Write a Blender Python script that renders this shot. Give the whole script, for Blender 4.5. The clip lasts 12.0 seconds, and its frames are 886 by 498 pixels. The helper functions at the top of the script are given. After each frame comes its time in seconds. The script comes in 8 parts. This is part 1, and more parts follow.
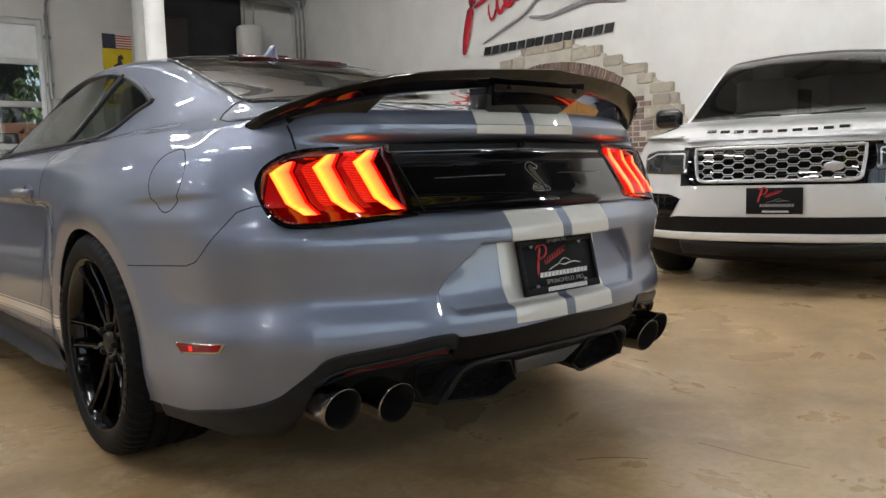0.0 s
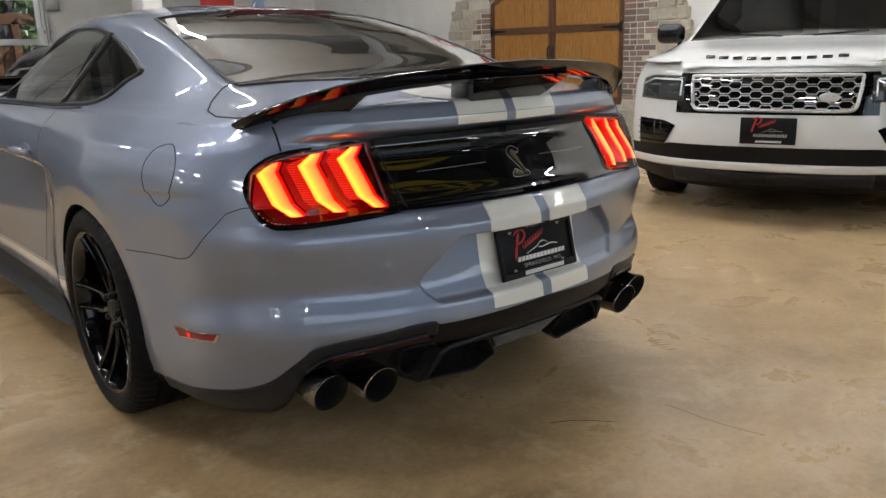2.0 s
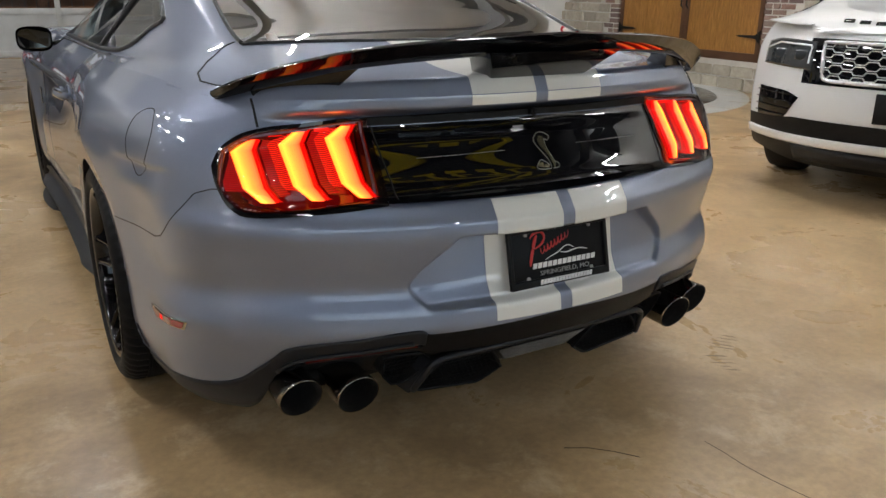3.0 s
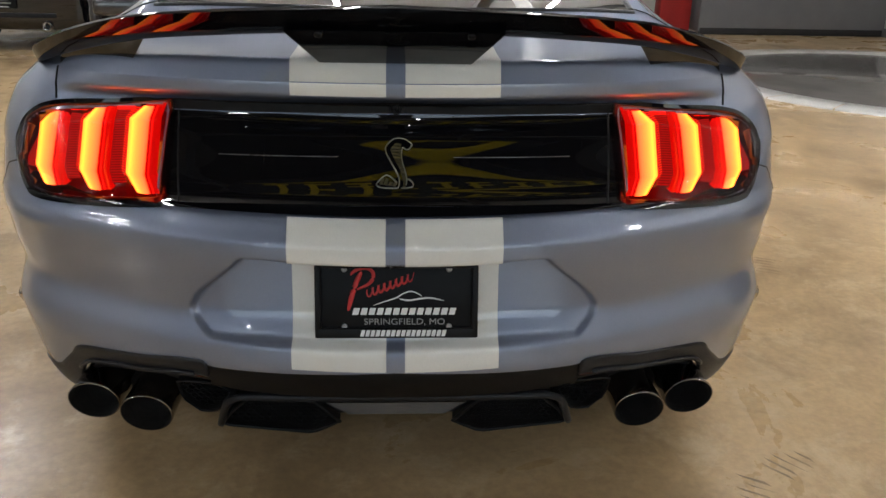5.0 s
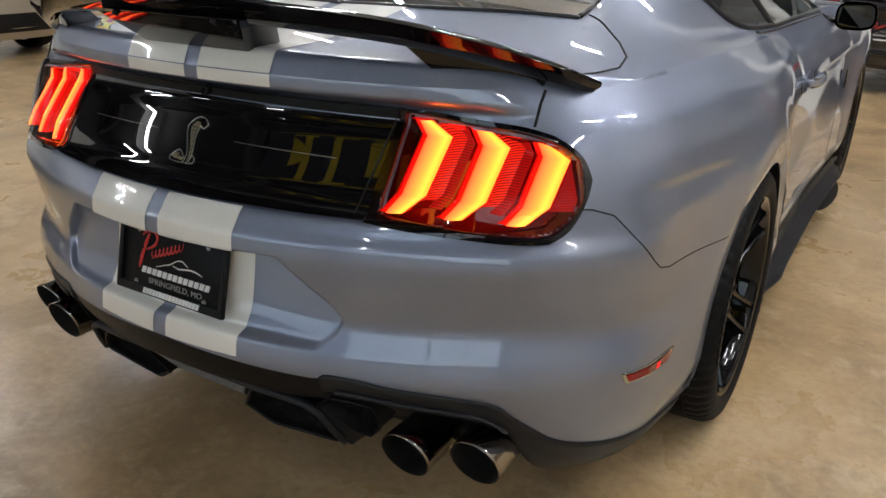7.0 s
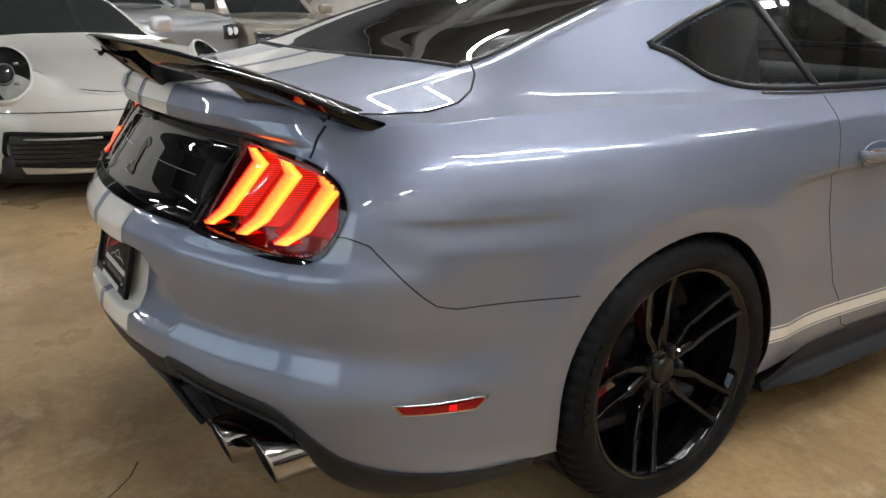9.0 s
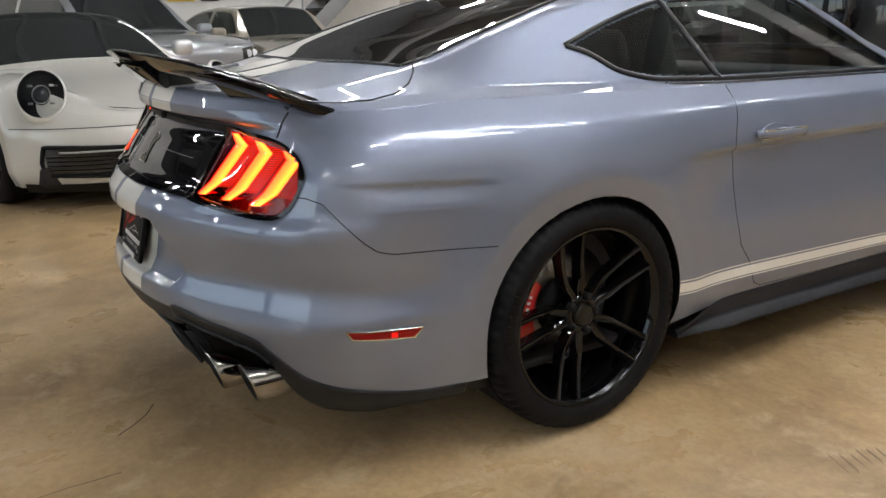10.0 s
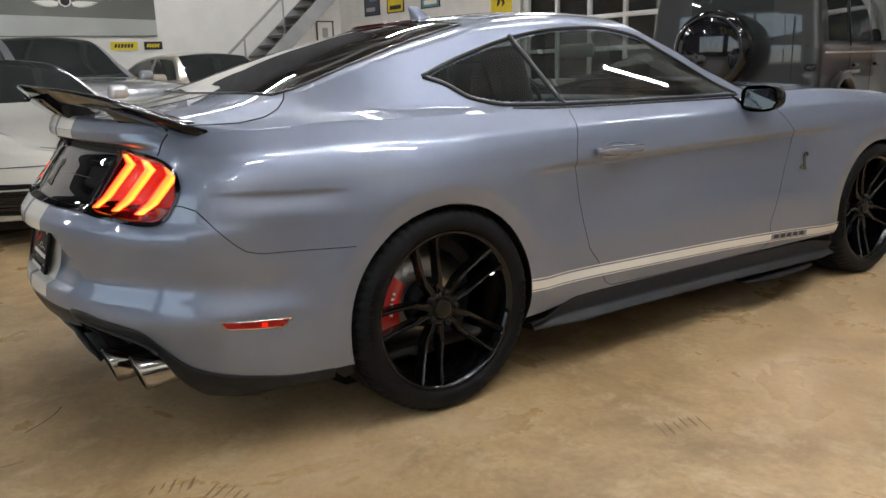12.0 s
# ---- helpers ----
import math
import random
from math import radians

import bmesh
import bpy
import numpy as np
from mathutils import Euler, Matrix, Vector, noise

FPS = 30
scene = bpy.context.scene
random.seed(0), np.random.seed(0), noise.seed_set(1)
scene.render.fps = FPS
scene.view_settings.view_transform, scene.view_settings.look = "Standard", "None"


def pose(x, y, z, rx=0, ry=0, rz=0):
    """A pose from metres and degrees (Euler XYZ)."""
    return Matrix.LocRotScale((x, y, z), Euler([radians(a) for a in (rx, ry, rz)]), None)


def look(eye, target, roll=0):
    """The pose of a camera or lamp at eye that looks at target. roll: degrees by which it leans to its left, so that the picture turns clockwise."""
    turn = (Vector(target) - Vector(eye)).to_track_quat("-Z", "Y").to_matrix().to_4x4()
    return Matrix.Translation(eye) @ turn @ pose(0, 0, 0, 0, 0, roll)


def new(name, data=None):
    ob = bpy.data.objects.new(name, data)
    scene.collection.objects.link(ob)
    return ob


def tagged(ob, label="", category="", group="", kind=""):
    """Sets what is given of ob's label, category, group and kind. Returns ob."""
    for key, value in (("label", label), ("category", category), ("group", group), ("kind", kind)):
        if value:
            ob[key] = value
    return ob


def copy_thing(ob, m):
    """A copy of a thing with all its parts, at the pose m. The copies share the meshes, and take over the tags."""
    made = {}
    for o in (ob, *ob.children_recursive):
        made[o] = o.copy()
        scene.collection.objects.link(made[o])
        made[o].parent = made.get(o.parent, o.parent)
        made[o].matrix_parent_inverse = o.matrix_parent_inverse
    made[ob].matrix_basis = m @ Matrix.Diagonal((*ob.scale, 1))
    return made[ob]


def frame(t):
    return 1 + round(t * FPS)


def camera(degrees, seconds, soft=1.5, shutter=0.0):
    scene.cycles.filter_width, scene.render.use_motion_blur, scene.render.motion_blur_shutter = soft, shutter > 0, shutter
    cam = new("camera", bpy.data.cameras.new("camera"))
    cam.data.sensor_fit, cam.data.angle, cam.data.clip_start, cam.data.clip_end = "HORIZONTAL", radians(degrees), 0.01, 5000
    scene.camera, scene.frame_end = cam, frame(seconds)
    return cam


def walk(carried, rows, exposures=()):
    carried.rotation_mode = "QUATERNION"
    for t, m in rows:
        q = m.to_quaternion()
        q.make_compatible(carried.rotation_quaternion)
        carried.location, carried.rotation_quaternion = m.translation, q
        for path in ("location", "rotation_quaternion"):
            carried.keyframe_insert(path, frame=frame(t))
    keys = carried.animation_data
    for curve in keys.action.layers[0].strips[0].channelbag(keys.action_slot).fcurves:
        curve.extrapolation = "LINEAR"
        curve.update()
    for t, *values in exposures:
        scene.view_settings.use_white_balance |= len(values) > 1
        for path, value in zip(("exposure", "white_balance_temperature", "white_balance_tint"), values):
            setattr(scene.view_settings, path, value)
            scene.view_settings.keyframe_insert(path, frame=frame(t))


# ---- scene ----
cam = camera(58.8, 12.0)
PATH = [
    (0, (-1.663, -2.501, 0.852), (-0.372, -0.986, 0.649), -1.7),
    (0.5, (-1.684, -2.496, 0.848), (-0.378, -0.997, 0.634), -2.2),
    (1, (-1.686, -2.507, 0.942), (-0.377, -1.023, 0.65), -2.6),
    (1.5, (-1.686, -2.55, 1.075), (-0.395, -1.073, 0.687), -2.5),
    (2, (-1.644, -2.587, 1.15), (-0.402, -1.1, 0.655), -1.6),
    (2.5, (-1.451, -2.546, 1.177), (-0.303, -1.016, 0.592), -0.3),
    (2.7, (-1.356, -2.524, 1.198), (-0.285, -0.951, 0.583), 0.1),
    (4.3, (-0.420, -2.518, 1.235), (0.014, -0.687, 0.558), 1.3),
    (4.5, (-0.290, -2.481, 1.233), (0.027, -0.633, 0.536), 0.6),
    (5, (0.016, -2.413, 1.222), (0.114, -0.568, 0.491), 1.2),
    (5.5, (0.300, -2.320, 1.219), (0.114, -0.485, 0.467), 1.8),
    (6, (0.605, -2.212, 1.229), (0.143, -0.445, 0.488), 2.5),
    (6.5, (0.978, -2.166, 1.23), (0.241, -0.457, 0.499), 1.7),
    (7, (1.233, -2.029, 1.202), (0.277, -0.43, 0.475), 1.2),
    (7.2, (1.309, -1.985, 1.184), (0.267, -0.424, 0.492), 0.6),
    (8.8, (1.941, -1.477, 1.195), (0.407, -0.347, 0.586), 0.9),
    (9, (2.043, -1.419, 1.195), (0.461, -0.352, 0.595), 0.6),
    (9.5, (2.298, -1.389, 1.171), (0.656, -0.397, 0.604), -0.5),
    (10, (2.515, -1.474, 1.173), (0.882, -0.462, 0.618), -1.1),
    (10.5, (2.725, -1.45, 1.129), (1.136, -0.346, 0.625), -0.9),
    (11, (2.869, -1.42, 1.122), (1.295, -0.28, 0.651), -0.7),
    (11.5, (2.93, -1.418, 1.131), (1.339, -0.295, 0.677), -1.1),
    (12, (2.96, -1.424, 1.128), (1.361, -0.31, 0.678), -1.8),
]
walk(cam, [(t, look(eye, target, roll)) for t, eye, target, roll in PATH])

# ---------------------------------------------------------------- world and lamps
world = bpy.data.worlds.new("sky")
scene.world = world
world.use_nodes = True
wn = world.node_tree.nodes
sky = wn.new("ShaderNodeTexSky")
sky.sky_type = "NISHITA"
sky.sun_disc = False
sky.sun_elevation, sky.sun_rotation = radians(40), radians(135)
world.node_tree.links.new(sky.outputs[0], wn["Background"].inputs[0])
wn["Background"].inputs[1].default_value = 0.15
sun = new("sun", bpy.data.lights.new("sun", "SUN"))
sun.data.energy, sun.data.angle, sun.data.color = 4.0, radians(0.5), (1.0, 0.95, 0.86)
sun.matrix_basis = pose(0, 0, 12, 50, 0, 45)


# ---------------------------------------------------------------- materials
class Nodes:
    """A small writer of node materials."""

    def __init__(self, name):
        self.m = bpy.data.materials.new(name)
        self.m.use_nodes = True
        self.t = self.m.node_tree
        self.b = self.t.nodes["Principled BSDF"]
        self.out = self.t.nodes["Material Output"]

    def add(self, kind, **sets):
        n = self.t.nodes.new(kind)
        for k, v in sets.items():
            n.inputs[k].default_value = v
        return n

    def link(self, a, b):
        self.t.links.new(a, b)

    def coords(self, scale=1.0):
        c = self.add("ShaderNodeTexCoord")
        mp = self.add("ShaderNodeMapping")
        mp.inputs["Scale"].default_value = (scale, scale, scale) if not isinstance(scale, tuple) else scale
        self.link(c.outputs["Object"], mp.inputs[0])
        return mp.outputs[0]

    def noise(self, scale, detail=4.0, rough=0.55, vec=None, distort=0.0):
        n = self.add("ShaderNodeTexNoise", Scale=scale, Detail=detail, Roughness=rough, Distortion=distort)
        self.link(vec if vec is not None else self.coords(), n.inputs["Vector"])
        return n.outputs[0]

    def ramp(self, fac, *stops):
        r = self.add("ShaderNodeValToRGB")
        e = r.color_ramp.elements
        while len(e) < len(stops):
            e.new(0.5)
        for el, (p, c) in zip(e, stops):
            el.position, el.color = p, (*c, 1) if len(c) == 3 else c
        self.link(fac, r.inputs[0])
        return r.outputs[0]

    def mix(self, fac, a, b, mode="MIX"):
        n = self.t.nodes.new("ShaderNodeMix")
        n.data_type, n.blend_type = "RGBA", mode
        for sock, v in ((n.inputs[0], fac), (n.inputs[6], a), (n.inputs[7], b)):
            if isinstance(v, (int, float)):
                sock.default_value = v
            elif isinstance(v, tuple):
                sock.default_value = (*v, 1)
            else:
                self.link(v, sock)
        return n.outputs[2]

    def bump(self, height, strength=0.2, dist=0.01):
        n = self.add("ShaderNodeBump", Strength=strength, Distance=dist)
        self.link(height, n.inputs["Height"])
        self.link(n.outputs[0], self.b.inputs["Normal"])

    def set(self, **kw):
        for k, v in kw.items():
            k = k.replace("_", " ")
            if isinstance(v, (int, float)):
                self.b.inputs[k].default_value = v
            elif isinstance(v, tuple):
                self.b.inputs[k].default_value = (*v, 1)
            else:
                self.link(v, self.b.inputs[k])
        return self


def plain(name, col, rough=0.5, metal=0.0, grain=60.0, vary=0.12, bump=0.05, coat=0.0, **more):
    """A material with fine and broad variation round one colour."""
    n = Nodes(name)
    fine, broad = n.noise(grain, 5), n.noise(grain / 14, 3)
    lo = tuple(c * (1 - vary) for c in col)
    hi = tuple(min(1, c * (1 + vary)) for c in col)
    c = n.mix(n.ramp(broad, (0.35, (0, 0, 0)), (0.65, (1, 1, 1))), lo, hi)
    n.set(Base_Color=c, Roughness=n.ramp(fine, (0.3, (rough * 0.88,) * 3), (0.7, (min(1, rough * 1.12),) * 3)), Metallic=metal)
    if coat:
        n.set(Coat_Weight=coat, Coat_Roughness=0.03)
    if bump:
        n.bump(fine, bump, 0.002)
    n.set(**more)
    return n.m


def car_paint(name, col, flake=0.0, rough=0.3, coat=1.0, base=0.5, gloss=1.62):
    """Clear-coated paint with a faint metal flake and road dust."""
    n = Nodes(name)
    fine = n.noise(900, 2)
    lo = tuple(c * 0.94 for c in col)
    c = n.mix(n.ramp(fine, (0.4, (0, 0, 0)), (0.62, (1, 1, 1))), lo, tuple(min(1, c * 1.08) for c in col))
    n.set(Base_Color=c, Roughness=rough, Metallic=flake)
    n.set(Coat_Weight=coat, Coat_Roughness=0.012, Coat_IOR=gloss, Specular_IOR_Level=base)
    return n.m


def tinted_glass(name, tint, ior=1.55):
    """A thin pane: clear through its tint, mirror-like at a slant."""
    n = Nodes(name)
    tr = n.add("ShaderNodeBsdfTransparent")
    tr.inputs[0].default_value = (*tint, 1)
    gl = n.add("ShaderNodeBsdfGlossy", Roughness=0.012)
    gl.inputs[0].default_value = (1, 1, 1, 1)
    fr = n.add("ShaderNodeFresnel", IOR=ior)
    mx = n.t.nodes.new("ShaderNodeMixShader")
    n.link(fr.outputs[0], mx.inputs[0])
    n.link(tr.outputs[0], mx.inputs[1])
    n.link(gl.outputs[0], mx.inputs[2])
    n.link(mx.outputs[0], n.out.inputs[0])
    return n.m


PAINT = car_paint("grey_blue_paint", (0.214, 0.243, 0.328), 0.64, 0.45, gloss=1.6)
STRIPE = car_paint("white_stripe", (0.72, 0.71, 0.67), 0.0, 0.4)
BLACK_GLOSS = car_paint("gloss_black", (0.003, 0.003, 0.004), 0.0, 0.2, base=0.0, gloss=1.55)
BLACK_PLASTIC = plain("black_plastic", (0.006, 0.006, 0.007), 0.45, 0, 420, 0.2, 0.12, Specular_IOR_Level=0.18)
GREY_PLASTIC = plain("grey_plastic", (0.012, 0.013, 0.016), 0.42, 0, 420, 0.2, 0.12, Specular_IOR_Level=0.28)
DARK_GAP = plain("gap_shadow", (0.006, 0.006, 0.007), 0.9, 0, 100, 0.1, 0)
RUBBER = plain("tyre_rubber", (0.006, 0.006, 0.007), 0.6, 0, 260, 0.25, 0.15, Specular_IOR_Level=0.14)
WHEEL_BLACK = car_paint("wheel_black", (0.0025, 0.0025, 0.003), 0.0, 0.22, base=0.0, gloss=1.42)
CHROME = plain("chrome", (0.58, 0.565, 0.54), 0.07, 1.0, 40, 0.06, 0)
STEEL = plain("steel", (0.35, 0.34, 0.33), 0.3, 1.0, 120, 0.15, 0.05)
SOOT = plain("soot", (0.015, 0.013, 0.012), 0.7, 0.2, 90, 0.3, 0.1)
TIP_STEEL = plain("tip_steel", (0.34, 0.32, 0.295), 0.11, 1.0, 40, 0.10, 0)
CALIPER = car_paint("caliper_red", (0.55, 0.012, 0.012), 0.0, 0.3)
GLASS = tinted_glass("car_glass", (0.54, 0.59, 0.58), 1.48)
LENS = tinted_glass("lamp_lens", (0.95, 0.80, 0.78), 1.2)
CLEAR = tinted_glass("clear_pane", (0.92, 0.95, 0.95))
WING_BLACK = car_paint("wing_black", (0.003, 0.003, 0.004), 0.0, 0.2, base=0.0, gloss=1.4)
PIANO_BLACK = car_paint("piano_black", (0.003, 0.003, 0.004), 0.0, 0.2, base=0.0, gloss=1.68)
INTERIOR = plain("interior_black", (0.018, 0.018, 0.02), 0.7, 0, 200, 0.25, 0.1)
RED_LENS = car_paint("red_lens", (0.24, 0.002, 0.004), 0.0, 0.12, base=0.0, gloss=1.5)
DARK_LENS = car_paint("dark_red_lens", (0.10, 0.003, 0.004), 0.0, 0.1, base=0.0)


# ---------------------------------------------------------------- mesh tools
def part(name, bm, material, parent=None, label="", smooth=True):
    """Links a bmesh as one mesh object, under a thing where one is given."""
    me = bpy.data.meshes.new(name)
    bm.to_mesh(me)
    bm.free()
    for m in material if isinstance(material, (list, tuple)) else [material]:
        me.materials.append(m)
    if smooth:
        me.polygons.foreach_set("use_smooth", [True] * len(me.polygons))
    ob = new(name, me)
    if parent is not None:
        ob.parent = parent
    if label:
        ob["label"] = label
    return ob


def thing(name, at=(0, 0, 0), turn=0.0, label="", category="", group="", kind=""):
    ob = new(name)
    ob.matrix_basis = pose(*at, 0, 0, turn)
    return tagged(ob, label, category, group, kind)


def crease(ob, angle=35):
    """Shades edges sharper than the angle as creases."""
    bm = bmesh.new()
    bm.from_mesh(ob.data)
    for e in bm.edges:
        if len(e.link_faces) == 2 and e.calc_face_angle(0) > radians(angle):
            e.smooth = False
    bm.to_mesh(ob.data)
    bm.free()
    return ob


def box(bm, c, size, bevel=0.0, turn=None, seg=2):
    r = bmesh.ops.create_cube(bm, size=1)
    m = Matrix.Translation(c) @ (turn.to_4x4() if turn is not None else Matrix.Identity(4)) @ Matrix.Diagonal((*size, 1))
    bmesh.ops.transform(bm, matrix=m, verts=r["verts"])
    if bevel:
        es = list({e for v in r["verts"] for e in v.link_edges})
        bmesh.ops.bevel(bm, geom=es, offset=bevel, segments=seg, affect="EDGES", profile=0.5)
    return bm


def boxes(*rows, bevel=0.0):
    bm = bmesh.new()
    for c, size in rows:
        box(bm, c, size, bevel)
    return bm


def tube(points, radius, sides=8, closed=False, bm=None, flat=1.0):
    """A tube along a line of points; radius may be a list."""
    bm = bm or bmesh.new()
    pts = [Vector(p) for p in points]
    n = len(pts)
    rings, up = [], Vector((0, 0, 1))
    for i, p in enumerate(pts):
        a = pts[(i - 1) % n] if closed or i else p
        b = pts[(i + 1) % n] if closed or i < n - 1 else p
        d = (b - a).normalized() if (b - a).length > 1e-9 else Vector((0, 1, 0))
        side = d.cross(up if abs(d.z) < 0.95 else Vector((1, 0, 0))).normalized()
        top = side.cross(d)
        r = radius[i] if isinstance(radius, (list, tuple)) else radius
        rings.append([bm.verts.new(p + r * (math.cos(2 * math.pi * k / sides) * side + flat * math.sin(2 * math.pi * k / sides) * top)) for k in range(sides)])
    for i in range(n if closed else n - 1):
        a, b = rings[i], rings[(i + 1) % n]
        for k in range(sides):
            bm.faces.new((a[k], a[(k + 1) % sides], b[(k + 1) % sides], b[k]))
    if not closed:
        bm.faces.new(rings[0][::-1])
        bm.faces.new(rings[-1])
    return bm


def lathe(profile, axis="x", steps=48, bm=None, at=(0, 0, 0), closed=False):
    """Turns a profile of (along, radius) about an axis."""
    bm = bm or bmesh.new()
    rings = []
    for a, r in profile:
        ring = []
        for k in range(steps):
            c, s = math.cos(2 * math.pi * k / steps) * r, math.sin(2 * math.pi * k / steps) * r
            v = {"x": (a, c, s), "y": (c, a, s), "z": (c, s, a)}[axis]
            ring.append(bm.verts.new(Vector(v) + Vector(at)))
        rings.append(ring)
    m = len(rings)
    for i in range(m if closed else m - 1):
        p, q = rings[i], rings[(i + 1) % m]
        for k in range(steps):
            bm.faces.new((p[k], p[(k + 1) % steps], q[(k + 1) % steps], q[k]))
    bmesh.ops.recalc_face_normals(bm, faces=bm.faces)
    return bm


def prism(outline, depth, bevel=0.0, bm=None):
    """A flat outline in x, z made solid along y (from 0 to depth)."""
    bm = bm or bmesh.new()
    a = [bm.verts.new((x, 0, z)) for x, z in outline]
    b = [bm.verts.new((x, depth, z)) for x, z in outline]
    n = len(a)
    fs = [bm.faces.new(a), bm.faces.new(b[::-1])]
    for i in range(n):
        fs.append(bm.faces.new((a[i], b[i], b[(i + 1) % n], a[(i + 1) % n])))
    bmesh.ops.recalc_face_normals(bm, faces=fs)
    if bevel:
        es = list({e for f in fs[:2] for e in f.edges})
        bmesh.ops.bevel(bm, geom=es, offset=bevel, segments=2, affect="EDGES", profile=0.5)
    return bm


def grid(points, keep=None, bm=None, flip=False):
    """Faces over a 2D array of points; keep says which cells stay."""
    bm = bm or bmesh.new()
    P = np.asarray(points)
    a, b = P.shape[:2]
    vs = {}

    def v(i, j):
        if (i, j) not in vs:
            vs[i, j] = bm.verts.new(P[i, j])
        return vs[i, j]

    for i in range(a - 1):
        for j in range(b - 1):
            if keep is None or keep[i, j]:
                q = (v(i, j), v(i + 1, j), v(i + 1, j + 1), v(i, j + 1))
                bm.faces.new(q[::-1] if flip else q)
    return bm


def thicken(bm, depth):
    """Gives an open sheet a thickness against its normals."""
    bmesh.ops.recalc_face_normals(bm, faces=bm.faces)
    bmesh.ops.solidify(bm, geom=bm.faces[:], thickness=depth)
    return bm


def mirrored(bm, axis=0):
    """Adds the mirror image about x = 0 (welding what meets there)."""
    g = bmesh.ops.duplicate(bm, geom=bm.verts[:] + bm.edges[:] + bm.faces[:])["geom"]
    vs = [x for x in g if isinstance(x, bmesh.types.BMVert)]
    fs = [x for x in g if isinstance(x, bmesh.types.BMFace)]
    for v in vs:
        v.co.x *= -1
    bmesh.ops.reverse_faces(bm, faces=fs)
    bmesh.ops.remove_doubles(bm, verts=[v for v in bm.verts if abs(v.co.x) < 1e-4], dist=2e-4)
    return bm


def flipped(bm):
    """The mirror image about x = 0."""
    for v in bm.verts:
        v.co.x *= -1
    bmesh.ops.reverse_faces(bm, faces=bm.faces[:])
    return bm


def keys(*kv):
    """A smooth curve through (position, value) pairs that never overshoots."""
    x, y = np.array(kv, float).T
    h, d = np.diff(x), np.diff(y) / np.diff(x)
    m = np.zeros(len(x))
    m[0], m[-1] = d[0], d[-1]
    for i in range(1, len(x) - 1):
        if d[i - 1] * d[i] > 0:
            w1, w2 = 2 * h[i] + h[i - 1], h[i] + 2 * h[i - 1]
            m[i] = (w1 + w2) / (w1 / d[i - 1] + w2 / d[i])

    def f(q):
        q = np.clip(np.asarray(q, float), x[0], x[-1])
        i = np.clip(np.searchsorted(x, q) - 1, 0, len(x) - 2)
        t = (q - x[i]) / h[i]
        return (1 + 2 * t) * (1 - t) ** 2 * y[i] + t * (1 - t) ** 2 * h[i] * m[i] + t * t * (3 - 2 * t) * y[i + 1] + t * t * (t - 1) * h[i] * m[i + 1]

    return f


def sstep(a, b, x):
    t = np.clip((np.asarray(x, float) - a) / (b - a), 0, 1)
    return t * t * (3 - 2 * t)


def chaikin(P, times=3):
    """Rounds the corners of a line of points (first axis)."""
    for _ in range(times):
        Q = [P[0]]
        for a, b in zip(P[:-1], P[1:]):
            Q += [0.75 * a + 0.25 * b, 0.25 * a + 0.75 * b]
        P = np.array([*Q, P[-1]])
    return P


def dense(pts, step=0.01):
    """The points of a line at even short steps."""
    P = np.array(pts, float)
    L = np.r_[0, np.cumsum(np.linalg.norm(np.diff(P, axis=0), axis=1))]
    q = np.linspace(0, L[-1], max(2, int(L[-1] / step)))
    return np.stack([np.interp(q, L, P[:, k]) for k in range(P.shape[1])], 1)


# ---------------------------------------------------------------- the showroom
def floor_material():
    n = Nodes("stained_concrete")
    big, mid, fine = n.noise(0.55, 5, 0.6), n.noise(1.5, 9, 0.62, distort=0.4), n.noise(38, 6, 0.65)
    specks = n.noise(150, 3, 0.6)
    c = n.ramp(mid, (0.28, (0.165, 0.094, 0.038)), (0.42, (0.365, 0.238, 0.109)), (0.55, (0.53, 0.36, 0.176)), (0.72, (0.66, 0.49, 0.285)))
    c = n.mix(n.ramp(big, (0.35, (0, 0, 0)), (0.7, (1, 1, 1))), c, n.mix(0.45, c, (0.58, 0.43, 0.26)))
    c = n.mix(n.ramp(fine, (0.36, (0.80, 0.80, 0.80)), (0.60, (1, 1, 1))), (0.10, 0.075, 0.05), c)
    c = n.mix(n.ramp(specks, (0.72, (0, 0, 0)), (0.78, (0.4, 0.4, 0.4))), c, (0.05, 0.035, 0.02))
    scuff = n.noise(5.0, 10, 0.74, distort=0.25)
    c = n.mix(n.ramp(scuff, (0.52, (0, 0, 0)), (0.68, (0.6, 0.6, 0.6))), c, (0.66, 0.52, 0.33))
    stain = n.noise(2.3, 8, 0.68, distort=0.5)
    c = n.mix(n.ramp(stain, (0.60, (0, 0, 0)), (0.70, (0.5, 0.5, 0.5))), c, (0.20, 0.125, 0.055))
    n.set(Base_Color=c, Roughness=n.ramp(mid, (0.30, (0.40,) * 3), (0.70, (0.22,) * 3)), Coat_Weight=0.25, Coat_Roughness=0.16)
    n.bump(n.mix(0.4, mid, fine), 0.10, 0.006)
    return n.m


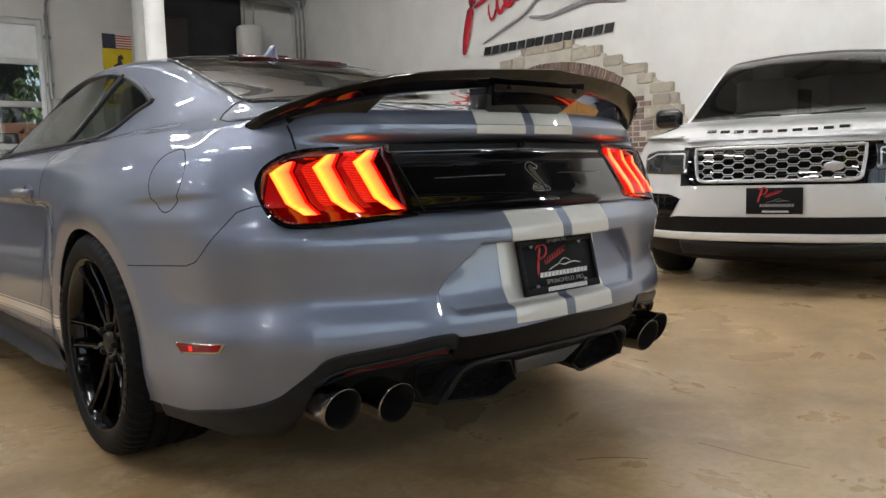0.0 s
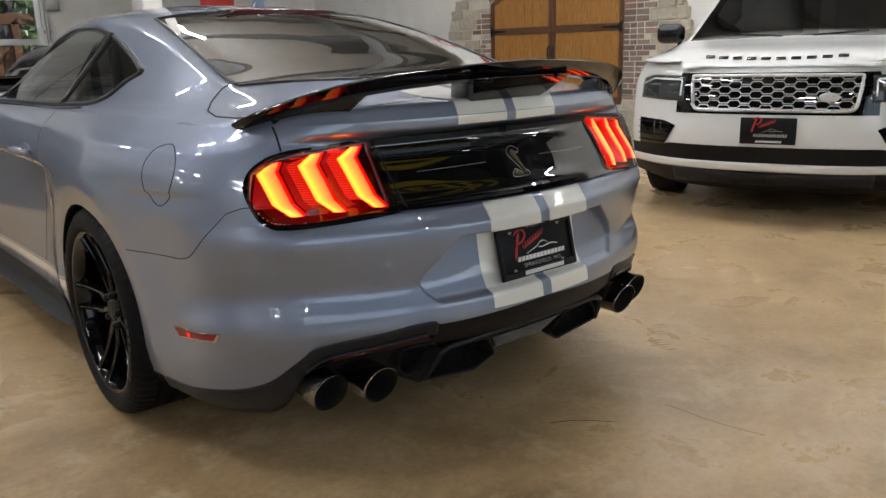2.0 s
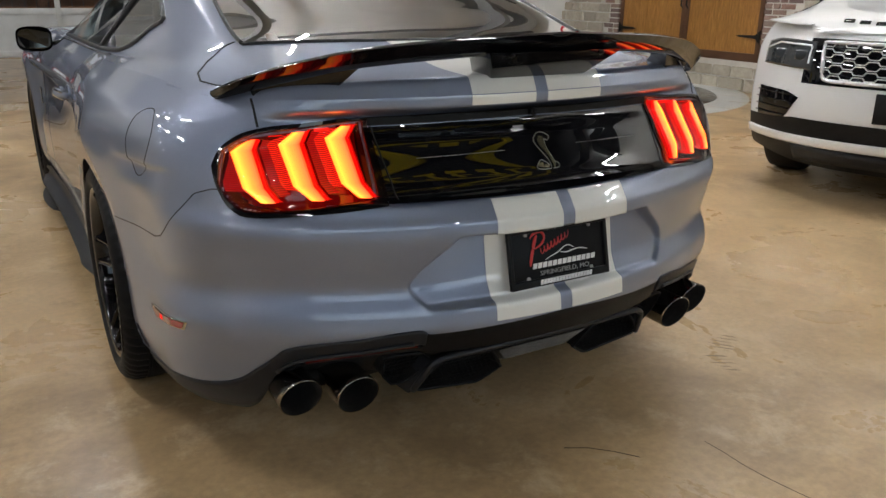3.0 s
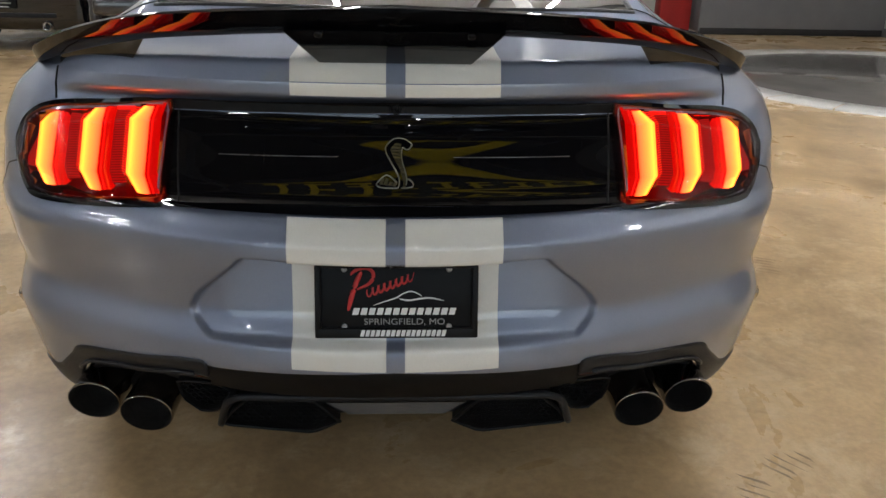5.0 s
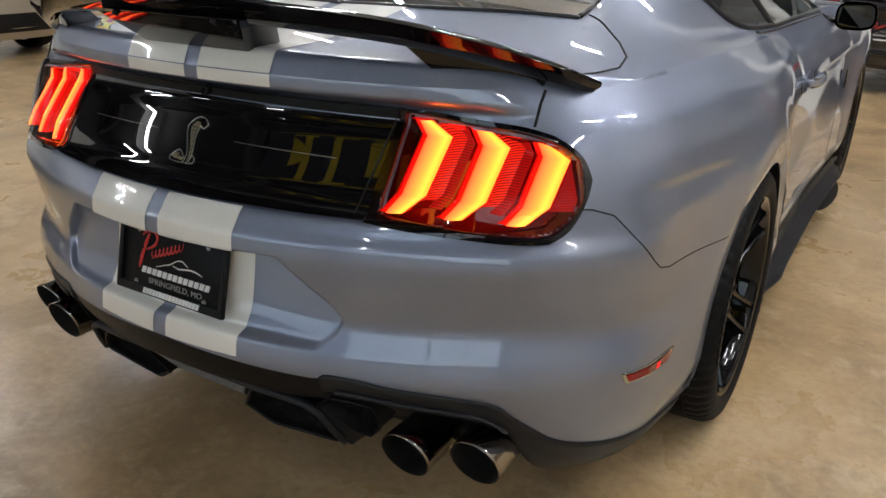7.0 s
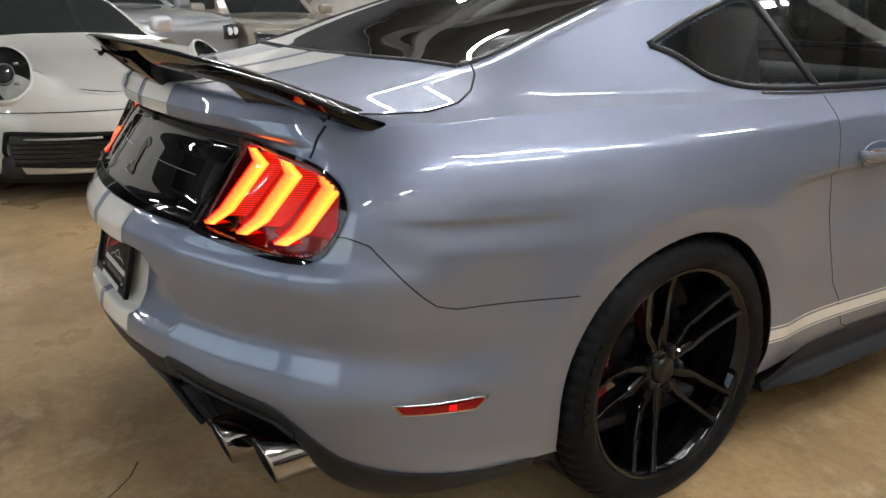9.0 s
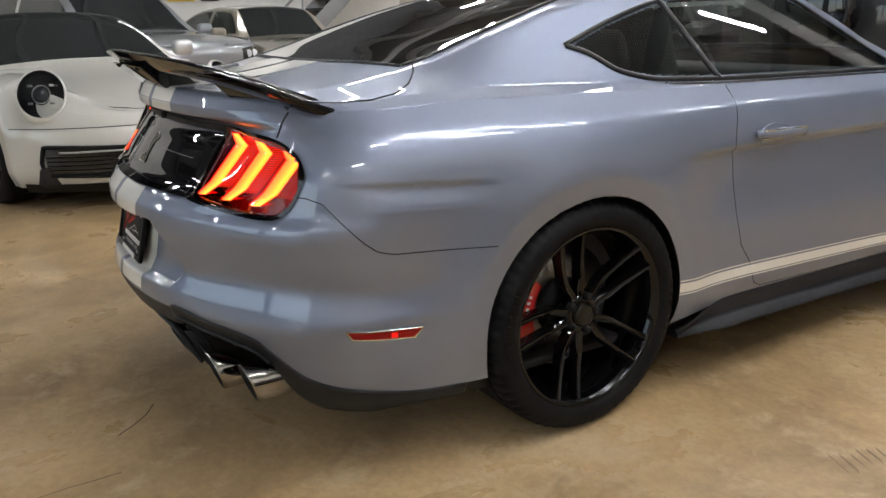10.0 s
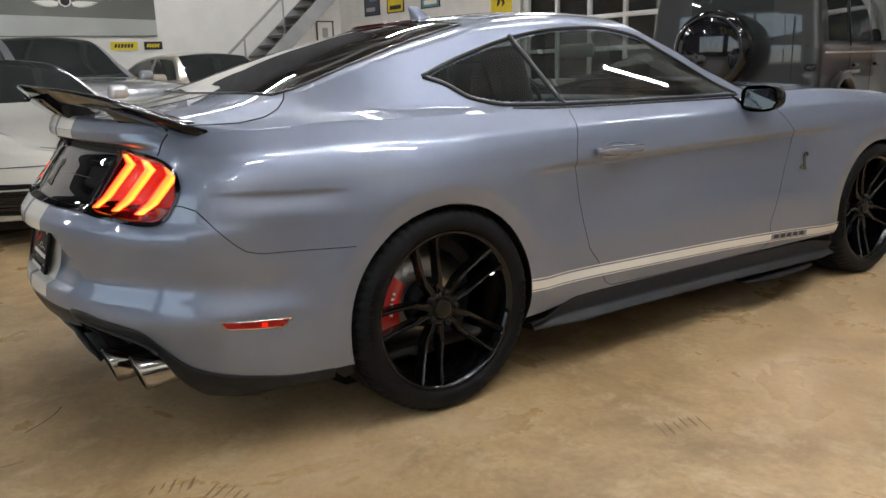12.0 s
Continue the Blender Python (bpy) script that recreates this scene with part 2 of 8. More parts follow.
WHITE_WALL = plain("white_wall", (0.61, 0.60, 0.57), 0.7, 0, 26, 0.045, 0.08)
OFF_WHITE = plain("off_white", (0.60, 0.59, 0.56), 0.6, 0, 40, 0.05, 0.05)
CEILING = plain("deck_reflect_dark", (0.03, 0.03, 0.03), 0.8, 0, 6, 0.15, 0.05)
PURLIN = plain("purlin_grey", (0.13, 0.13, 0.128), 0.55, 0.1, 30, 0.08, 0.05)
GREY_PAINT = plain("grey_wall_paint", (0.13, 0.13, 0.135), 0.6, 0, 40, 0.06, 0.05)
RED_PAINT = plain("red_column_paint", (0.33, 0.02, 0.02), 0.4, 0, 40, 0.08, 0.04)
BLACK_MATT = plain("matt_black", (0.012, 0.012, 0.013), 0.75, 0, 50, 0.2, 0.05)
YELLOW = plain("banner_yellow", (0.62, 0.47, 0.01), 0.6, 0, 60, 0.06, 0.05)
FRAME_METAL = plain("door_aluminium", (0.62, 0.63, 0.63), 0.4, 0.3, 60, 0.06, 0.04)
STEEL_GREY = plain("galvanised", (0.32, 0.33, 0.33), 0.45, 0.6, 30, 0.2, 0.05)
WX, EX, SY, NY, TOP = -12.0, 7.0, -10.0, 12.4, 5.2
FX, JY = -23.0, 6.6          # far end of the deep bay, and where it begins
CX, CY = (FX + EX) / 2, (SY + NY) / 2
LX, LY = EX - FX, NY - SY


def setting(name, bm, material, label, category):
    return tagged(part(name, bm, material, smooth=False), label, category, kind="structure")


floor = setting("floor", boxes(((CX, CY, -0.1), (LX + 0.4, LY + 0.4, 0.2))), floor_material(), "polished and stained tan concrete floor", "floor")
setting("wall_east", boxes(((EX + 0.1, CY, TOP / 2), (0.2, LY + 0.4, TOP))), WHITE_WALL, "plain white painted wall", "wall")
setting("wall_west", boxes(((WX - 0.1, (SY + JY) / 2, TOP / 2), (0.2, JY - SY, TOP)), (((FX + WX) / 2 - 0.1, JY - 0.1, TOP / 2), (WX - FX - 0.2, 0.2, TOP)), ((FX - 0.1, (JY + NY) / 2, TOP / 2), (0.2, NY - JY, TOP))), WHITE_WALL, "plain white painted wall", "wall")
# unseen dark sheets added high on the wall, so the rear glass mirrors dark
setting("loft_opening", boxes(((WX + 0.006, 4.75, (3.35 + TOP - 0.02) / 2), (0.012, 3.68, TOP - 0.02 - 3.35)), ((WX + 0.006, -3.5, (3.98 + TOP - 0.02) / 2), (0.012, 12.8, TOP - 0.02 - 3.98))), plain("reflection_panel_dark", (0.03, 0.03, 0.032), 0.8, 0, 8, 0.2, 0.05), "dark panel added over the white wall to darken reflections", "wall")
# south wall, with two wide windows behind the camera
S_WINDOWS = ((-6.4, -0.6), (0.4, 6.2))
SLOW, SHIGH = 0.9, 4.4
rows = [(((WX + EX) / 2, SY - 0.1, SLOW / 2), (EX - WX, 0.2, SLOW)), (((WX + EX) / 2, SY - 0.1, (SHIGH + TOP) / 2), (EX - WX, 0.2, TOP - SHIGH))]
s_edges = [WX, *[v for q in S_WINDOWS for v in q], EX]
for a, b in zip(s_edges[::2], s_edges[1::2]):
    rows.append((((a + b) / 2, SY - 0.1, (SLOW + SHIGH) / 2), (b - a, 0.2, SHIGH - SLOW)))
setting("wall_south", boxes(*rows), plain("dark_wall_paint", (0.035, 0.035, 0.038), 0.6, 0, 40, 0.1, 0.05), "dark painted wall with two wide windows", "wall")
for n_, (a, b) in enumerate(S_WINDOWS):
    win = thing("window_%d" % (n_ + 1), ((a + b) / 2, SY - 0.1, 0), 0, "wide window with a pale metal frame", "window", kind="structure")
    wdt = b - a
    part("window_sill", boxes(((0, 0.08, SLOW + 0.02), (wdt, 0.16, 0.04)), bevel=0.006), FRAME_METAL, win)
    part("head", boxes(((0, 0, SHIGH - 0.04), (wdt, 0.08, 0.08)), bevel=0.006), FRAME_METAL, win)
    for k in range(5):
        part("mullion", boxes(((-wdt / 2 + wdt * k / 4 + (0.04 if k == 0 else -0.04 if k == 4 else 0), 0, (SLOW + SHIGH) / 2), (0.08, 0.08, SHIGH - SLOW - 0.12)), bevel=0.006), FRAME_METAL, win)
    for k in range(4):
        part("pane", boxes(((-wdt / 2 + wdt * (k + 0.5) / 4, -0.02, (SLOW + SHIGH) / 2), (wdt / 4 - 0.085, 0.01, SHIGH - SLOW - 0.13))), CLEAR, win, smooth=False)
    day = new("daylight", bpy.data.lights.new("daylight", "AREA"))
    day.data.shape, day.data.size, day.data.size_y = "RECTANGLE", wdt - 0.2, SHIGH - SLOW - 0.2
    day.data.energy, day.data.color = 78.0, (0.86, 0.93, 1.0)
    day.matrix_basis = pose((a + b) / 2, SY - 0.2, (SLOW + SHIGH) / 2, 90, 0, 0)
# north wall with two glazed overhead doors
DOORS = ((-12.9, -7.4), (-1.9, 2.15))
DTOP = 3.6
rows = []
edges = [FX, *[v for d in DOORS for v in d], EX]
for a, b in zip(edges[::2], edges[1::2]):
    rows.append((((a + b) / 2, NY + 0.1, TOP / 2), (b - a, 0.2, TOP)))
for a, b in DOORS:
    rows.append((((a + b) / 2, NY + 0.1, (TOP + DTOP) / 2), (b - a, 0.2, TOP - DTOP)))
setting("wall_north", boxes(*rows), WHITE_WALL, "white painted wall with two openings for glazed doors", "wall")
# unseen deck in three blocks, toned for what the coupe mirrors
setting("ceiling", boxes(((CX, (SY - 1.8) / 2, TOP + 0.1), (LX + 0.4, -1.8 - SY, 0.2)), (((FX - 4.0) / 2, (NY - 1.8) / 2, TOP + 0.1), (-4.0 - FX, NY + 1.8 + 0.2, 0.2)), (((EX - 4.0) / 2, (NY - 1.8) / 2, TOP + 0.1), (EX + 4.0 + 0.2, NY + 1.8 + 0.2, 0.2)), *[((CX, y, TOP - 0.11), (LX, 0.09, 0.22)) for y in np.arange(SY + 0.8, NY, 1.5)], *[((x, CY, TOP - 0.3), (0.16, LY, 0.30)) for x in (-8.0, -3.5, 1.0, 5.0)]), PURLIN, "roof deck on grey purlins, toned pale and dark for reflections", "ceiling")
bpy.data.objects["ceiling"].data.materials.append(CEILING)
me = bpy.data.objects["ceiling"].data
me.materials.append(plain("deck_reflect_pale", (0.40, 0.40, 0.39), 0.7, 0, 6, 0.12, 0.05))
# south and west blocks darkened, north-east one pale: bright and dark reflections set by colour
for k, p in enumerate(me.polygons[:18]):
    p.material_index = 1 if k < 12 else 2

# strip lights under the purlins
LAMP_WHITE = Nodes("tube_light")
LAMP_WHITE.set(Base_Color=(0.9, 0.9, 0.88), Emission_Color=(0.98, 0.985, 1.0), Emission_Strength=142.0)
ROWS = [(-9.0, -7.8), (-9.0, -4.4), (5.5, -7.8), (-4.8, -7.8), (0.5, -7.4), (-7.4, -3.6), (6.2, -3.6)]
ROWS += [(x, y) for x in (-9.0, -4.8) for y in (2.4, 5.8, 9.6)]
ROWS += [(2.0, 1.4), (3.1, 0.8), (2.6, 2.9), (4.0, 1.8), (4.3, -0.8), (-0.8, 3.4), (-0.8, 5.8), (1.9, 5.8), (-2.8, 2.4), (-2.8, 0.2)]
ROWS += [(-20.0, 9.5), (-16.5, 9.5), (-13.0, 9.5)]
for x, y in ROWS:
    light = thing("ceiling_light", (x, y, TOP - 0.42), 0, "white strip light hung under the roof", "lamp", "strip lights under the roof")
    part("housing", boxes(((0, 0, 0.050), (0.055, 1.32, 0.035)), bevel=0.008), OFF_WHITE, light)
    part("hanger", tube([(0, 0, 0.06), (0, 0, 0.425)], 0.008, 6), STEEL_GREY, light)
    part("tube", tube([(0, -0.63, 0.0), (0, 0.63, 0.0)], 0.031, 12), LAMP_WHITE.m, light)


# ---------------------------------------------------------------- the coupe: its surfaces
# x to its right, y ahead, rear axle at y = 0
WHEELBASE, TYRE_R = 2.72, 0.347
XC, YC, R0 = 0.42, -0.50, 0.5
S1, S2 = XC, XC + R0 * math.pi / 2

half_width = keys((-1.1, 0.80), (-0.8, 0.868), (-0.53, 0.898), (-0.25, 0.935), (0, 0.95), (0.3, 0.943), (0.75, 0.918), (1.3, 0.915), (2.0, 0.93), (2.5, 0.945), (2.75, 0.945), (3.1, 0.92), (3.6, 0.80))
side_profile = keys((0.15, -0.06), (0.24, -0.018), (0.34, 0.0), (0.44, 0.0), (0.62, 0.0), (0.74, 0.004), (0.82, -0.004), (0.90, -0.035), (0.955, -0.095), (1.0, -0.15))
rear_profile = keys((0.15, -0.90), (0.25, -1.0), (0.36, -1.062), (0.44, -1.092), (0.47, -1.090), (0.54, -1.072), (0.61, -1.076), (0.665, -1.081), (0.688, -1.079), (0.712, -1.064), (0.735, -1.044), (0.748, -1.018), (0.756, -1.006), (0.784, -0.985), (0.859, -0.930), (0.902, -0.902), (0.922, -0.902), (0.934, -0.928), (0.944, -0.945), (0.962, -0.946), (0.985, -0.940))
corner_profile = keys((0.15, -0.92), (0.25, -1.02), (0.36, -1.065), (0.44, -1.092), (0.48, -1.088), (0.55, -1.070), (0.62, -1.078), (0.675, -1.090), (0.695, -1.086), (0.73, -1.062), (0.80, -1.042), (0.892, -1.003), (0.95, -0.975), (1.0, -0.95))


recess_edge = keys((0.44, 0.335), (0.485, 0.360), (0.52, 0.392), (0.54, 0.398), (0.56, 0.388), (0.66, 0.285), (0.70, 0.26))


def x_side(y, z):
    x = half_width(y) + side_profile(z)
    # undercut and concave side under the crease line of the door
    line = 0.788 + 0.010 * (y - 0.8)
    door = sstep(0.30, 0.62, y) * (1 - sstep(2.0, 2.5, y))
    below = line - z
    x = x - door * 0.024 * sstep(0.0, 0.030, below) * (1 - sstep(0.04, 0.34, below))
    # leaf-shaped crease behind the wheel
    top = 0.803 - 0.05 * (y + 0.53)
    mark = np.exp(-((y + 0.53) / 0.16) ** 4) * sstep(0.0, 0.014, top - z) * (1 - sstep(0.016, 0.075, top - z))
    x = x - 0.010 * mark
    # flared arches: the flank swells to an edge, and turns in under it
    for yw in (0.0, WHEELBASE):
        r = np.hypot(y - yw, z - 0.347)
        swell = np.where(r > 0.415, 0.014 * np.exp(-((r - 0.415) / 0.085) ** 2), 0.014 - 0.008 * np.clip((0.415 - r) / 0.06, 0, 1.4))
        x = x + swell * sstep(0.22, 0.40, z)
    # crease low on the rear bumper
    rear = 1 - sstep(-0.62, -0.40, y)
    x = x + rear * (0.006 * np.exp(-((z - 0.455) / 0.025) ** 2) - 0.012 * np.exp(-((z - 0.53) / 0.045) ** 2))
    return x


def y_rear(x, z):
    x = np.asarray(x, float)
    w = sstep(0.46, 0.74, x)
    bow = 0.40 * x**2 * (1 - w) + w * 0.40 * x**2
    lip = 0.12 * sstep(0.70, 0.78, z) * (1 - w)
    y = rear_profile(z) * (1 - w) + corner_profile(z) * w + bow - lip * x**2
    # plate recess with slanted ends
    edge = recess_edge(z)
    rec = (1 - sstep(edge - 0.008, edge + 0.008, x)) * sstep(0.482, 0.494, z) * (1 - sstep(0.652, 0.660, z))
    y = y + rec * (0.006 + (0.020 + 0.24 * np.clip(z - 0.5, 0, 0.2)) * (1 - 0.40 * sstep(0.18, 0.40, x)))
    y = y + 0.008 * np.exp(-((z - 0.535) / 0.05) ** 2) * (1 - rec)
    return y


def lip_rise(d):
    """A slope with a tight round at its top: the edge of the trunk lid."""
    h = max(0.4 - abs(d - 1), 0) / 0.4
    return max(0.0, min(d, 1.0) - h * h * 0.1)


def smax(a, b, k):
    h = np.clip(k - np.abs(a - b), 0, None) / k
    return np.maximum(a, b) + h * h * k / 4


def S(s, z, off=0.0):
    """The outer skin: s runs from the middle of the tail round the corner and forward along the side."""
    s, z = np.broadcast_arrays(np.asarray(s, float), np.asarray(z, float))
    if off:
        e = 2e-3
        a, b = S(s + e, z) - S(s - e, z), S(s, z + e) - S(s, z - e)
        n = np.cross(a, b)
        n /= np.linalg.norm(n, axis=-1, keepdims=True)
        return S(s, z) + off * n
    out = np.empty(s.shape + (3,))
    t = np.abs(s)
    th = np.clip((t - S1) / R0, 0, math.pi / 2)
    dx, dy = np.sin(th), -np.cos(th)
    lo, hi = np.zeros(s.shape), np.full(s.shape, 0.95)
    for _ in range(34):
        mid = (lo + hi) / 2
        x, y = XC + mid * dx, YC + mid * dy
        f = smax(y_rear(np.minimum(x, 0.98), z) - y, x - x_side(y, z), 0.16)
        lo, hi = np.where(f < 0, mid, lo), np.where(f < 0, hi, mid)
    x, y = XC + lo * dx, YC + lo * dy
    # the same rounding for the straight runs
    flat = t < S1
    xr = np.where(flat, t, x)
    yr = np.where(flat, y_rear(t, z), y)
    ahead = t > S2
    ys = YC + (t - S2)
    yr = np.where(ahead, ys, yr)
    xr = np.where(ahead, x_side(ys, z), xr)
    out[..., 0], out[..., 1], out[..., 2] = np.sign(s + 1e-12) * xr, yr, z
    return out


def s_of_y(y):
    return S2 + (np.asarray(y, float) - YC)


paint_bottom = keys((0, 0.441), (0.355, 0.427), (0.372, 0.430), (0.384, 0.437), (0.42, 0.436), (0.513, 0.424), (0.62, 0.414), (0.68, 0.406), (0.715, 0.394), (0.735, 0.376), (0.788, 0.338), (0.834, 0.308), (0.87, 0.294), (0.95, 0.276), (1.05, 0.262), (1.20, 0.240), (1.30, 0.236))
rocker = keys((-0.45, 0.236), (0.4, 0.25), (0.6, 0.265), (2.2, 0.265), (3.6, 0.25))
shoulder = keys((-1.0, 0.966), (-0.7, 0.968), (-0.3, 0.978), (0.2, 0.972), (0.7, 0.962), (1.4, 0.958), (2.2, 0.96), (2.8, 0.93), (3.2, 0.86), (3.6, 0.70))

roof_mid = keys((-1.0, 1.004), (-0.91, 1.009), (-0.80, 1.014), (-0.65, 1.032), (-0.42, 1.075), (-0.2, 1.140), (0.1, 1.232), (0.35, 1.298), (0.535, 1.332), (0.9, 1.358), (1.15, 1.352), (1.4, 1.29), (1.7, 1.155), (2.0, 1.04), (2.15, 1.02), (2.8, 0.985), (3.2, 0.92), (3.62, 0.74))
rail_x = keys((-1.0, 0.60), (-0.65, 0.60), (-0.37, 0.615), (-0.1, 0.605), (0.15, 0.585), (0.55, 0.565), (1.0, 0.565), (1.3, 0.585), (1.6, 0.65), (1.9, 0.72), (2.2, 0.66), (3.6, 0.5))
rail_z = keys((-1.0, 0.992), (-0.9, 0.996), (-0.80, 0.999), (-0.65, 1.014), (-0.37, 1.062), (-0.1, 1.145), (0.15, 1.215), (0.55, 1.285), (0.95, 1.305), (1.2, 1.285), (1.45, 1.19), (1.7, 1.06), (1.9, 0.985), (2.2, 0.985), (2.8, 0.955), (3.2, 0.89), (3.62, 0.70))
base_x = keys((-1.0, 0.72), (-0.65, 0.735), (-0.3, 0.745), (0.2, 0.765), (0.7, 0.80), (1.6, 0.80), (2.2, 0.82), (3.0, 0.82), (3.6, 0.66))
base_z = keys((-1.0, 0.972), (-0.9, 0.980), (-0.65, 0.988), (-0.3, 1.005), (0.2, 0.995), (0.7, 0.978), (1.6, 0.968), (2.2, 0.972), (2.8, 0.945), (3.2, 0.875), (3.62, 0.69))


def section(y):
    """The upper half section at y, from the shoulder to the middle: points (x, z)."""
    y = float(y)
    zs = float(shoulder(y))
    A = np.array([float(x_side(np.array(y), np.array(zs))) if y > -0.8 else float(S(np.array(S2 - 0.28), np.array(zs))[0]), zs])
    B = np.array([float(base_x(y)), float(base_z(y))])
    C = np.array([float(rail_x(y)), float(rail_z(y))])
    D = np.array([0.0, float(roof_mid(y))])
    inner = np.array([C[0] * 0.72, C[1] + 0.72 * (D[1] - C[1])])
    P = np.array([A, 0.35 * A + 0.65 * B, B, B * 0.8 + C * 0.2, B * 0.15 + C * 0.85, C, inner, [C[0] * 0.3, D[1]], D])
    Q = chaikin(P, 3)
    L = np.r_[0, np.cumsum(np.linalg.norm(np.diff(Q, axis=0), axis=1))]
    q = np.linspace(0, 1, 150) * L[-1]
    return np.stack([np.interp(q, L, Q[:, 0]), np.interp(q, L, Q[:, 1])], 1)


SEC_Y = np.arange(-1.0, 3.63, 0.006)
SEC = np.array([section(y) for y in SEC_Y])


def near_section(y):
    q = min(max((y - SEC_Y[0]) / 0.006, 0), len(SEC_Y) - 1.001)
    i, f = int(q), q - int(q)
    return SEC[i] * (1 - f) + SEC[i + 1] * f


def x_up(y, z):
    """Half width of the cabin side at y and height z."""
    Q = near_section(y)
    return float(np.interp(z, Q[:, 1], Q[:, 0]))


def z_up(x, y):
    """Height of the top skin."""
    Q = near_section(y)[::-1]
    return float(np.interp(abs(x), Q[:, 0], Q[:, 1]))


def arch_cut(P, keep):
    """Leaves the wheel openings free and draws the rim of each to a clean round."""
    for yw, r0 in ((0.0, 0.358), (WHEELBASE, 0.356)):
        r = np.hypot(P[..., 1] - yw, P[..., 2] - 0.347)
        inside = r < r0
        c = inside[:-1, :-1].astype(int) + inside[1:, :-1] + inside[:-1, 1:] + inside[1:, 1:]
        keep &= c < 3
        for i, j in zip(*np.nonzero(inside & (r > r0 - 0.05))):
            d = np.array([P[i, j, 1] - yw, P[i, j, 2] - 0.347]) * (r0 / r[i, j])
            P[i, j, 1], P[i, j, 2] = yw + d[0], 0.347 + d[1]
    return P, keep


car = thing("sports_coupe", label="grey-blue sports coupe with white twin stripes and lit tail lamps", category="car")

# painted skin, tail and sides
sv = np.r_[np.linspace(0, S1, 150), np.linspace(S1, S2, 70)[1:], np.linspace(S2, s_of_y(3.45), 460)[1:]]
zb = np.where(sv < s_of_y(-0.45), paint_bottom(np.minimum(sv, 1.3)), rocker(YC + sv - S2))
zt = np.where(sv < S2 - 0.25, 0.968, shoulder(YC + sv - S2))
w = np.linspace(0, 1, 140)
Z = zb[:, None] + (zt - zb)[:, None] * w[None, :]
P = S(np.repeat(sv[:, None], len(w), 1), Z)
P, keep = arch_cut(P, np.ones((P.shape[0] - 1, P.shape[1] - 1), bool))
# openings for the tail lamps
LAMP_HIGH = keys((0.43, 0.926), (0.455, 0.925), (0.613, 0.915), (0.738, 0.909), (0.80, 0.898), (0.84, 0.880), (0.865, 0.858), (0.874, 0.836), (0.8765, 0.826))
LAMP_LOW = keys((0.43, 0.736), (0.609, 0.723), (0.74, 0.716), (0.784, 0.718), (0.826, 0.738), (0.855, 0.776), (0.872, 0.812), (0.8765, 0.826))
sm = ((sv[:-1] + sv[1:]) / 2)[:, None]
zm = (Z[:-1, :-1] + Z[1:, 1:]) / 2
keep &= ~((sm > 0.462) & (sm < 0.858) & (zm < LAMP_HIGH(sm) - 0.016) & (zm > LAMP_LOW(sm) + 0.016))
bm = grid(P, keep)
# nose, out of sight
a = P[-1]
nose = np.array([a, *[np.stack([a[:, 0] * math.cos(q), a[:, 1] + 0.30 * math.sin(q) * np.ones(len(a)), a[:, 2]], 1) for q in np.linspace(0.12, math.pi / 2, 9)]])
grid(nose, bm=bm)
bmesh.ops.remove_doubles(bm, verts=bm.verts[:], dist=1e-5)
bmesh.ops.recalc_face_normals(bm, faces=bm.faces)
mirrored(bm)
skin = part("body_shell", bm, PAINT, car)

# top skin, with openings for the glass
window_low = keys((0.10, 1.10), (0.17, 1.075), (0.26, 1.02), (0.40, 0.992), (0.67, 0.982), (1.2, 0.975), (1.70, 0.970))
window_high = keys((0.10, 1.10), (0.30, 1.165), (0.55, 1.228), (0.80, 1.262), (1.0, 1.268), (1.2, 1.24), (1.4, 1.15), (1.6, 1.03), (1.70, 0.975))
REAR_Y0, REAR_Y1 = -0.40, 0.40
rear_edge = keys((-0.5, 0.585), (-0.37, 0.585), (0.0, 0.555), (0.40, 0.50))
yv = np.r_[np.linspace(-0.45, 1.9, 460), np.linspace(1.9, 3.62, 60)[1:]]
U = np.array([np.stack([Q[:, 0], y + 0 * Q[:, 0], Q[:, 1]], 1) for y in yv for Q in [section(y)]])
M = (U[:-1, :-1] + U[1:, 1:]) / 2
pad = 0.012
side_open = (M[..., 2] > window_low(M[..., 1]) + pad) & (M[..., 2] < window_high(M[..., 1]) - pad) & (M[..., 1] > 0.12) & (M[..., 1] < 1.68) & (M[..., 0] > 0.5)
rear_open = (M[..., 1] > REAR_Y0 + pad - 0.08 * (1 - (M[..., 0] / 0.6) ** 2)) & (M[..., 1] < REAR_Y1 - pad) & (M[..., 0] < rear_edge(M[..., 1]) - pad)
front_open = (M[..., 1] > 1.28) & (M[..., 1] < 1.98) & (M[..., 0] < rail_x(M[..., 1]) - 0.05)
bm = grid(U, ~(side_open | rear_open | front_open))
# tail deck, up from the lip and forward to the glass
rim = S(np.r_[np.linspace(0, S1, 30), np.linspace(S1, s_of_y(-0.45), 40)[1:]], 0.968)
D = []
for f in np.r_[0, 0.004, 0.010, 0.02, 0.027, 0.033, 0.038, 0.043, 0.048, 0.056, 0.08, np.linspace(0.11, 1, 34)]:
    row = []
    for x, y0, _ in rim:
        y = y0 + f * (-0.45 - y0)
        d = (y - y0) * 52
        row.append((x, y, 0.968 + (max(z_up(x, y), 0.968) - 0.968) * lip_rise(d)))
    D.append(row)
D = np.array(D)
MD = (D[:-1, :-1] + D[1:, 1:]) / 2
deck_open = (MD[..., 1] > REAR_Y0 + pad - 0.08 * (1 - (MD[..., 0] / 0.6) ** 2)) & (MD[..., 0] < rear_edge(MD[..., 1]) - pad)
grid(D, ~deck_open, bm)
bmesh.ops.recalc_face_normals(bm, faces=bm.faces)
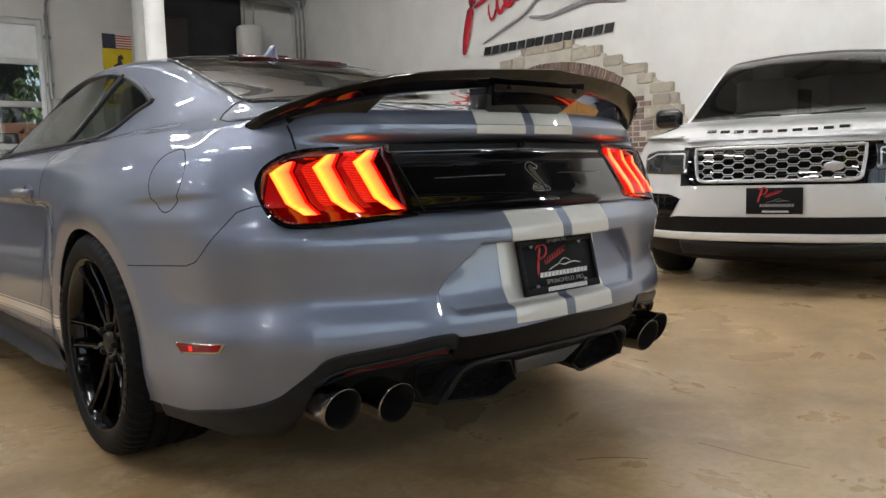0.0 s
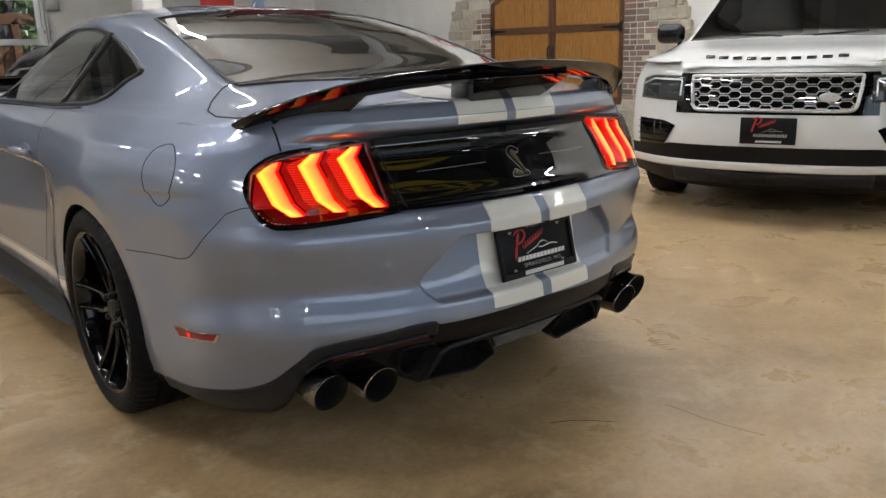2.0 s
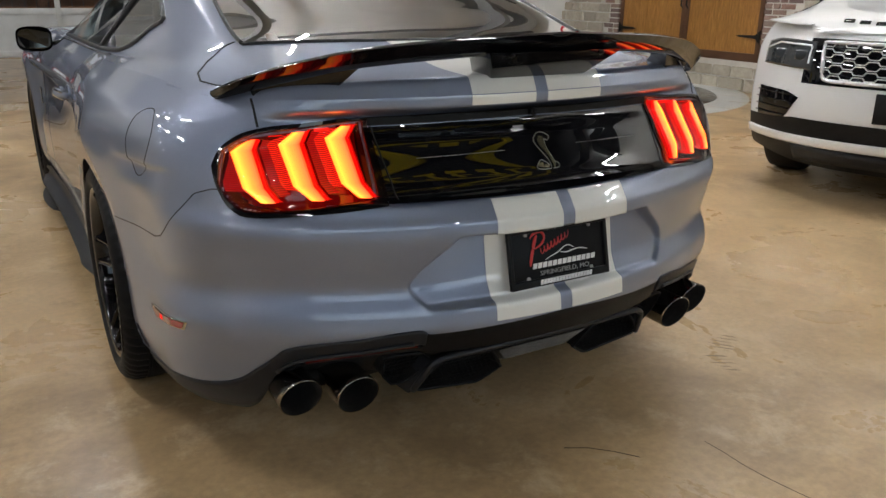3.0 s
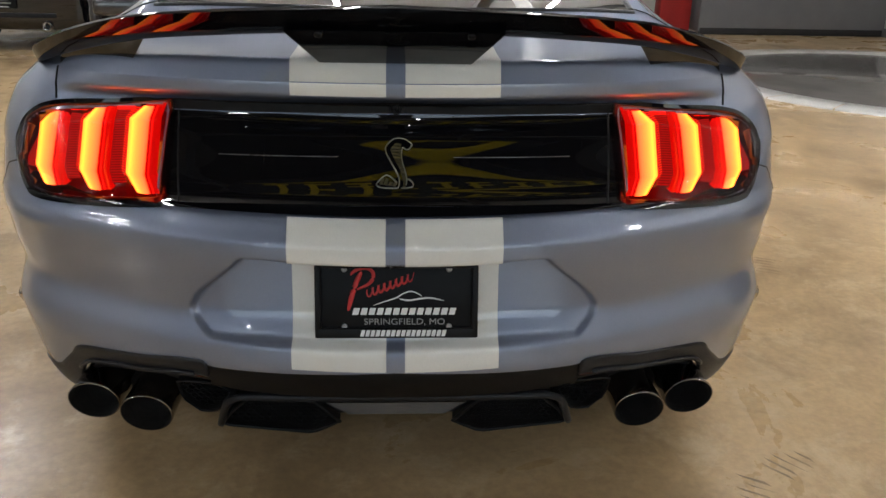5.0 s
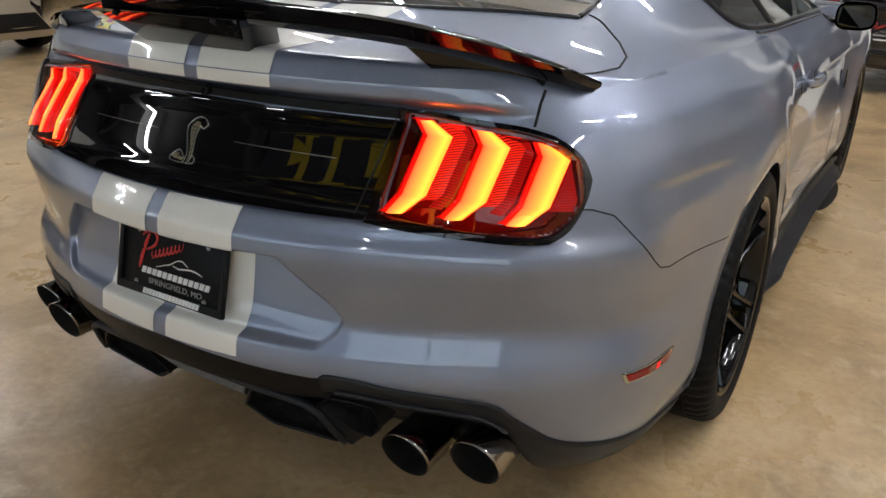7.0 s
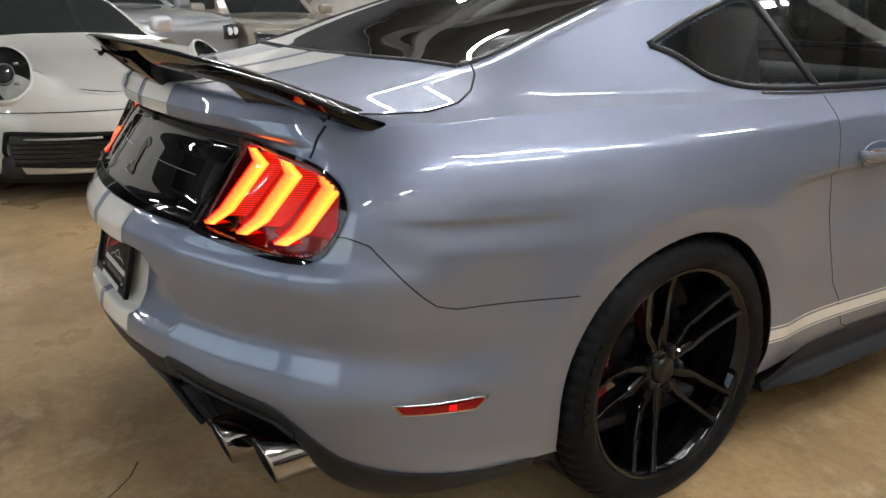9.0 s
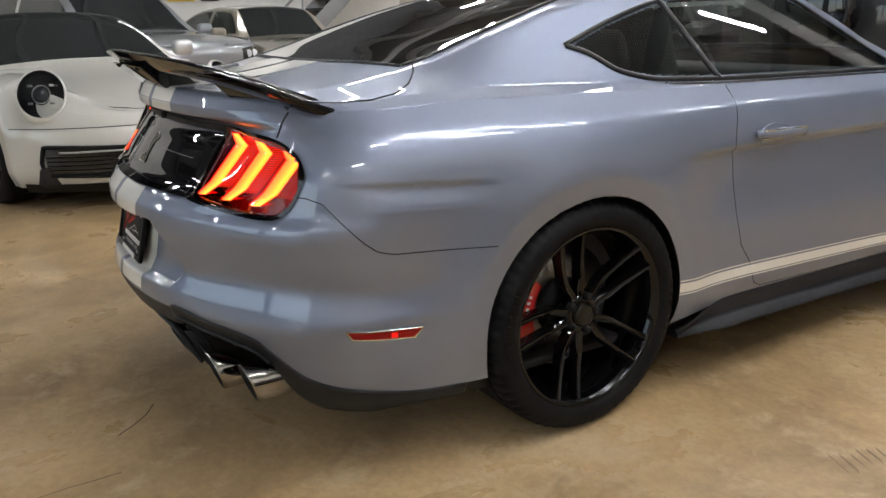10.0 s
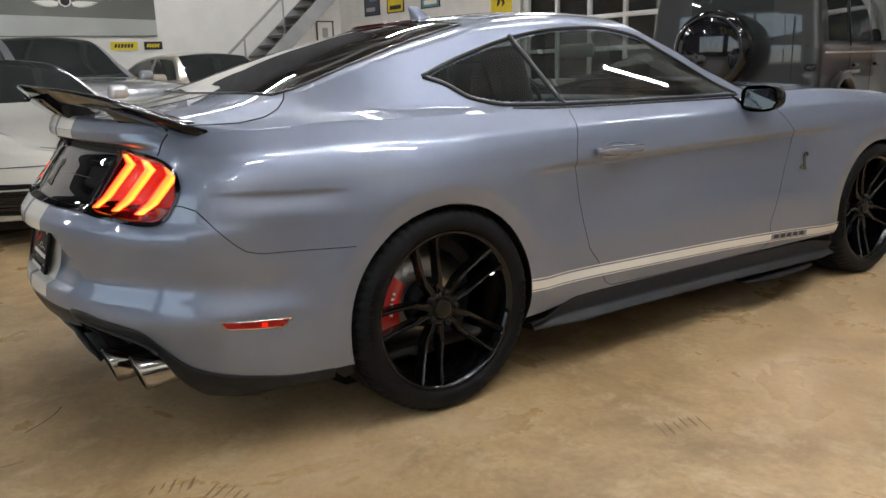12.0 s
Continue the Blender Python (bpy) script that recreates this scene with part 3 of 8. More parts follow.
mirrored(bm)
part("roof_and_deck", bm, PAINT, car)


# ---------------------------------------------------------------- the coupe: its parts
def cols(s0, s1, low, high, off, ns=30, nz=14):
    """A patch of the skin between two heights over a stretch of s."""
    sv = np.linspace(s0, s1, ns)
    w = np.linspace(0, 1, nz)
    zl, zh = (np.broadcast_to(f(sv) if callable(f) else f, sv.shape) for f in (low, high))
    Z = zl[:, None] + (zh - zl)[:, None] * w
    return S(np.repeat(sv[:, None], nz, 1), Z, off)


def ruled(left, right, off, across=6, step=0.008):
    """A patch of the skin between two chains of (s, z)."""
    a, b = np.array(left, float), np.array(right, float)
    n = 16
    pa = np.concatenate([np.linspace(a[i], a[i + 1], n, endpoint=False) for i in range(len(a) - 1)] + [a[-1:]])
    pb = np.concatenate([np.linspace(b[i], b[i + 1], n, endpoint=False) for i in range(len(b) - 1)] + [b[-1:]])
    w = np.linspace(0, 1, across)[None, :, None]
    G = pa[:, None] * (1 - w) + pb[:, None] * w
    return S(G[..., 0], G[..., 1], off)


def both(make, name, material, parent=None, label="", smooth=True):
    """The same part on the right and on the left."""
    out = []
    for left in (False, True):
        bm = make()
        bmesh.ops.recalc_face_normals(bm, faces=bm.faces)
        out.append(part(name, flipped(bm) if left else bm, material, parent or car, label, smooth))
    return out


def seam(points, name="panel_gap", r=0.0016, sides=(False, True), off=-0.0006, material=None):
    """A dark joint between panels along (s, z) points of the skin."""
    q = dense(points, 0.006)
    line = S(q[:, 0], q[:, 1], off)
    for left in sides:
        bm = tube(line, r, 6)
        part(name, flipped(bm) if left else bm, material or DARK_GAP, car)


# --- black tail panel and its rims
bm = mirrored(grid(cols(0, 0.442, keys((0, 0.752), (0.45, 0.742)), keys((0, 0.903), (0.45, 0.897)), 0.004, 44, 24)))
part("tail_panel", bm, PIANO_BLACK, car, "gloss black panel between the tail lamps")
bm = mirrored(grid(cols(0, 0.452, keys((0, 0.906), (0.45, 0.900)), keys((0, 0.936), (0.45, 0.926)), 0.005, 44, 8)))
part("tail_panel_brow", bm, BLACK_PLASTIC, car)
bm = mirrored(grid(cols(0, 0.44, 0.737, keys((0, 0.750), (0.45, 0.742)), 0.007, 44, 4)))
part("tail_panel_sill", bm, WING_BLACK, car)
seam([(0.11, 0.829), (0.34, 0.826)], "panel_line", 0.0007, off=0.0040, material=STEEL)
seam([(0.412, 0.742), (0.420, 0.82), (0.428, 0.90)], r=0.002, off=0.004)
part("backup_camera", lathe([(-0.910, 0.004), (-0.918, 0.006), (-0.920, 0.009), (-0.914, 0.011), (-0.89, 0.011)], "y", 20, at=(0.0, 0.0, 0.915)), BLACK_PLASTIC, car)

# --- tail lamps

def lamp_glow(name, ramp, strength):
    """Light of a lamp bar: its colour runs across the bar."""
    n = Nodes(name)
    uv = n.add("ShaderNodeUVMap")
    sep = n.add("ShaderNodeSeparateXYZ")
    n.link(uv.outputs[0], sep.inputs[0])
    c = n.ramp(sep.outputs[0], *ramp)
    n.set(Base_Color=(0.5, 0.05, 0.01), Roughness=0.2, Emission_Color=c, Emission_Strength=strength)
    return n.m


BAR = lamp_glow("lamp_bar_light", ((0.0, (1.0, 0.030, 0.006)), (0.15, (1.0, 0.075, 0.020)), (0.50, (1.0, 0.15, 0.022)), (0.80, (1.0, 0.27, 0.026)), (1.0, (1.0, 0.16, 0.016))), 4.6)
n = Nodes("lamp_red_glow")
wave = n.add("ShaderNodeTexWave", Scale=190.0, Distortion=0.0)
wave.bands_direction = "Z"
n.link(n.coords(), wave.inputs["Vector"])
cr = n.ramp(wave.outputs[1], (0.25, (0.70, 0.002, 0.001)), (0.75, (1.0, 0.004, 0.002)))
n.set(Base_Color=(0.25, 0.004, 0.004), Roughness=0.2, Emission_Color=cr, Emission_Strength=0.7)
LAMP_RED = n.m
n = Nodes("lamp_rib_glow")
wave = n.add("ShaderNodeTexWave", Scale=75.0, Distortion=0.0)
wave.bands_direction = "Z"
n.link(n.coords(), wave.inputs["Vector"])
cr = n.ramp(wave.outputs[1], (0.35, (0.16, 0.001, 0.002)), (0.65, (1.0, 0.03, 0.01)))
n.set(Base_Color=(0.25, 0.004, 0.004), Roughness=0.2, Emission_Color=cr, Emission_Strength=1.1)
LAMP_RIB = n.m
n = Nodes("lamp_dim_red")
wave = n.add("ShaderNodeTexWave", Scale=75.0, Distortion=0.0)
wave.bands_direction = "Z"
n.link(n.coords(), wave.inputs["Vector"])
cr = n.ramp(wave.outputs[1], (0.35, (0.14, 0.001, 0.001)), (0.65, (0.60, 0.006, 0.006)))
n.set(Base_Color=(0.10, 0.003, 0.003), Roughness=0.3, Emission_Color=cr, Emission_Strength=0.75)
LAMP_DIM = n.m
n = Nodes("lamp_edge_glow")
n.set(Base_Color=(0.5, 0.01, 0.01), Roughness=0.2, Emission_Color=(1.0, 0.006, 0.003), Emission_Strength=1.1)
LAMP_EDGE = n.m

def bar_plane(x, z, bend):
    """How far back the lit bars lie: a face that leans forward up to its bend and stands upright above."""
    d = x - 0.469
    return -0.953 + 0.28 * d + 0.35 * d * d + 0.84 * (min(z, bend) - 0.756)


def edge_bar(k):
    """Inner and outer edge of one bar of the lamp: four points each, in space."""
    x0 = 0.474 + 0.102 * k
    zz = (0.904 - 0.007 * k, 0.876 - 0.0105 * k, 0.785 - 0.0025 * k, 0.756 - 0.002 * k)
    A = np.array([(x0 + d, bar_plane(x0 + d, z, zz[1]), z) for d, z in zip((0.0, 0.014, 0.011, -0.005), zz)])
    B = np.array([(x0 + d, bar_plane(x0 + d, z, zz[1]) + 0.003, z) for d, z in zip((0.021, 0.058, 0.052, 0.024), zz)])
    return A, B


def along(A, n=14):
    return np.concatenate([np.linspace(A[i], A[i + 1], n, endpoint=False) for i in range(len(A) - 1)] + [A[-1:]])


def uv_strip(P, u):
    """A sheet with u across it, from u[0] to u[1]."""
    bm = bmesh.new()
    lay = bm.loops.layers.uv.new("UVMap")
    a, b = P.shape[:2]
    V = [[bm.verts.new(P[i, j]) for j in range(b)] for i in range(a)]
    for i in range(a - 1):
        for j in range(b - 1):
            f = bm.faces.new((V[i][j], V[i][j + 1], V[i + 1][j + 1], V[i + 1][j]))
            for l, q in zip(f.loops, (j, j + 1, j + 1, j)):
                l[lay].uv = (u[0] + (u[1] - u[0]) * q / (b - 1), i / (a - 1))
    return bm


for left in (False, True):
    turn = flipped if left else (lambda q: q)
    # housing: a rim on the skin and a hollow behind it
    ns, nz = 110, 54
    sv_ = np.linspace(0.440, 0.8762, ns)
    zl, zh = LAMP_LOW(sv_), LAMP_HIGH(sv_)
    Zq = zl[:, None] + (zh - zl)[:, None] * np.linspace(0, 1, nz)
    Sq = np.repeat(sv_[:, None], nz, 1)
    P0 = S(Sq, Zq)
    N0 = (S(Sq, Zq, 0.01) - P0) / 0.01
    deep = sstep(0.015, 0.024, Zq - zl[:, None]) * sstep(0.012, 0.020, zh[:, None] - Zq) * sstep(0.458, 0.468, Sq) * (1 - sstep(0.846, 0.856, Sq))
    bm = grid(P0 + N0 * (0.006 - 0.078 * deep)[..., None])
    lamp = part("tail_lamp", turn(bm), BLACK_GLOSS, car, "lit red tail lamp with three chevron bars")
    inside = (deep[:-1, :-1] > 0.97) & (deep[1:, 1:] > 0.97)
    part("reflector", turn(grid(P0 + N0 * (0.008 - 0.078 * deep)[..., None], inside)), DARK_LENS, lamp)
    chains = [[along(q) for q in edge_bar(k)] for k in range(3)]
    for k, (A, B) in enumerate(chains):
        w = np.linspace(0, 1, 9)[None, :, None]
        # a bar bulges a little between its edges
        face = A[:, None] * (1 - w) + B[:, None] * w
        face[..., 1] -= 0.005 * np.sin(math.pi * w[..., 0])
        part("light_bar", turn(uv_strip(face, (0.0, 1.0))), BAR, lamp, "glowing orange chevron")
        part("light_edge", turn(tube(A + np.array((-0.006, 0.002, 0)), 0.0016, 6)), LAMP_EDGE, lamp)
        part("bar_side", turn(grid(np.stack([A + np.array((-0.017, 0.024, 0)), A + np.array((-0.014, 0.006, 0)), A + np.array((-0.008, 0.004, 0)), A], 1))), LAMP_RED, lamp)
        # ribbed reflector stepping back from the bar and out again to the next
        if k < 2:
            N_ = chains[k + 1][0] + np.array((-0.021, 0.010, 0))
            M_ = B * 0.55 + N_ * 0.45 + np.array((0, 0.018, 0))
            ribs = np.stack([B, B + np.array((0.004, 0.016, 0)), M_], 1)
            part("dark_reflector", turn(grid(np.stack([M_, N_], 1)[2:-4])), LAMP_DIM, lamp)
        else:
            ribs = np.stack([B, B + np.array((0.004, 0.018, 0)), B + np.array((0.040, 0.044, 0)), B + np.array((0.075, 0.085, 0.0))], 1)
        part("ribbed_side", turn(grid(ribs[3:-9])), LAMP_RIB if k < 2 else LAMP_DIM, lamp)
        back = np.array((0.0, 0.034, 0.0))
        for q0, q1 in ((A[0], B[0]), (A[-1], B[-1])):
            part("bar_end", turn(grid(np.array([[q0 + np.array((-0.018, 0, 0)), q1], [q0 + back + np.array((-0.018, 0, 0)), q1 + back]]))), LAMP_RED, lamp)
        # small lit window beside the head of the bar
        if k < 2:
            q = B[0]
            part("top_window", turn(boxes(((q[0] + 0.042, q[1] + 0.016, q[2] - 0.006), (0.034, 0.006, 0.012)), bevel=0.001)), LAMP_EDGE, lamp)
    C = cols(0.432, 0.862, lambda s: LAMP_LOW(s) + 0.010, lambda s: LAMP_HIGH(s) - 0.008, 0.0065, 60, 24)
    for q in C.reshape(-1, 3):
        d = bar_plane(q[0], q[2], 0.876 - 0.1 * (q[0] - 0.474)) - 0.009
        q[1] = min(q[1], q[1] + (d - q[1]) * float(sstep(0.435, 0.462, q[0]) * (1 - sstep(0.60, 0.70, q[0])))) if d < q[1] else q[1]
    part("lens", turn(grid(C)), LENS, lamp, "clear outer lens")

# --- white stripes
for left in (False, True):
    turn = flipped if left else (lambda q: q)
    part("tail_stripe", turn(grid(cols(0.018, 0.200, 0.4425, 0.7365, 0.0016, 16, 120))), STRIPE, car)
    part("lip_stripe", turn(grid(cols(0.018, 0.197, 0.9445, 0.9675, 0.0016, 12, 8))), STRIPE, car)
    rows = []
    for f in np.r_[0, 0.004, 0.010, 0.02, 0.027, 0.033, 0.038, 0.043, 0.048, 0.056, 0.08, np.linspace(0.11, 1, 30)]:
        row = []
        for x in np.linspace(0.018, 0.197, 12):
            y0 = float(S(x, 0.968)[1])
            y = y0 + f * (-0.478 - y0)
            d = (y - y0) * 52
            row.append((x, y - 0.0012 * (f < 0.06), 0.968 + (max(z_up(x, y), 0.968) - 0.968) * lip_rise(d) + 0.0018))
        rows.append(row)
    part("deck_stripe", turn(grid(np.array(rows))), STRIPE, car)
    rows = [[(x, y, z_up(x, y) + 0.0018) for x in np.linspace(0.018, 0.197, 10)] for y in np.linspace(0.44, 1.24, 40)]
    part("roof_stripe", turn(grid(np.array(rows))), STRIPE, car)

# --- side stripe with its fine lines
low = keys((2.05, 0.343), (2.44, 0.330), (3.50, 0.296), (3.95, 0.272))
for left in (False, True):
    turn = flipped if left else (lambda q: q)
    f0, f1 = s_of_y(0.356), s_of_y(2.38)
    part("side_stripe", turn(grid(cols(f0, f1, lambda s: low(s) + 0.010, lambda s: low(s) + 0.040, 0.0016, 120, 4))), STRIPE, car)
    for d in (0.002, 0.046):
        part("stripe_line", turn(grid(cols(f0, f1, lambda s: low(s) + d, lambda s: low(s) + d + 0.004, 0.0016, 120, 2))), STRIPE, car)
    # plain marks where the stripe bears its lettering
    for k in range(5):
        y = 1.86 + 0.05 * k
        c = s_of_y(y)
        part("stripe_mark", turn(grid(cols(c, c + 0.036, lambda s: low(s) + 0.016, lambda s: low(s) + 0.034, 0.0024, 5, 3))), GREY_PLASTIC, car)
    part("stripe_field", turn(grid(cols(s_of_y(1.84), s_of_y(2.12), lambda s: low(s) + 0.012, lambda s: low(s) + 0.038, 0.0020, 16, 3))), PAINT, car)

# --- panel joints
seam([(0.845, 0.777), (0.875, 0.776), (0.920, 0.763), (1.02, 0.665), (1.05, 0.642), (1.095, 0.630), (1.25, 0.622), (1.375, 0.617)])
seam([(0.802, 0.968), (0.786, 0.945), (0.777, 0.92), (0.772, 0.909)], r=0.003)
seam([(s_of_y(0.655), 0.962), (s_of_y(0.63), 0.90), (s_of_y(0.60), 0.83), (s_of_y(0.594), 0.79), (s_of_y(0.61), 0.74), (s_of_y(0.64), 0.55), (s_of_y(0.668), 0.45), (s_of_y(0.72), 0.388), (s_of_y(0.745), 0.33), (s_of_y(0.762), 0.30), (s_of_y(0.80), 0.283), (s_of_y(1.25), 0.268), (s_of_y(1.78), 0.268), (s_of_y(1.84), 0.30), (s_of_y(1.825), 0.38), (s_of_y(1.906), 0.576), (s_of_y(1.96), 0.70), (s_of_y(1.985), 0.775), (s_of_y(1.90), 0.87), (s_of_y(1.80), 0.955)])
# fuel door on the left
seam([(1.193 + 0.083 * math.cos(a) * (1 + 0.15 * math.sin(a)), 0.842 + 0.080 * math.sin(a)) for a in np.linspace(0, 2 * math.pi, 40)], "fuel_door_gap", 0.0018, (True,))
# trunk lid joint on the top skin
pts = dense([(0.595, -0.372), (0.640, -0.395), (0.690, -0.44), (0.728, -0.50), (0.742, -0.58), (0.728, -0.67), (0.700, -0.735)], 0.008)
for left in (False, True):
    bm = tube([(x, y, z_up(x, y)) for x, y in pts], 0.0025, 6)
    part("trunk_gap", flipped(bm) if left else bm, DARK_GAP, car)

# --- side reflectors
for left in (False, True):
    turn = flipped if left else (lambda q: q)
    r = part("side_marker", turn(thicken(grid(ruled([(0.958, 0.447), (0.975, 0.422)], [(1.172, 0.431), (1.142, 0.404)], 0.004, 16)), 0.008)), CHROME, car, "red side marker in a chrome rim")
    part("marker_lens", turn(grid(ruled([(0.966, 0.4445), (0.980, 0.4265)], [(1.162, 0.4290), (1.139, 0.4085)], 0.0065, 16))), RED_LENS, r)
    part("marker_bulb", turn(grid(ruled([(1.075, 0.433), (1.075, 0.419)], [(1.092, 0.431), (1.092, 0.417)], 0.0072, 3))), LAMP_EDGE, r)

# --- number plate in its frame, in the recess
plate = thing("number_plate")
plate.parent = car
plate.matrix_basis = Matrix.Translation((0.002, -1.044, 0.577)) @ Matrix.Rotation(radians(-13), 4, "X")
plate["label"] = "black dealer plate in a black frame"
bm = bmesh.new()
box(bm, (0, 0.0, 0), (0.300, 0.004, 0.140), 0.001)
part("plate", bm, plain("plate_black", (0.006, 0.006, 0.007), 0.4, 0, 100, 0.2, 0.03, Specular_IOR_Level=0.12), plate)
bm = bmesh.new()
for c, sz in (((0, -0.003, 0.068), (0.312, 0.012, 0.016)), ((0, -0.003, -0.066), (0.312, 0.012, 0.020)), ((-0.150, -0.003, 0), (0.012, 0.012, 0.136)), ((0.150, -0.003, 0), (0.012, 0.012, 0.136))):
    box(bm, c, sz, 0.003)
part("plate_frame", bm, BLACK_PLASTIC, plate)
WHITE_INK = plain("white_ink", (0.75, 0.75, 0.75), 0.4, 0, 60, 0.05, 0)
GREY_INK = plain("grey_ink", (0.28, 0.28, 0.28), 0.4, 0, 60, 0.05, 0)
RED_INK = plain("red_ink", (0.50, 0.02, 0.02), 0.4, 0, 60, 0.05, 0)


def words(text, size, material, parent, at, shear=0.0, name="lettering", extrude=0.0006, turn=(90, 0, 0), align="CENTER", width=None):
    """Raised letters in the built-in font, as a mesh."""
    cu = bpy.data.curves.new(name, "FONT")
    cu.body, cu.size, cu.shear, cu.extrude, cu.align_x, cu.align_y = text, size, shear, extrude, align, "CENTER"
    tmp = bpy.data.objects.new(name, cu)
    scene.collection.objects.link(tmp)
    me = bpy.data.meshes.new_from_object(tmp.evaluated_get(bpy.context.evaluated_depsgraph_get()))
    bpy.data.objects.remove(tmp)
    bpy.data.curves.remove(cu)
    if width:
        xs = [v.co.x for v in me.vertices]
        k = width / (max(xs) - min(xs))
        for v in me.vertices:
            v.co.x *= k
    me.materials.append(material)
    ob = new(name, me)
    ob.parent = parent
    ob.matrix_basis = pose(*at, *turn)
    return ob


def stroke(pts, r, y, ends=0.35, press=0.25):
    """A flat raised stroke along points (x, z), thinning at its ends."""
    n = len(pts)
    rr = [r * (ends + (1 - ends) * min(1, 4 * min(i, n - 1 - i) / n)) for i in range(n)]
    bm = tube([(p[0], y, p[1]) for p in pts], rr, 8)
    for v in bm.verts:
        v.co.y = y + (v.co.y - y) * press
    return bm


def script_mark(parent, scale, at, material, y=-0.0035, name="script_mark", press=0.25):
    """A plain handwriting-like flourish: a tall hooked stroke and a running wave."""
    tall = [(-0.50, -0.30), (-0.44, -0.05), (-0.36, 0.20), (-0.28, 0.36), (-0.46, 0.30), (-0.40, 0.38), (-0.20, 0.44), (-0.06, 0.34), (-0.12, 0.16), (-0.36, 0.06)]
    stem = tall[:4]
    bow = tall[4:]
    wave = []
    for t in np.linspace(0, 1, 130):
        wave.append((-0.22 + 0.80 * t + 0.02 * math.sin(t * 52 + 1.2), -0.02 + 0.30 * t + 0.07 * math.sin(t * 52)))
    for line, r in ((chaikin(np.array(stem), 2), 0.042), (chaikin(np.array(bow), 3), 0.030), (np.array(wave), 0.020)):
        part(name, stroke([(at[0] + scale * p[0], at[1] + scale * p[1]) for p in line], r * scale, y, press=press), material, parent)


def letter_bars(parent, x0, x1, z, h, count, material, y, name="letter_mark", slant=0.25, depth=0.002):
    """Plain slanted blocks in a row, one for each sign of an unlettered name."""
    step = (x1 - x0) / count
    for k in range(count):
        a, b = x0 + k * step, x0 + (k + 0.74) * step
        q = slant * h
        bm = prism([(a, z - h / 2), (b, z - h / 2), (b + q, z + h / 2), (a + q, z + h / 2)], depth)
        bmesh.ops.translate(bm, verts=bm.verts, vec=(0, y - depth, 0))
        part(name, bm, material, parent, smooth=False)


def car_line(parent, scale, at, material, y, name="swoosh", press=0.25):
    """Thin arcs like the outline of a low car."""
    for line, r in (([(-0.5, -0.02), (-0.3, 0.05), (-0.16, 0.09), (-0.05, 0.17), (0.08, 0.20), (0.22, 0.12)], 0.010), ([(-0.12, 0.08), (0.02, 0.05), (0.14, 0.075), (0.34, 0.10), (0.54, 0.05)], 0.013)):
        pts = chaikin(np.array(line), 3)
        part(name, stroke([(at[0] + scale * p[0], at[1] + scale * p[1]) for p in pts], r * scale, y, press=press), material, parent)



def dress_plate(owner):
    script_mark(owner, 0.115, (-0.035, 0.012), RED_INK, -0.0045)
    car_line(owner, 0.13, (0.02, -0.010), WHITE_INK, -0.003)
    letter_bars(owner, -0.085, 0.115, -0.024, 0.013, 13, WHITE_INK, -0.0025)
    words("SPRINGFIELD, MO", 0.017, GREY_INK, owner, (0.015, -0.003, -0.045), width=0.155)
    letter_bars(owner, -0.07, 0.095, -0.0655, 0.012, 17, WHITE_INK, -0.0092)
    words("Springfield, MO", 0.013, GREY_INK, owner, (0.0, -0.0095, 0.068))
    for x in (-0.10, 0.10):
        for z in (0.058, -0.054):
            part("screw", lathe([(-0.003, 0.0001), (-0.006, 0.004), (-0.004, 0.006), (-0.001, 0.006)], "y", 12, at=(x, 0, z)), STEEL, owner)


dress_plate(plate)

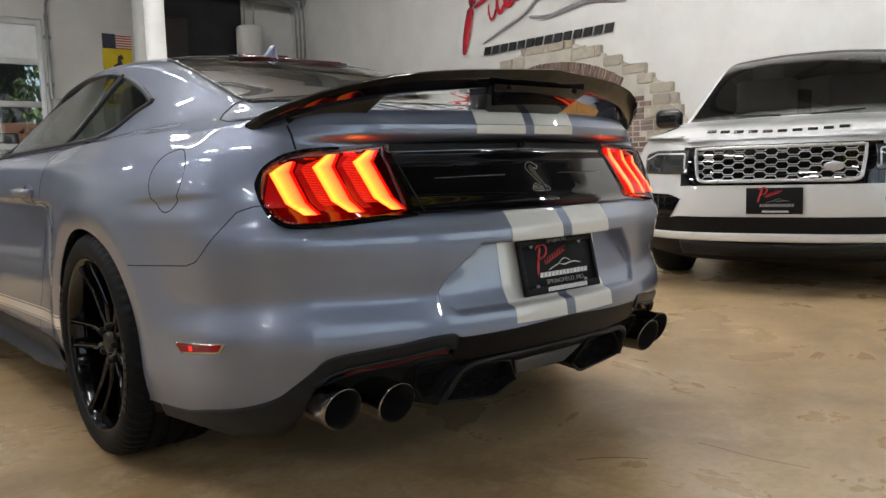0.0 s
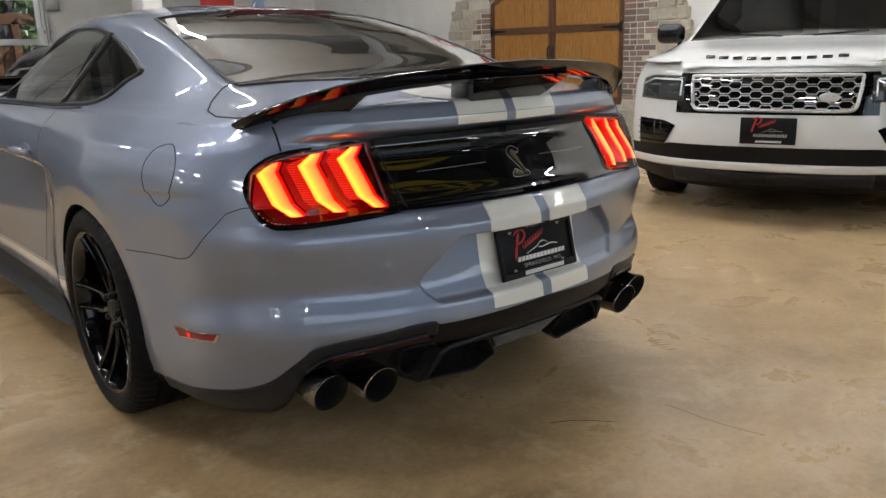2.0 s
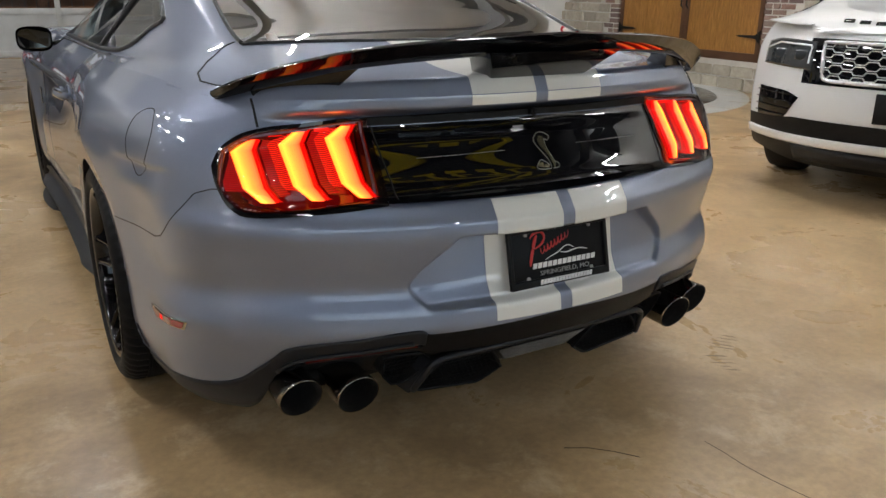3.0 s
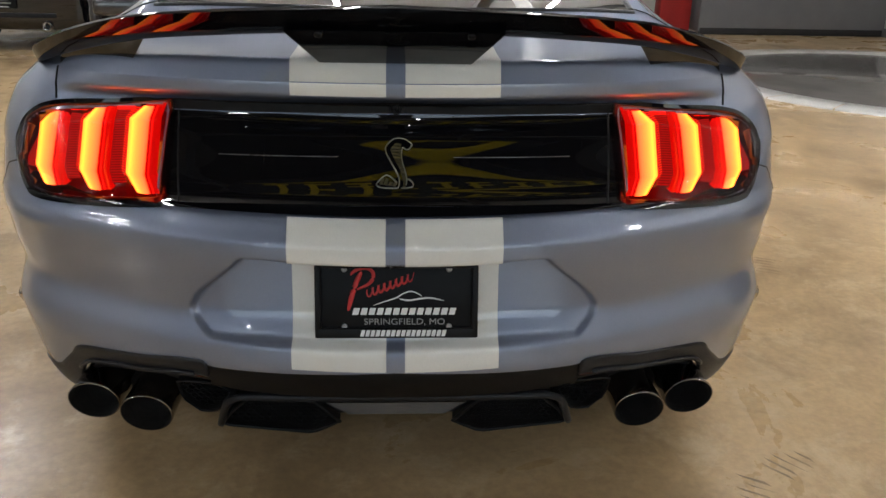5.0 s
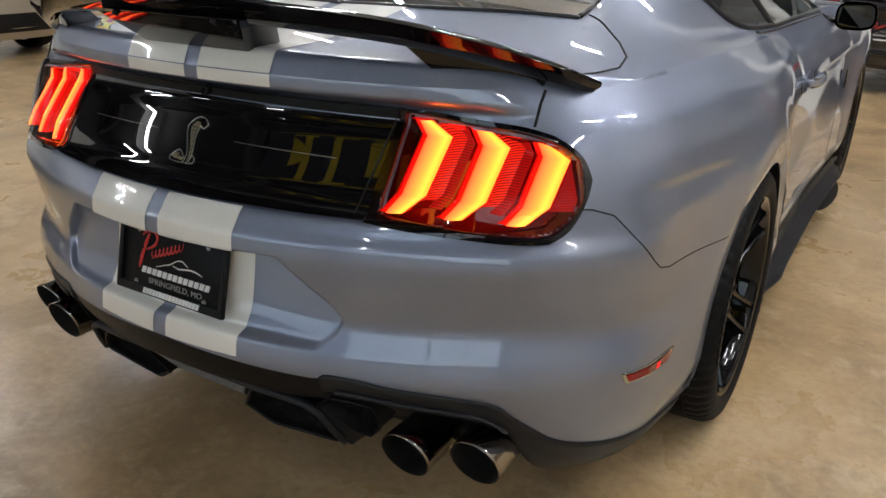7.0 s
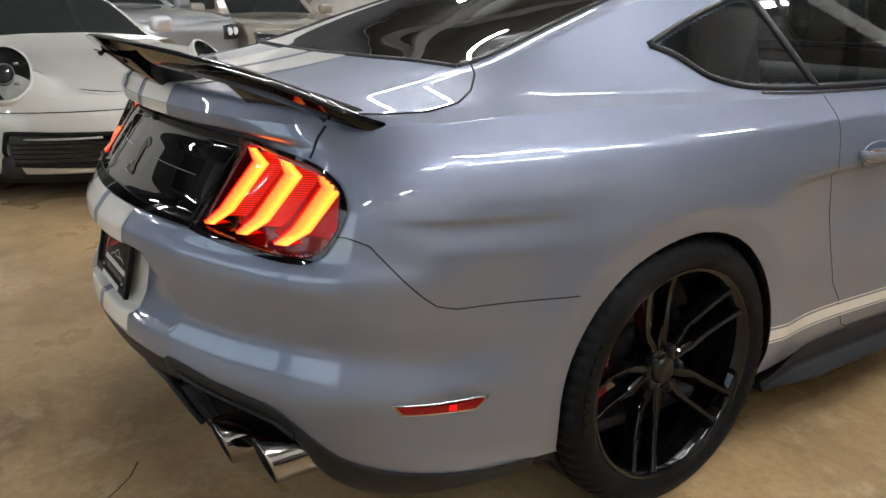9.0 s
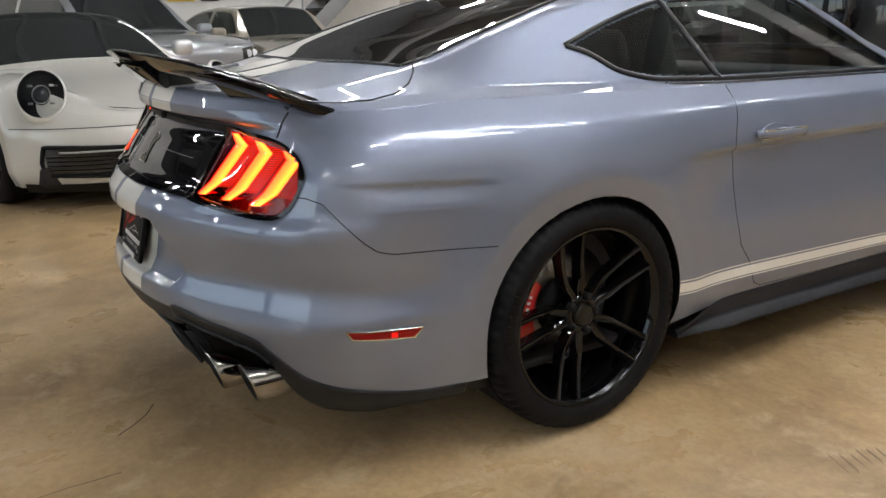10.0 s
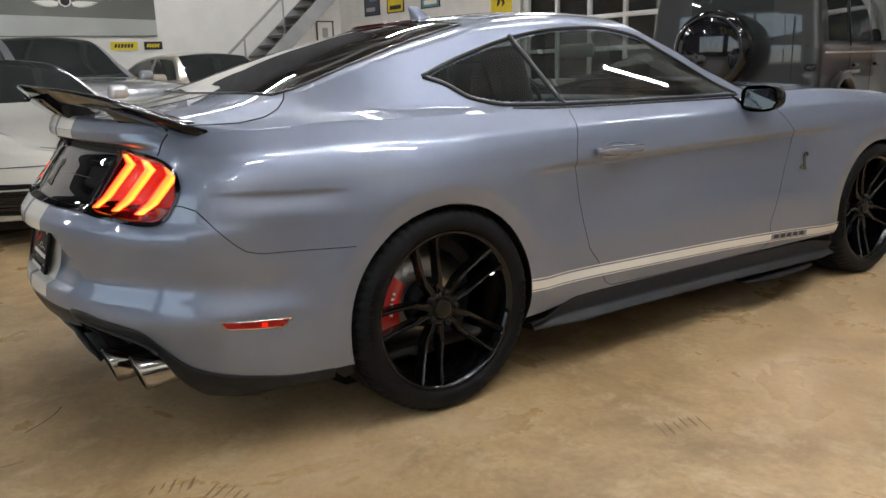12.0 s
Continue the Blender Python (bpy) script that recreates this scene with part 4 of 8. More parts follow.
# --- rearing snake badge on the tail panel and small ones on the wings
def snake(scale, material, name, wide=1.0):
    """A hooded snake: a dark body with a bright outline, rows of belly scales and a coil at its foot."""
    def slab(outline, y0, y1):
        bm = bmesh.new()
        a = [bm.verts.new((scale * wide * x, y1, scale * z)) for x, z in outline]
        b = [bm.verts.new((scale * wide * x, y0, scale * z)) for x, z in outline]
        bm.faces.new(a)
        for k in range(len(a)):
            bm.faces.new((a[k], b[k], b[k - 1], a[k - 1]))
        bmesh.ops.recalc_face_normals(bm, faces=bm.faces)
        return bm

    def line(pts, r, y):
        return tube([(scale * wide * x, y, scale * z) for x, z in chaikin(np.array(pts), 2)], scale * r, 6)
    back = [(0.284, 0.361), (0.145, 0.468), (-0.05, 0.49), (-0.177, 0.403), (-0.265, 0.29), (-0.226, 0.16), (-0.13, 0.0), (-0.03, -0.16), (0.03, -0.29), (0.03, -0.42), (0.0, -0.477)]
    front = [(0.284, 0.361), (0.216, 0.252), (0.139, 0.265), (0.087, 0.32), (0.065, 0.16), (0.087, 0.0), (0.145, -0.16), (0.177, -0.32), (0.161, -0.435), (0.08, -0.48)]
    tail = [(-0.016, -0.37), (-0.145, -0.258), (-0.242, -0.22), (-0.387, -0.348), (-0.435, -0.435), (-0.306, -0.477), (0.0, -0.48)]
    coil = [(0.165, -0.30), (0.23, -0.315), (0.30, -0.37), (0.306, -0.45), (0.177, -0.477), (0.06, -0.48)]
    b = part(name, slab(back + front[:0:-1], 0.004, -0.002), BLACK_GLOSS, car, "metal snake-shaped badge", smooth=False)
    part("tail", slab(tail, 0.004, -0.001), BLACK_GLOSS, b, smooth=False)
    part("coil", slab(coil, 0.004, -0.001), BLACK_GLOSS, b, smooth=False)
    for pts in (back, front, tail, coil):
        part("outline", line(pts, 0.012, -0.002), material, b)
    left = keys((-0.40, 0.11), (-0.355, 0.106), (-0.19, 0.065), (-0.05, 0.0), (0.113, -0.097), (0.258, -0.145), (0.40, -0.03))
    right = keys((-0.40, 0.150), (-0.29, 0.160), (-0.11, 0.115), (0.065, 0.068), (0.226, 0.058), (0.40, 0.066))
    edge = [-0.44 + 0.84 * (k / 12) ** 0.86 for k in range(13)]
    for z0, z1 in zip(edge[:-1], edge[1:]):
        top = z1 - 0.016
        part("belly_scale", slab([(float(left(z0)), z0), (float(right(z0)), z0 - 0.02), (float(right(top)), top - 0.02), (float(left(top)), top)], 0.002, -0.0035), SCALE_BRONZE, b, smooth=False)
    for k in range(4):
        x0, x1 = -0.37 + 0.085 * k, -0.30 + 0.085 * k
        z0, z1 = -0.40 - 0.012 * k, -0.33 + (0.045 if k < 2 else -0.01 * k)
        part("belly_scale", slab([(x0, z0), (x1, z0 - 0.01), (x1 + 0.035, z1 - 0.02), (x0 + 0.045, z1)], 0.002, -0.0025), SCALE_BRONZE, b, smooth=False)
    return b


SCALE_BRONZE = plain("scale_bronze", (0.12, 0.105, 0.06), 0.4, 0.7, 300, 0.2, 0.1)
BADGE = plain("badge_metal", (0.36, 0.35, 0.31), 0.3, 0.8, 300, 0.3, 0.2)
b = snake(0.106, BADGE, "badge", 0.9)
b.matrix_basis = Matrix.Translation((0.004, -0.962, 0.822)) @ Matrix.Rotation(radians(-37), 4, "X")
for side in (1, -1):
    b = snake(0.085, CHROME, "wing_badge", 0.8)
    b.matrix_basis = Matrix.Translation((side * 0.928, 2.07, 0.652)) @ Matrix.Rotation(radians(90 * side), 4, "Z") @ Matrix.Rotation(radians(10), 4, "Y")

# --- glass
def side_glass(y0, y1, name):
    yy = np.linspace(y0, y1, 46)
    lo = np.array([float(window_low(y)) for y in yy])
    hi = np.array([max(float(window_high(y)), a + 0.002) for y, a in zip(yy, lo)])
    plane = np.array([(1, y, z, y * y, y * z) for a, b in ((lo, 0), (hi, 1)) for y, z in zip(yy, a)])
    xs = np.array([x_up(y, z) for a in (lo, hi) for y, z in zip(yy, a)])
    k = np.linalg.lstsq(plane, xs, rcond=None)[0]
    rows = []
    for y, a, b in zip(yy, lo, hi):
        row = []
        for t in np.linspace(0, 1, 14):
            z = a + t * (b - a)
            row.append((k @ np.array((1, y, z, y * y, y * z)) + 0.003 + 0.05 * (z - a) * (b - z), y, z))
        rows.append(row)
    return lambda: grid(np.array(rows))


for g in both(side_glass(0.105, 0.645, ""), "quarter_glass", GLASS) + both(side_glass(0.665, 1.695, ""), "door_glass", GLASS):
    g["label"] = "dark tinted side glass"
rows = []
for f in np.linspace(0, 1, 60):
    row = []
    for u in np.linspace(-1, 1, 41):
        y1 = REAR_Y1
        xe = float(rear_edge(REAR_Y0 + f * (REAR_Y1 - REAR_Y0)))
        x = u * xe
        y0 = REAR_Y0 - 0.08 * (1 - (x / 0.6) ** 2)
        y = y0 + f * (y1 - y0)
        row.append((x, y, z_up(x, y) + 0.002))
    rows.append(row)
part("rear_glass", grid(np.array(rows)), GLASS, car, "dark tinted rear window")
rows = [[(x, y, z_up(x, y) + 0.001) for x in np.linspace(-1, 1, 31) * (float(rail_x(y)) - 0.035)] for y in np.linspace(1.26, 2.0, 30)]
part("windscreen", grid(np.array(rows)), GLASS, car)

# black frames round the glass
TRIM = plain("window_trim", (0.015, 0.015, 0.017), 0.3, 0, 200, 0.2, 0.03)
for left in (False, True):
    turn = flipped if left else (lambda q: q)
    yy = np.linspace(0.104, 1.698, 90)
    edge = [(x_up(y, float(window_low(y))) + 0.002, y, float(window_low(y))) for y in yy]
    edge += [(x_up(y, float(window_high(y))) + 0.002, y, float(window_high(y))) for y in yy[::-1]]
    part("window_trim", turn(tube(edge, 0.0085, 8, True, flat=1.0)), TRIM, car)
    zz = np.linspace(float(window_low(0.655)), float(window_high(0.60)), 16)
    part("pillar_trim", turn(tube([(x_up(0.655, z) + 0.003, 0.665 - 0.10 * (z - zz[0]) / 0.25 - 0.02, z) for z in zz], 0.010, 8)), TRIM, car)
    part("sill_trim", turn(tube([(x_up(y, float(window_low(y)) - 0.012) + 0.003, y, float(window_low(y)) - 0.012) for y in np.linspace(0.40, 1.66, 50)], 0.004, 6)), plain("dark_chrome", (0.12, 0.12, 0.13), 0.25, 0.8), car)
    e = []
    for f in np.linspace(0, 1, 50):
        y = REAR_Y0 + f * (REAR_Y1 - REAR_Y0)
        x = float(rear_edge(y)) - 0.002
        e.append((x, y, z_up(x, y) + 0.002))
    part("glass_edge", turn(tube(e, 0.006, 8)), TRIM, car)
e = [(x, REAR_Y0 - 0.08 * (1 - (x / 0.6) ** 2), z_up(x, REAR_Y0 - 0.08 * (1 - (x / 0.6) ** 2)) + 0.001) for x in np.linspace(-0.585, 0.585, 50)]
part("glass_edge", tube(e, 0.006, 8), TRIM, car)
e = [(x, REAR_Y1, z_up(x, REAR_Y1) + 0.001) for x in np.linspace(-0.50, 0.50, 40)]
part("glass_edge", tube(e, 0.007, 8), TRIM, car)

# --- high stop lamp and roof fin
e = [(x, 0.405 - 0.05 * (x / 0.3) ** 2, z_up(x, 0.405) + 0.004) for x in np.linspace(-0.27, 0.27, 30)]
part("stop_lamp_housing", tube(e, [0.003 + 0.006 * math.sin(math.pi * i / 29) ** 0.4 for i in range(30)], 8), TRIM, car)
part("stop_lamp", tube([(x * 0.86, y - 0.006, z + 0.003) for x, y, z in e], 0.0045, 8), DARK_LENS, car, "unlit red high stop lamp")
fin = bmesh.new()
ringsn = []
for f in np.linspace(0, 1, 12):
    h = 0.060 * f
    L0, L1 = 0.075 * (1 - f) + 0.014, 0.085 * (1 - 0.45 * f)
    wd = 0.034 * (1 - f) ** 0.8 + 0.006
    cy = 0.545 - 0.022 * f
    ringsn.append([fin.verts.new((wd * math.cos(a) * (1 if math.sin(a) < 0 else 0.6), cy + (L0 if math.sin(a) > 0 else 0.030) * math.sin(a), z_up(0, 0.545) - 0.006 + h)) for a in np.linspace(0, 2 * math.pi, 24, endpoint=False)])
for a, b in zip(ringsn[:-1], ringsn[1:]):
    for k in range(24):
        fin.faces.new((a[k], a[(k + 1) % 24], b[(k + 1) % 24], b[k]))
fin.faces.new(ringsn[-1])
part("roof_antenna", fin, PAINT, car)

# --- rear wing
wing_y = keys((0, -1.045), (0.25, -1.012), (0.45, -0.956), (0.60, -0.880), (0.69, -0.812), (0.733, -0.758), (0.747, -0.685))
wing_z = keys((0, 1.112), (0.25, 1.101), (0.45, 1.084), (0.60, 1.052), (0.69, 1.020), (0.733, 0.997), (0.747, 0.976))
wing_c = keys((0, 1.0), (0.45, 0.96), (0.60, 0.90), (0.69, 0.70), (0.733, 0.50), (0.747, 0.10))
SHAPE = np.array([(0.0, 0.0), (0.012, 0.004), (0.05, -0.002), (0.10, -0.016), (0.145, -0.036), (0.150, -0.043), (0.140, -0.047), (0.09, -0.040), (0.065, -0.040), (0.050, -0.045), (0.042, -0.042), (0.016, -0.016)])
P = []
for x in np.r_[np.linspace(-0.747, -0.73, 8), np.linspace(-0.72, -0.6, 14), np.linspace(-0.59, 0.59, 60), np.linspace(0.6, 0.72, 14), np.linspace(0.73, 0.747, 8)]:
    k, a = float(wing_c(abs(x))), abs(x)
    P.append([(x, float(wing_y(a)) + k * q[0], float(wing_z(a)) + (0.35 + 0.65 * k) * q[1]) for q in np.r_[SHAPE, SHAPE[:1]]])
P = np.array(P)
bm = grid(P)
bmesh.ops.remove_doubles(bm, verts=bm.verts[:], dist=1e-5)
bmesh.ops.holes_fill(bm, edges=bm.edges[:], sides=20)
bmesh.ops.recalc_face_normals(bm, faces=bm.faces)
wing = crease(part("rear_wing", bm, WING_BLACK, car, "gloss black rear wing"), 40)


def block(bottom, top, name, parent, material, bevel=0.004):
    """A solid between two four-cornered outlines."""
    bm = bmesh.new()
    a, b = [bm.verts.new(p) for p in bottom], [bm.verts.new(p) for p in top]
    bm.faces.new(a[::-1])
    bm.faces.new(b)
    for i in range(4):
        bm.faces.new((a[i], a[(i + 1) % 4], b[(i + 1) % 4], b[i]))
    bmesh.ops.recalc_face_normals(bm, faces=bm.faces)
    if bevel:
        bmesh.ops.bevel(bm, geom=bm.edges[:], offset=bevel, segments=2, affect="EDGES", profile=0.5)
    return crease(part(name, bm, material, parent), 40)


block([(-0.142, -0.930, 1.003), (0.142, -0.930, 1.003), (0.135, -0.83, 1.005), (-0.135, -0.83, 1.005)],
      [(-0.198, -1.008, 1.070), (0.198, -1.008, 1.070), (0.19, -0.90, 1.062), (-0.19, -0.90, 1.062)], "wing_post", wing, WING_BLACK)
block([(-0.138, -0.926, 0.990), (0.138, -0.926, 0.990), (0.13, -0.82, 1.0), (-0.13, -0.82, 1.0)],
      [(-0.136, -0.924, 1.006), (0.136, -0.924, 1.006), (0.13, -0.83, 1.018), (-0.13, -0.83, 1.018)], "wing_post_foot", wing, BLACK_PLASTIC, 0.003)
for sgn in (-1, 1):
    bm = lathe([(-0.003, 0.0005), (-0.004, 0.004), (-0.002, 0.007), (0.002, 0.007)], "y", 14)
    o = part("screw", bm, BLACK_PLASTIC, wing)
    o.matrix_basis = Matrix.Translation((sgn * 0.134, -1.001, 1.062)) @ Matrix.Rotation(radians(48), 4, "X")
    block([(sgn * 0.508, -0.850, 0.988), (sgn * 0.672, -0.766, 0.976), (sgn * 0.700, -0.68, 0.980), (sgn * 0.545, -0.73, 1.000)],
          [(sgn * 0.466, -0.892, 1.038), (sgn * 0.668, -0.782, 0.998), (sgn * 0.690, -0.700, 0.998), (sgn * 0.510, -0.80, 1.045)], "wing_leg", wing, BLACK_GLOSS, 0.002)
    block([(sgn * 0.508, -0.856, 0.976), (sgn * 0.676, -0.774, 0.966), (sgn * 0.712, -0.68, 0.975), (sgn * 0.535, -0.73, 0.99)],
          [(sgn * 0.508, -0.854, 0.998), (sgn * 0.674, -0.770, 0.986), (sgn * 0.705, -0.685, 0.990), (sgn * 0.54, -0.735, 1.010)], "wing_leg_foot", wing, BLACK_PLASTIC, 0.002)

# --- black lower rear trim
trim_low = keys((0, 0.398), (0.30, 0.392), (0.40, 0.400), (0.513, 0.386), (0.62, 0.374), (0.68, 0.362), (0.715, 0.345), (0.745, 0.318), (0.775, 0.270), (0.82, 0.220), (0.88, 0.192), (1.0, 0.192), (1.12, 0.207), (1.305, 0.205))
for left in (False, True):
    turn = flipped if left else (lambda q: q)
    part("rear_trim", turn(thicken(grid(cols(0.372, 1.302, trim_low, lambda s: paint_bottom(s) + 0.003, 0.004, 110, 8)), 0.012)), GREY_PLASTIC, car, "grey plastic trim round the tail")
    part("trim_ridge", turn(tube(S(np.linspace(0.40, 0.735, 40), trim_low(np.linspace(0.40, 0.735, 40)) + 0.006, 0.006), 0.0055, 8)), GREY_PLASTIC, car)
    part("trim_inner_lip", turn(tube(S(np.linspace(0.37, 0.74, 40), trim_low(np.linspace(0.37, 0.74, 40)) - 0.022, -0.012), 0.006, 8)), BLACK_PLASTIC, car)
    part("trim_slot", turn(grid(cols(0.385, 0.66, lambda s: trim_low(s) - 0.018, lambda s: trim_low(s) + 0.004, -0.006, 50, 4))), DARK_LENS, car)
bm = mirrored(grid(cols(0, 0.375, lambda s: trim_low(s) - 0.03, lambda s: paint_bottom(s) + 0.002, -0.002, 40, 10)))
part("valance", bm, BLACK_PLASTIC, car)

# --- diffuser: a sloping tray, two framed scoops, a middle lamp
bm = bmesh.new()
P = []
for x in np.linspace(-0.74, 0.74, 61):
    a = abs(x)
    y0 = float(y_rear(min(a, 0.74), 0.37))
    row = []
    for f, dz, dy in ((0, 0.372, 0.012), (0.2, 0.345, 0.05), (0.5, 0.30, 0.10), (0.8, 0.25, 0.16), (1, 0.215, 0.24), (1.2, 0.20, 0.40)):
        row.append((x, y0 + dy, dz))
    P.append(row)
part("under_tray", thicken(grid(np.array(P), bm=bm), 0.01), SOOT, car, "dark tray under the tail")


def framed(points, depth, rim, name, parent):
    """A dark scoop with a raised rim, from its outline in space."""
    pts = dense([*points, points[0]], 0.02)[:-1]
    c = pts.mean(0)
    scoop = part(name, tube(pts, rim * 0.6, 8, True), BLACK_PLASTIC, parent)
    rows = np.array([pts, pts + np.array((0, 0.02, 0)), c + (pts - c) * 0.9 + np.array((0, depth, 0.0)), c + (pts - c) * 0.02 + np.array((0, depth * 1.1, 0.0))])
    rows = np.concatenate([rows, rows[:, :1]], 1)
    part("scoop_mouth", grid(rows), SOOT, scoop)
    # honeycomb a little behind the mouth, inside the outline
    lo, hi, cell = pts.min(0), pts.max(0), 0.0085
    bm = bmesh.new()
    xs_, zs_ = c[0] + (pts[:, 0] - c[0]) * 0.9, c[2] + (pts[:, 2] - c[2]) * 0.84
    for j, z in enumerate(np.arange(lo[2], hi[2], cell * 1.5)):
        for x in np.arange(lo[0] + (j % 2) * cell * 0.87, hi[0], cell * 1.74):
            within = False
            for i in range(len(pts)):
                k = i - 1
                if (zs_[i] > z) != (zs_[k] > z) and x < (xs_[k] - xs_[i]) * (z - zs_[i]) / (zs_[k] - zs_[i]) + xs_[i]:
                    within = not within
            if within:
                y = c[1] + 0.024 + (c[2] - z) * 0.43
                tube([(x + cell * 0.95 * math.sin(a), y, z + cell * 0.95 * math.cos(a)) for a in np.linspace(0, 2 * math.pi, 7)[:-1]], 0.0014, 4, True, bm)
    tagged(part("honeycomb", bm, BLACK_PLASTIC, scoop), kind="stuff")
    return scoop


for sgn in (-1, 1):
    framed([(sgn * 0.120, -0.985, 0.262), (sgn * 0.170, -1.012, 0.330), (sgn * 0.300, -1.000, 0.335), (sgn * 0.345, -0.985, 0.290), (sgn * 0.372, -0.965, 0.245), (sgn * 0.18, -0.965, 0.222)], 0.10, 0.007, "diffuser_scoop", car)
    framed([(sgn * 0.330, -0.985, 0.330), (sgn * 0.365, -1.000, 0.366), (sgn * 0.455, -0.975, 0.360), (sgn * 0.452, -0.95, 0.300), (sgn * 0.42, -0.94, 0.262), (sgn * 0.385, -0.95, 0.268)], 0.08, 0.005, "diffuser_pocket", car)
    # fin beside the scoop
    block([(sgn * 0.372, -0.955, 0.235), (sgn * 0.384, -0.955, 0.235), (sgn * 0.384, -0.78, 0.215), (sgn * 0.372, -0.78, 0.215)],
          [(sgn * 0.330, -1.005, 0.340), (sgn * 0.345, -1.005, 0.340), (sgn * 0.345, -0.85, 0.330), (sgn * 0.330, -0.85, 0.330)], "diffuser_fin", car, GREY_PLASTIC, 0.003)
block([(-0.125, -0.955, 0.262), (0.125, -0.955, 0.262), (0.125, -0.80, 0.235), (-0.125, -0.80, 0.235)],
      [(-0.185, -1.020, 0.345), (0.185, -1.020, 0.345), (0.18, -0.88, 0.345), (-0.18, -0.88, 0.345)], "diffuser_nose", car, BLACK_PLASTIC, 0.006)
part("diffuser_hoop", tube(dense([(-0.374, -0.966, 0.247), (-0.362, -0.988, 0.285), (-0.345, -1.010, 0.330), (-0.315, -1.018, 0.345), (-0.20, -1.030, 0.350), (0.0, -1.034, 0.351), (0.20, -1.030, 0.350), (0.315, -1.018, 0.345), (0.345, -1.010, 0.330), (0.362, -0.988, 0.285), (0.374, -0.966, 0.247)], 0.01), 0.0085, 8), GREY_PLASTIC, car, "dark grey hoop over the diffuser scoops")
revl = thing("reversing_lamp")
revl.parent = car
revl["label"] = "clear ribbed reversing lamp"
RIBBED = plain("ribbed_lens", (0.30, 0.30, 0.30), 0.25, 0.2, 80, 0.1, 0.02)
for k in range(11):
    f = k / 10
    w_ = 0.100 + 0.042 * f
    part("lens_rib", boxes(((0, -0.9737 - 0.0324 * f, 0.273 + 0.046 * f), (2 * w_, 0.0012, 0.0007))), RIBBED, revl, smooth=False)
block([(-0.104, -0.970, 0.268), (0.104, -0.970, 0.268), (0.104, -0.95, 0.268), (-0.104, -0.95, 0.268)],
      [(-0.146, -1.008, 0.322), (0.146, -1.008, 0.322), (0.146, -0.98, 0.322), (-0.146, -0.98, 0.322)], "lamp_back", car, SOOT, 0.002)

# --- exhaust tips, cut on a slant
def tip(at, r=0.0535, length=0.17):
    bm = bmesh.new()
    outer, inner, n = [], [], 48
    prof = [(0.0, r - 0.0018), (0.0, r), (0.006, r + 0.0006), (0.02, r), (length, r * 0.94)]
    deep = [(0.0, r - 0.0018), (0.03, r - 0.003), (0.14, r - 0.008)]
    for P_ in (prof, deep):
        rings = []
        for d, rr in P_:
            ring = []
            for k in range(n):
                a = 2 * math.pi * k / n
                z = rr * math.sin(a)
                cut = 0.32 * z * (1 - min(d / length, 1))
                ring.append(bm.verts.new((at[0] + rr * math.cos(a), at[1] + d - cut, at[2] + z)))
            rings.append(ring)
        for a, b in zip(rings[:-1], rings[1:]):
            for k in range(n):
                f = bm.faces.new((a[k], a[(k + 1) % n], b[(k + 1) % n], b[k]))
                f.material_index = 1 if P_ is deep else 0
        if P_ is deep:
            f = bm.faces.new(rings[-1])
            f.material_index = 1
    bmesh.ops.recalc_face_normals(bm, faces=bm.faces)
    return bm


for sgn in (-1, 1):
    for x, y, z in ((0.526, -0.975, 0.278), (0.652, -0.925, 0.279)):
        part("exhaust_tip", tip((sgn * x, y, z)), [TIP_STEEL, SOOT], car, "polished round exhaust tip")
        part("exhaust_pipe", tube([(sgn * x, y + 0.16, z), (sgn * (x - 0.03), y + 0.40, z + 0.02)], 0.046, 20), SOOT, car)

# --- side skirts
for left in (False, True):
    turn = flipped if left else (lambda q: q)
    rows = []
    for y in np.linspace(0.37, 2.34, 60):
        g = float(sstep(0.37, 0.62, y)) * (1 - 0.7 * float(sstep(2.15, 2.34, y)))
        zt_ = 0.222 + 0.055 * g * (1 - 0.25 * (y - 0.6))
        xo = float(x_side(np.array(y), np.array(0.26)))
        zl_ = 0.196 - 0.028 * (y - 0.37) / 2.0
        rows.append([(xo + 0.004, y, zt_), (xo + 0.010, y, zt_ - 0.012), (xo - 0.004, y, zl_ + 0.030), (xo + 0.006, y, zl_ + 0.014), (xo + 0.042 * g + 0.012, y, zl_ + 0.008), (xo + 0.044 * g + 0.012, y, zl_), (xo - 0.12, y, zl_ - 0.006)])
    part("side_skirt", turn(grid(np.array(rows))), GREY_PLASTIC, car, "black side skirt with a splitter edge")
    rows = [[(0.955 + 0.045 * math.sin(math.pi * f) ** 0.5, 1.60 + 0.55 * f, 0.148 + 0.004), (0.90, 1.60 + 0.55 * f, 0.158)] for f in np.linspace(0, 1, 20)]
    part("skirt_winglet", turn(thicken(grid(np.array(rows)), 0.005)), BLACK_PLASTIC, car)

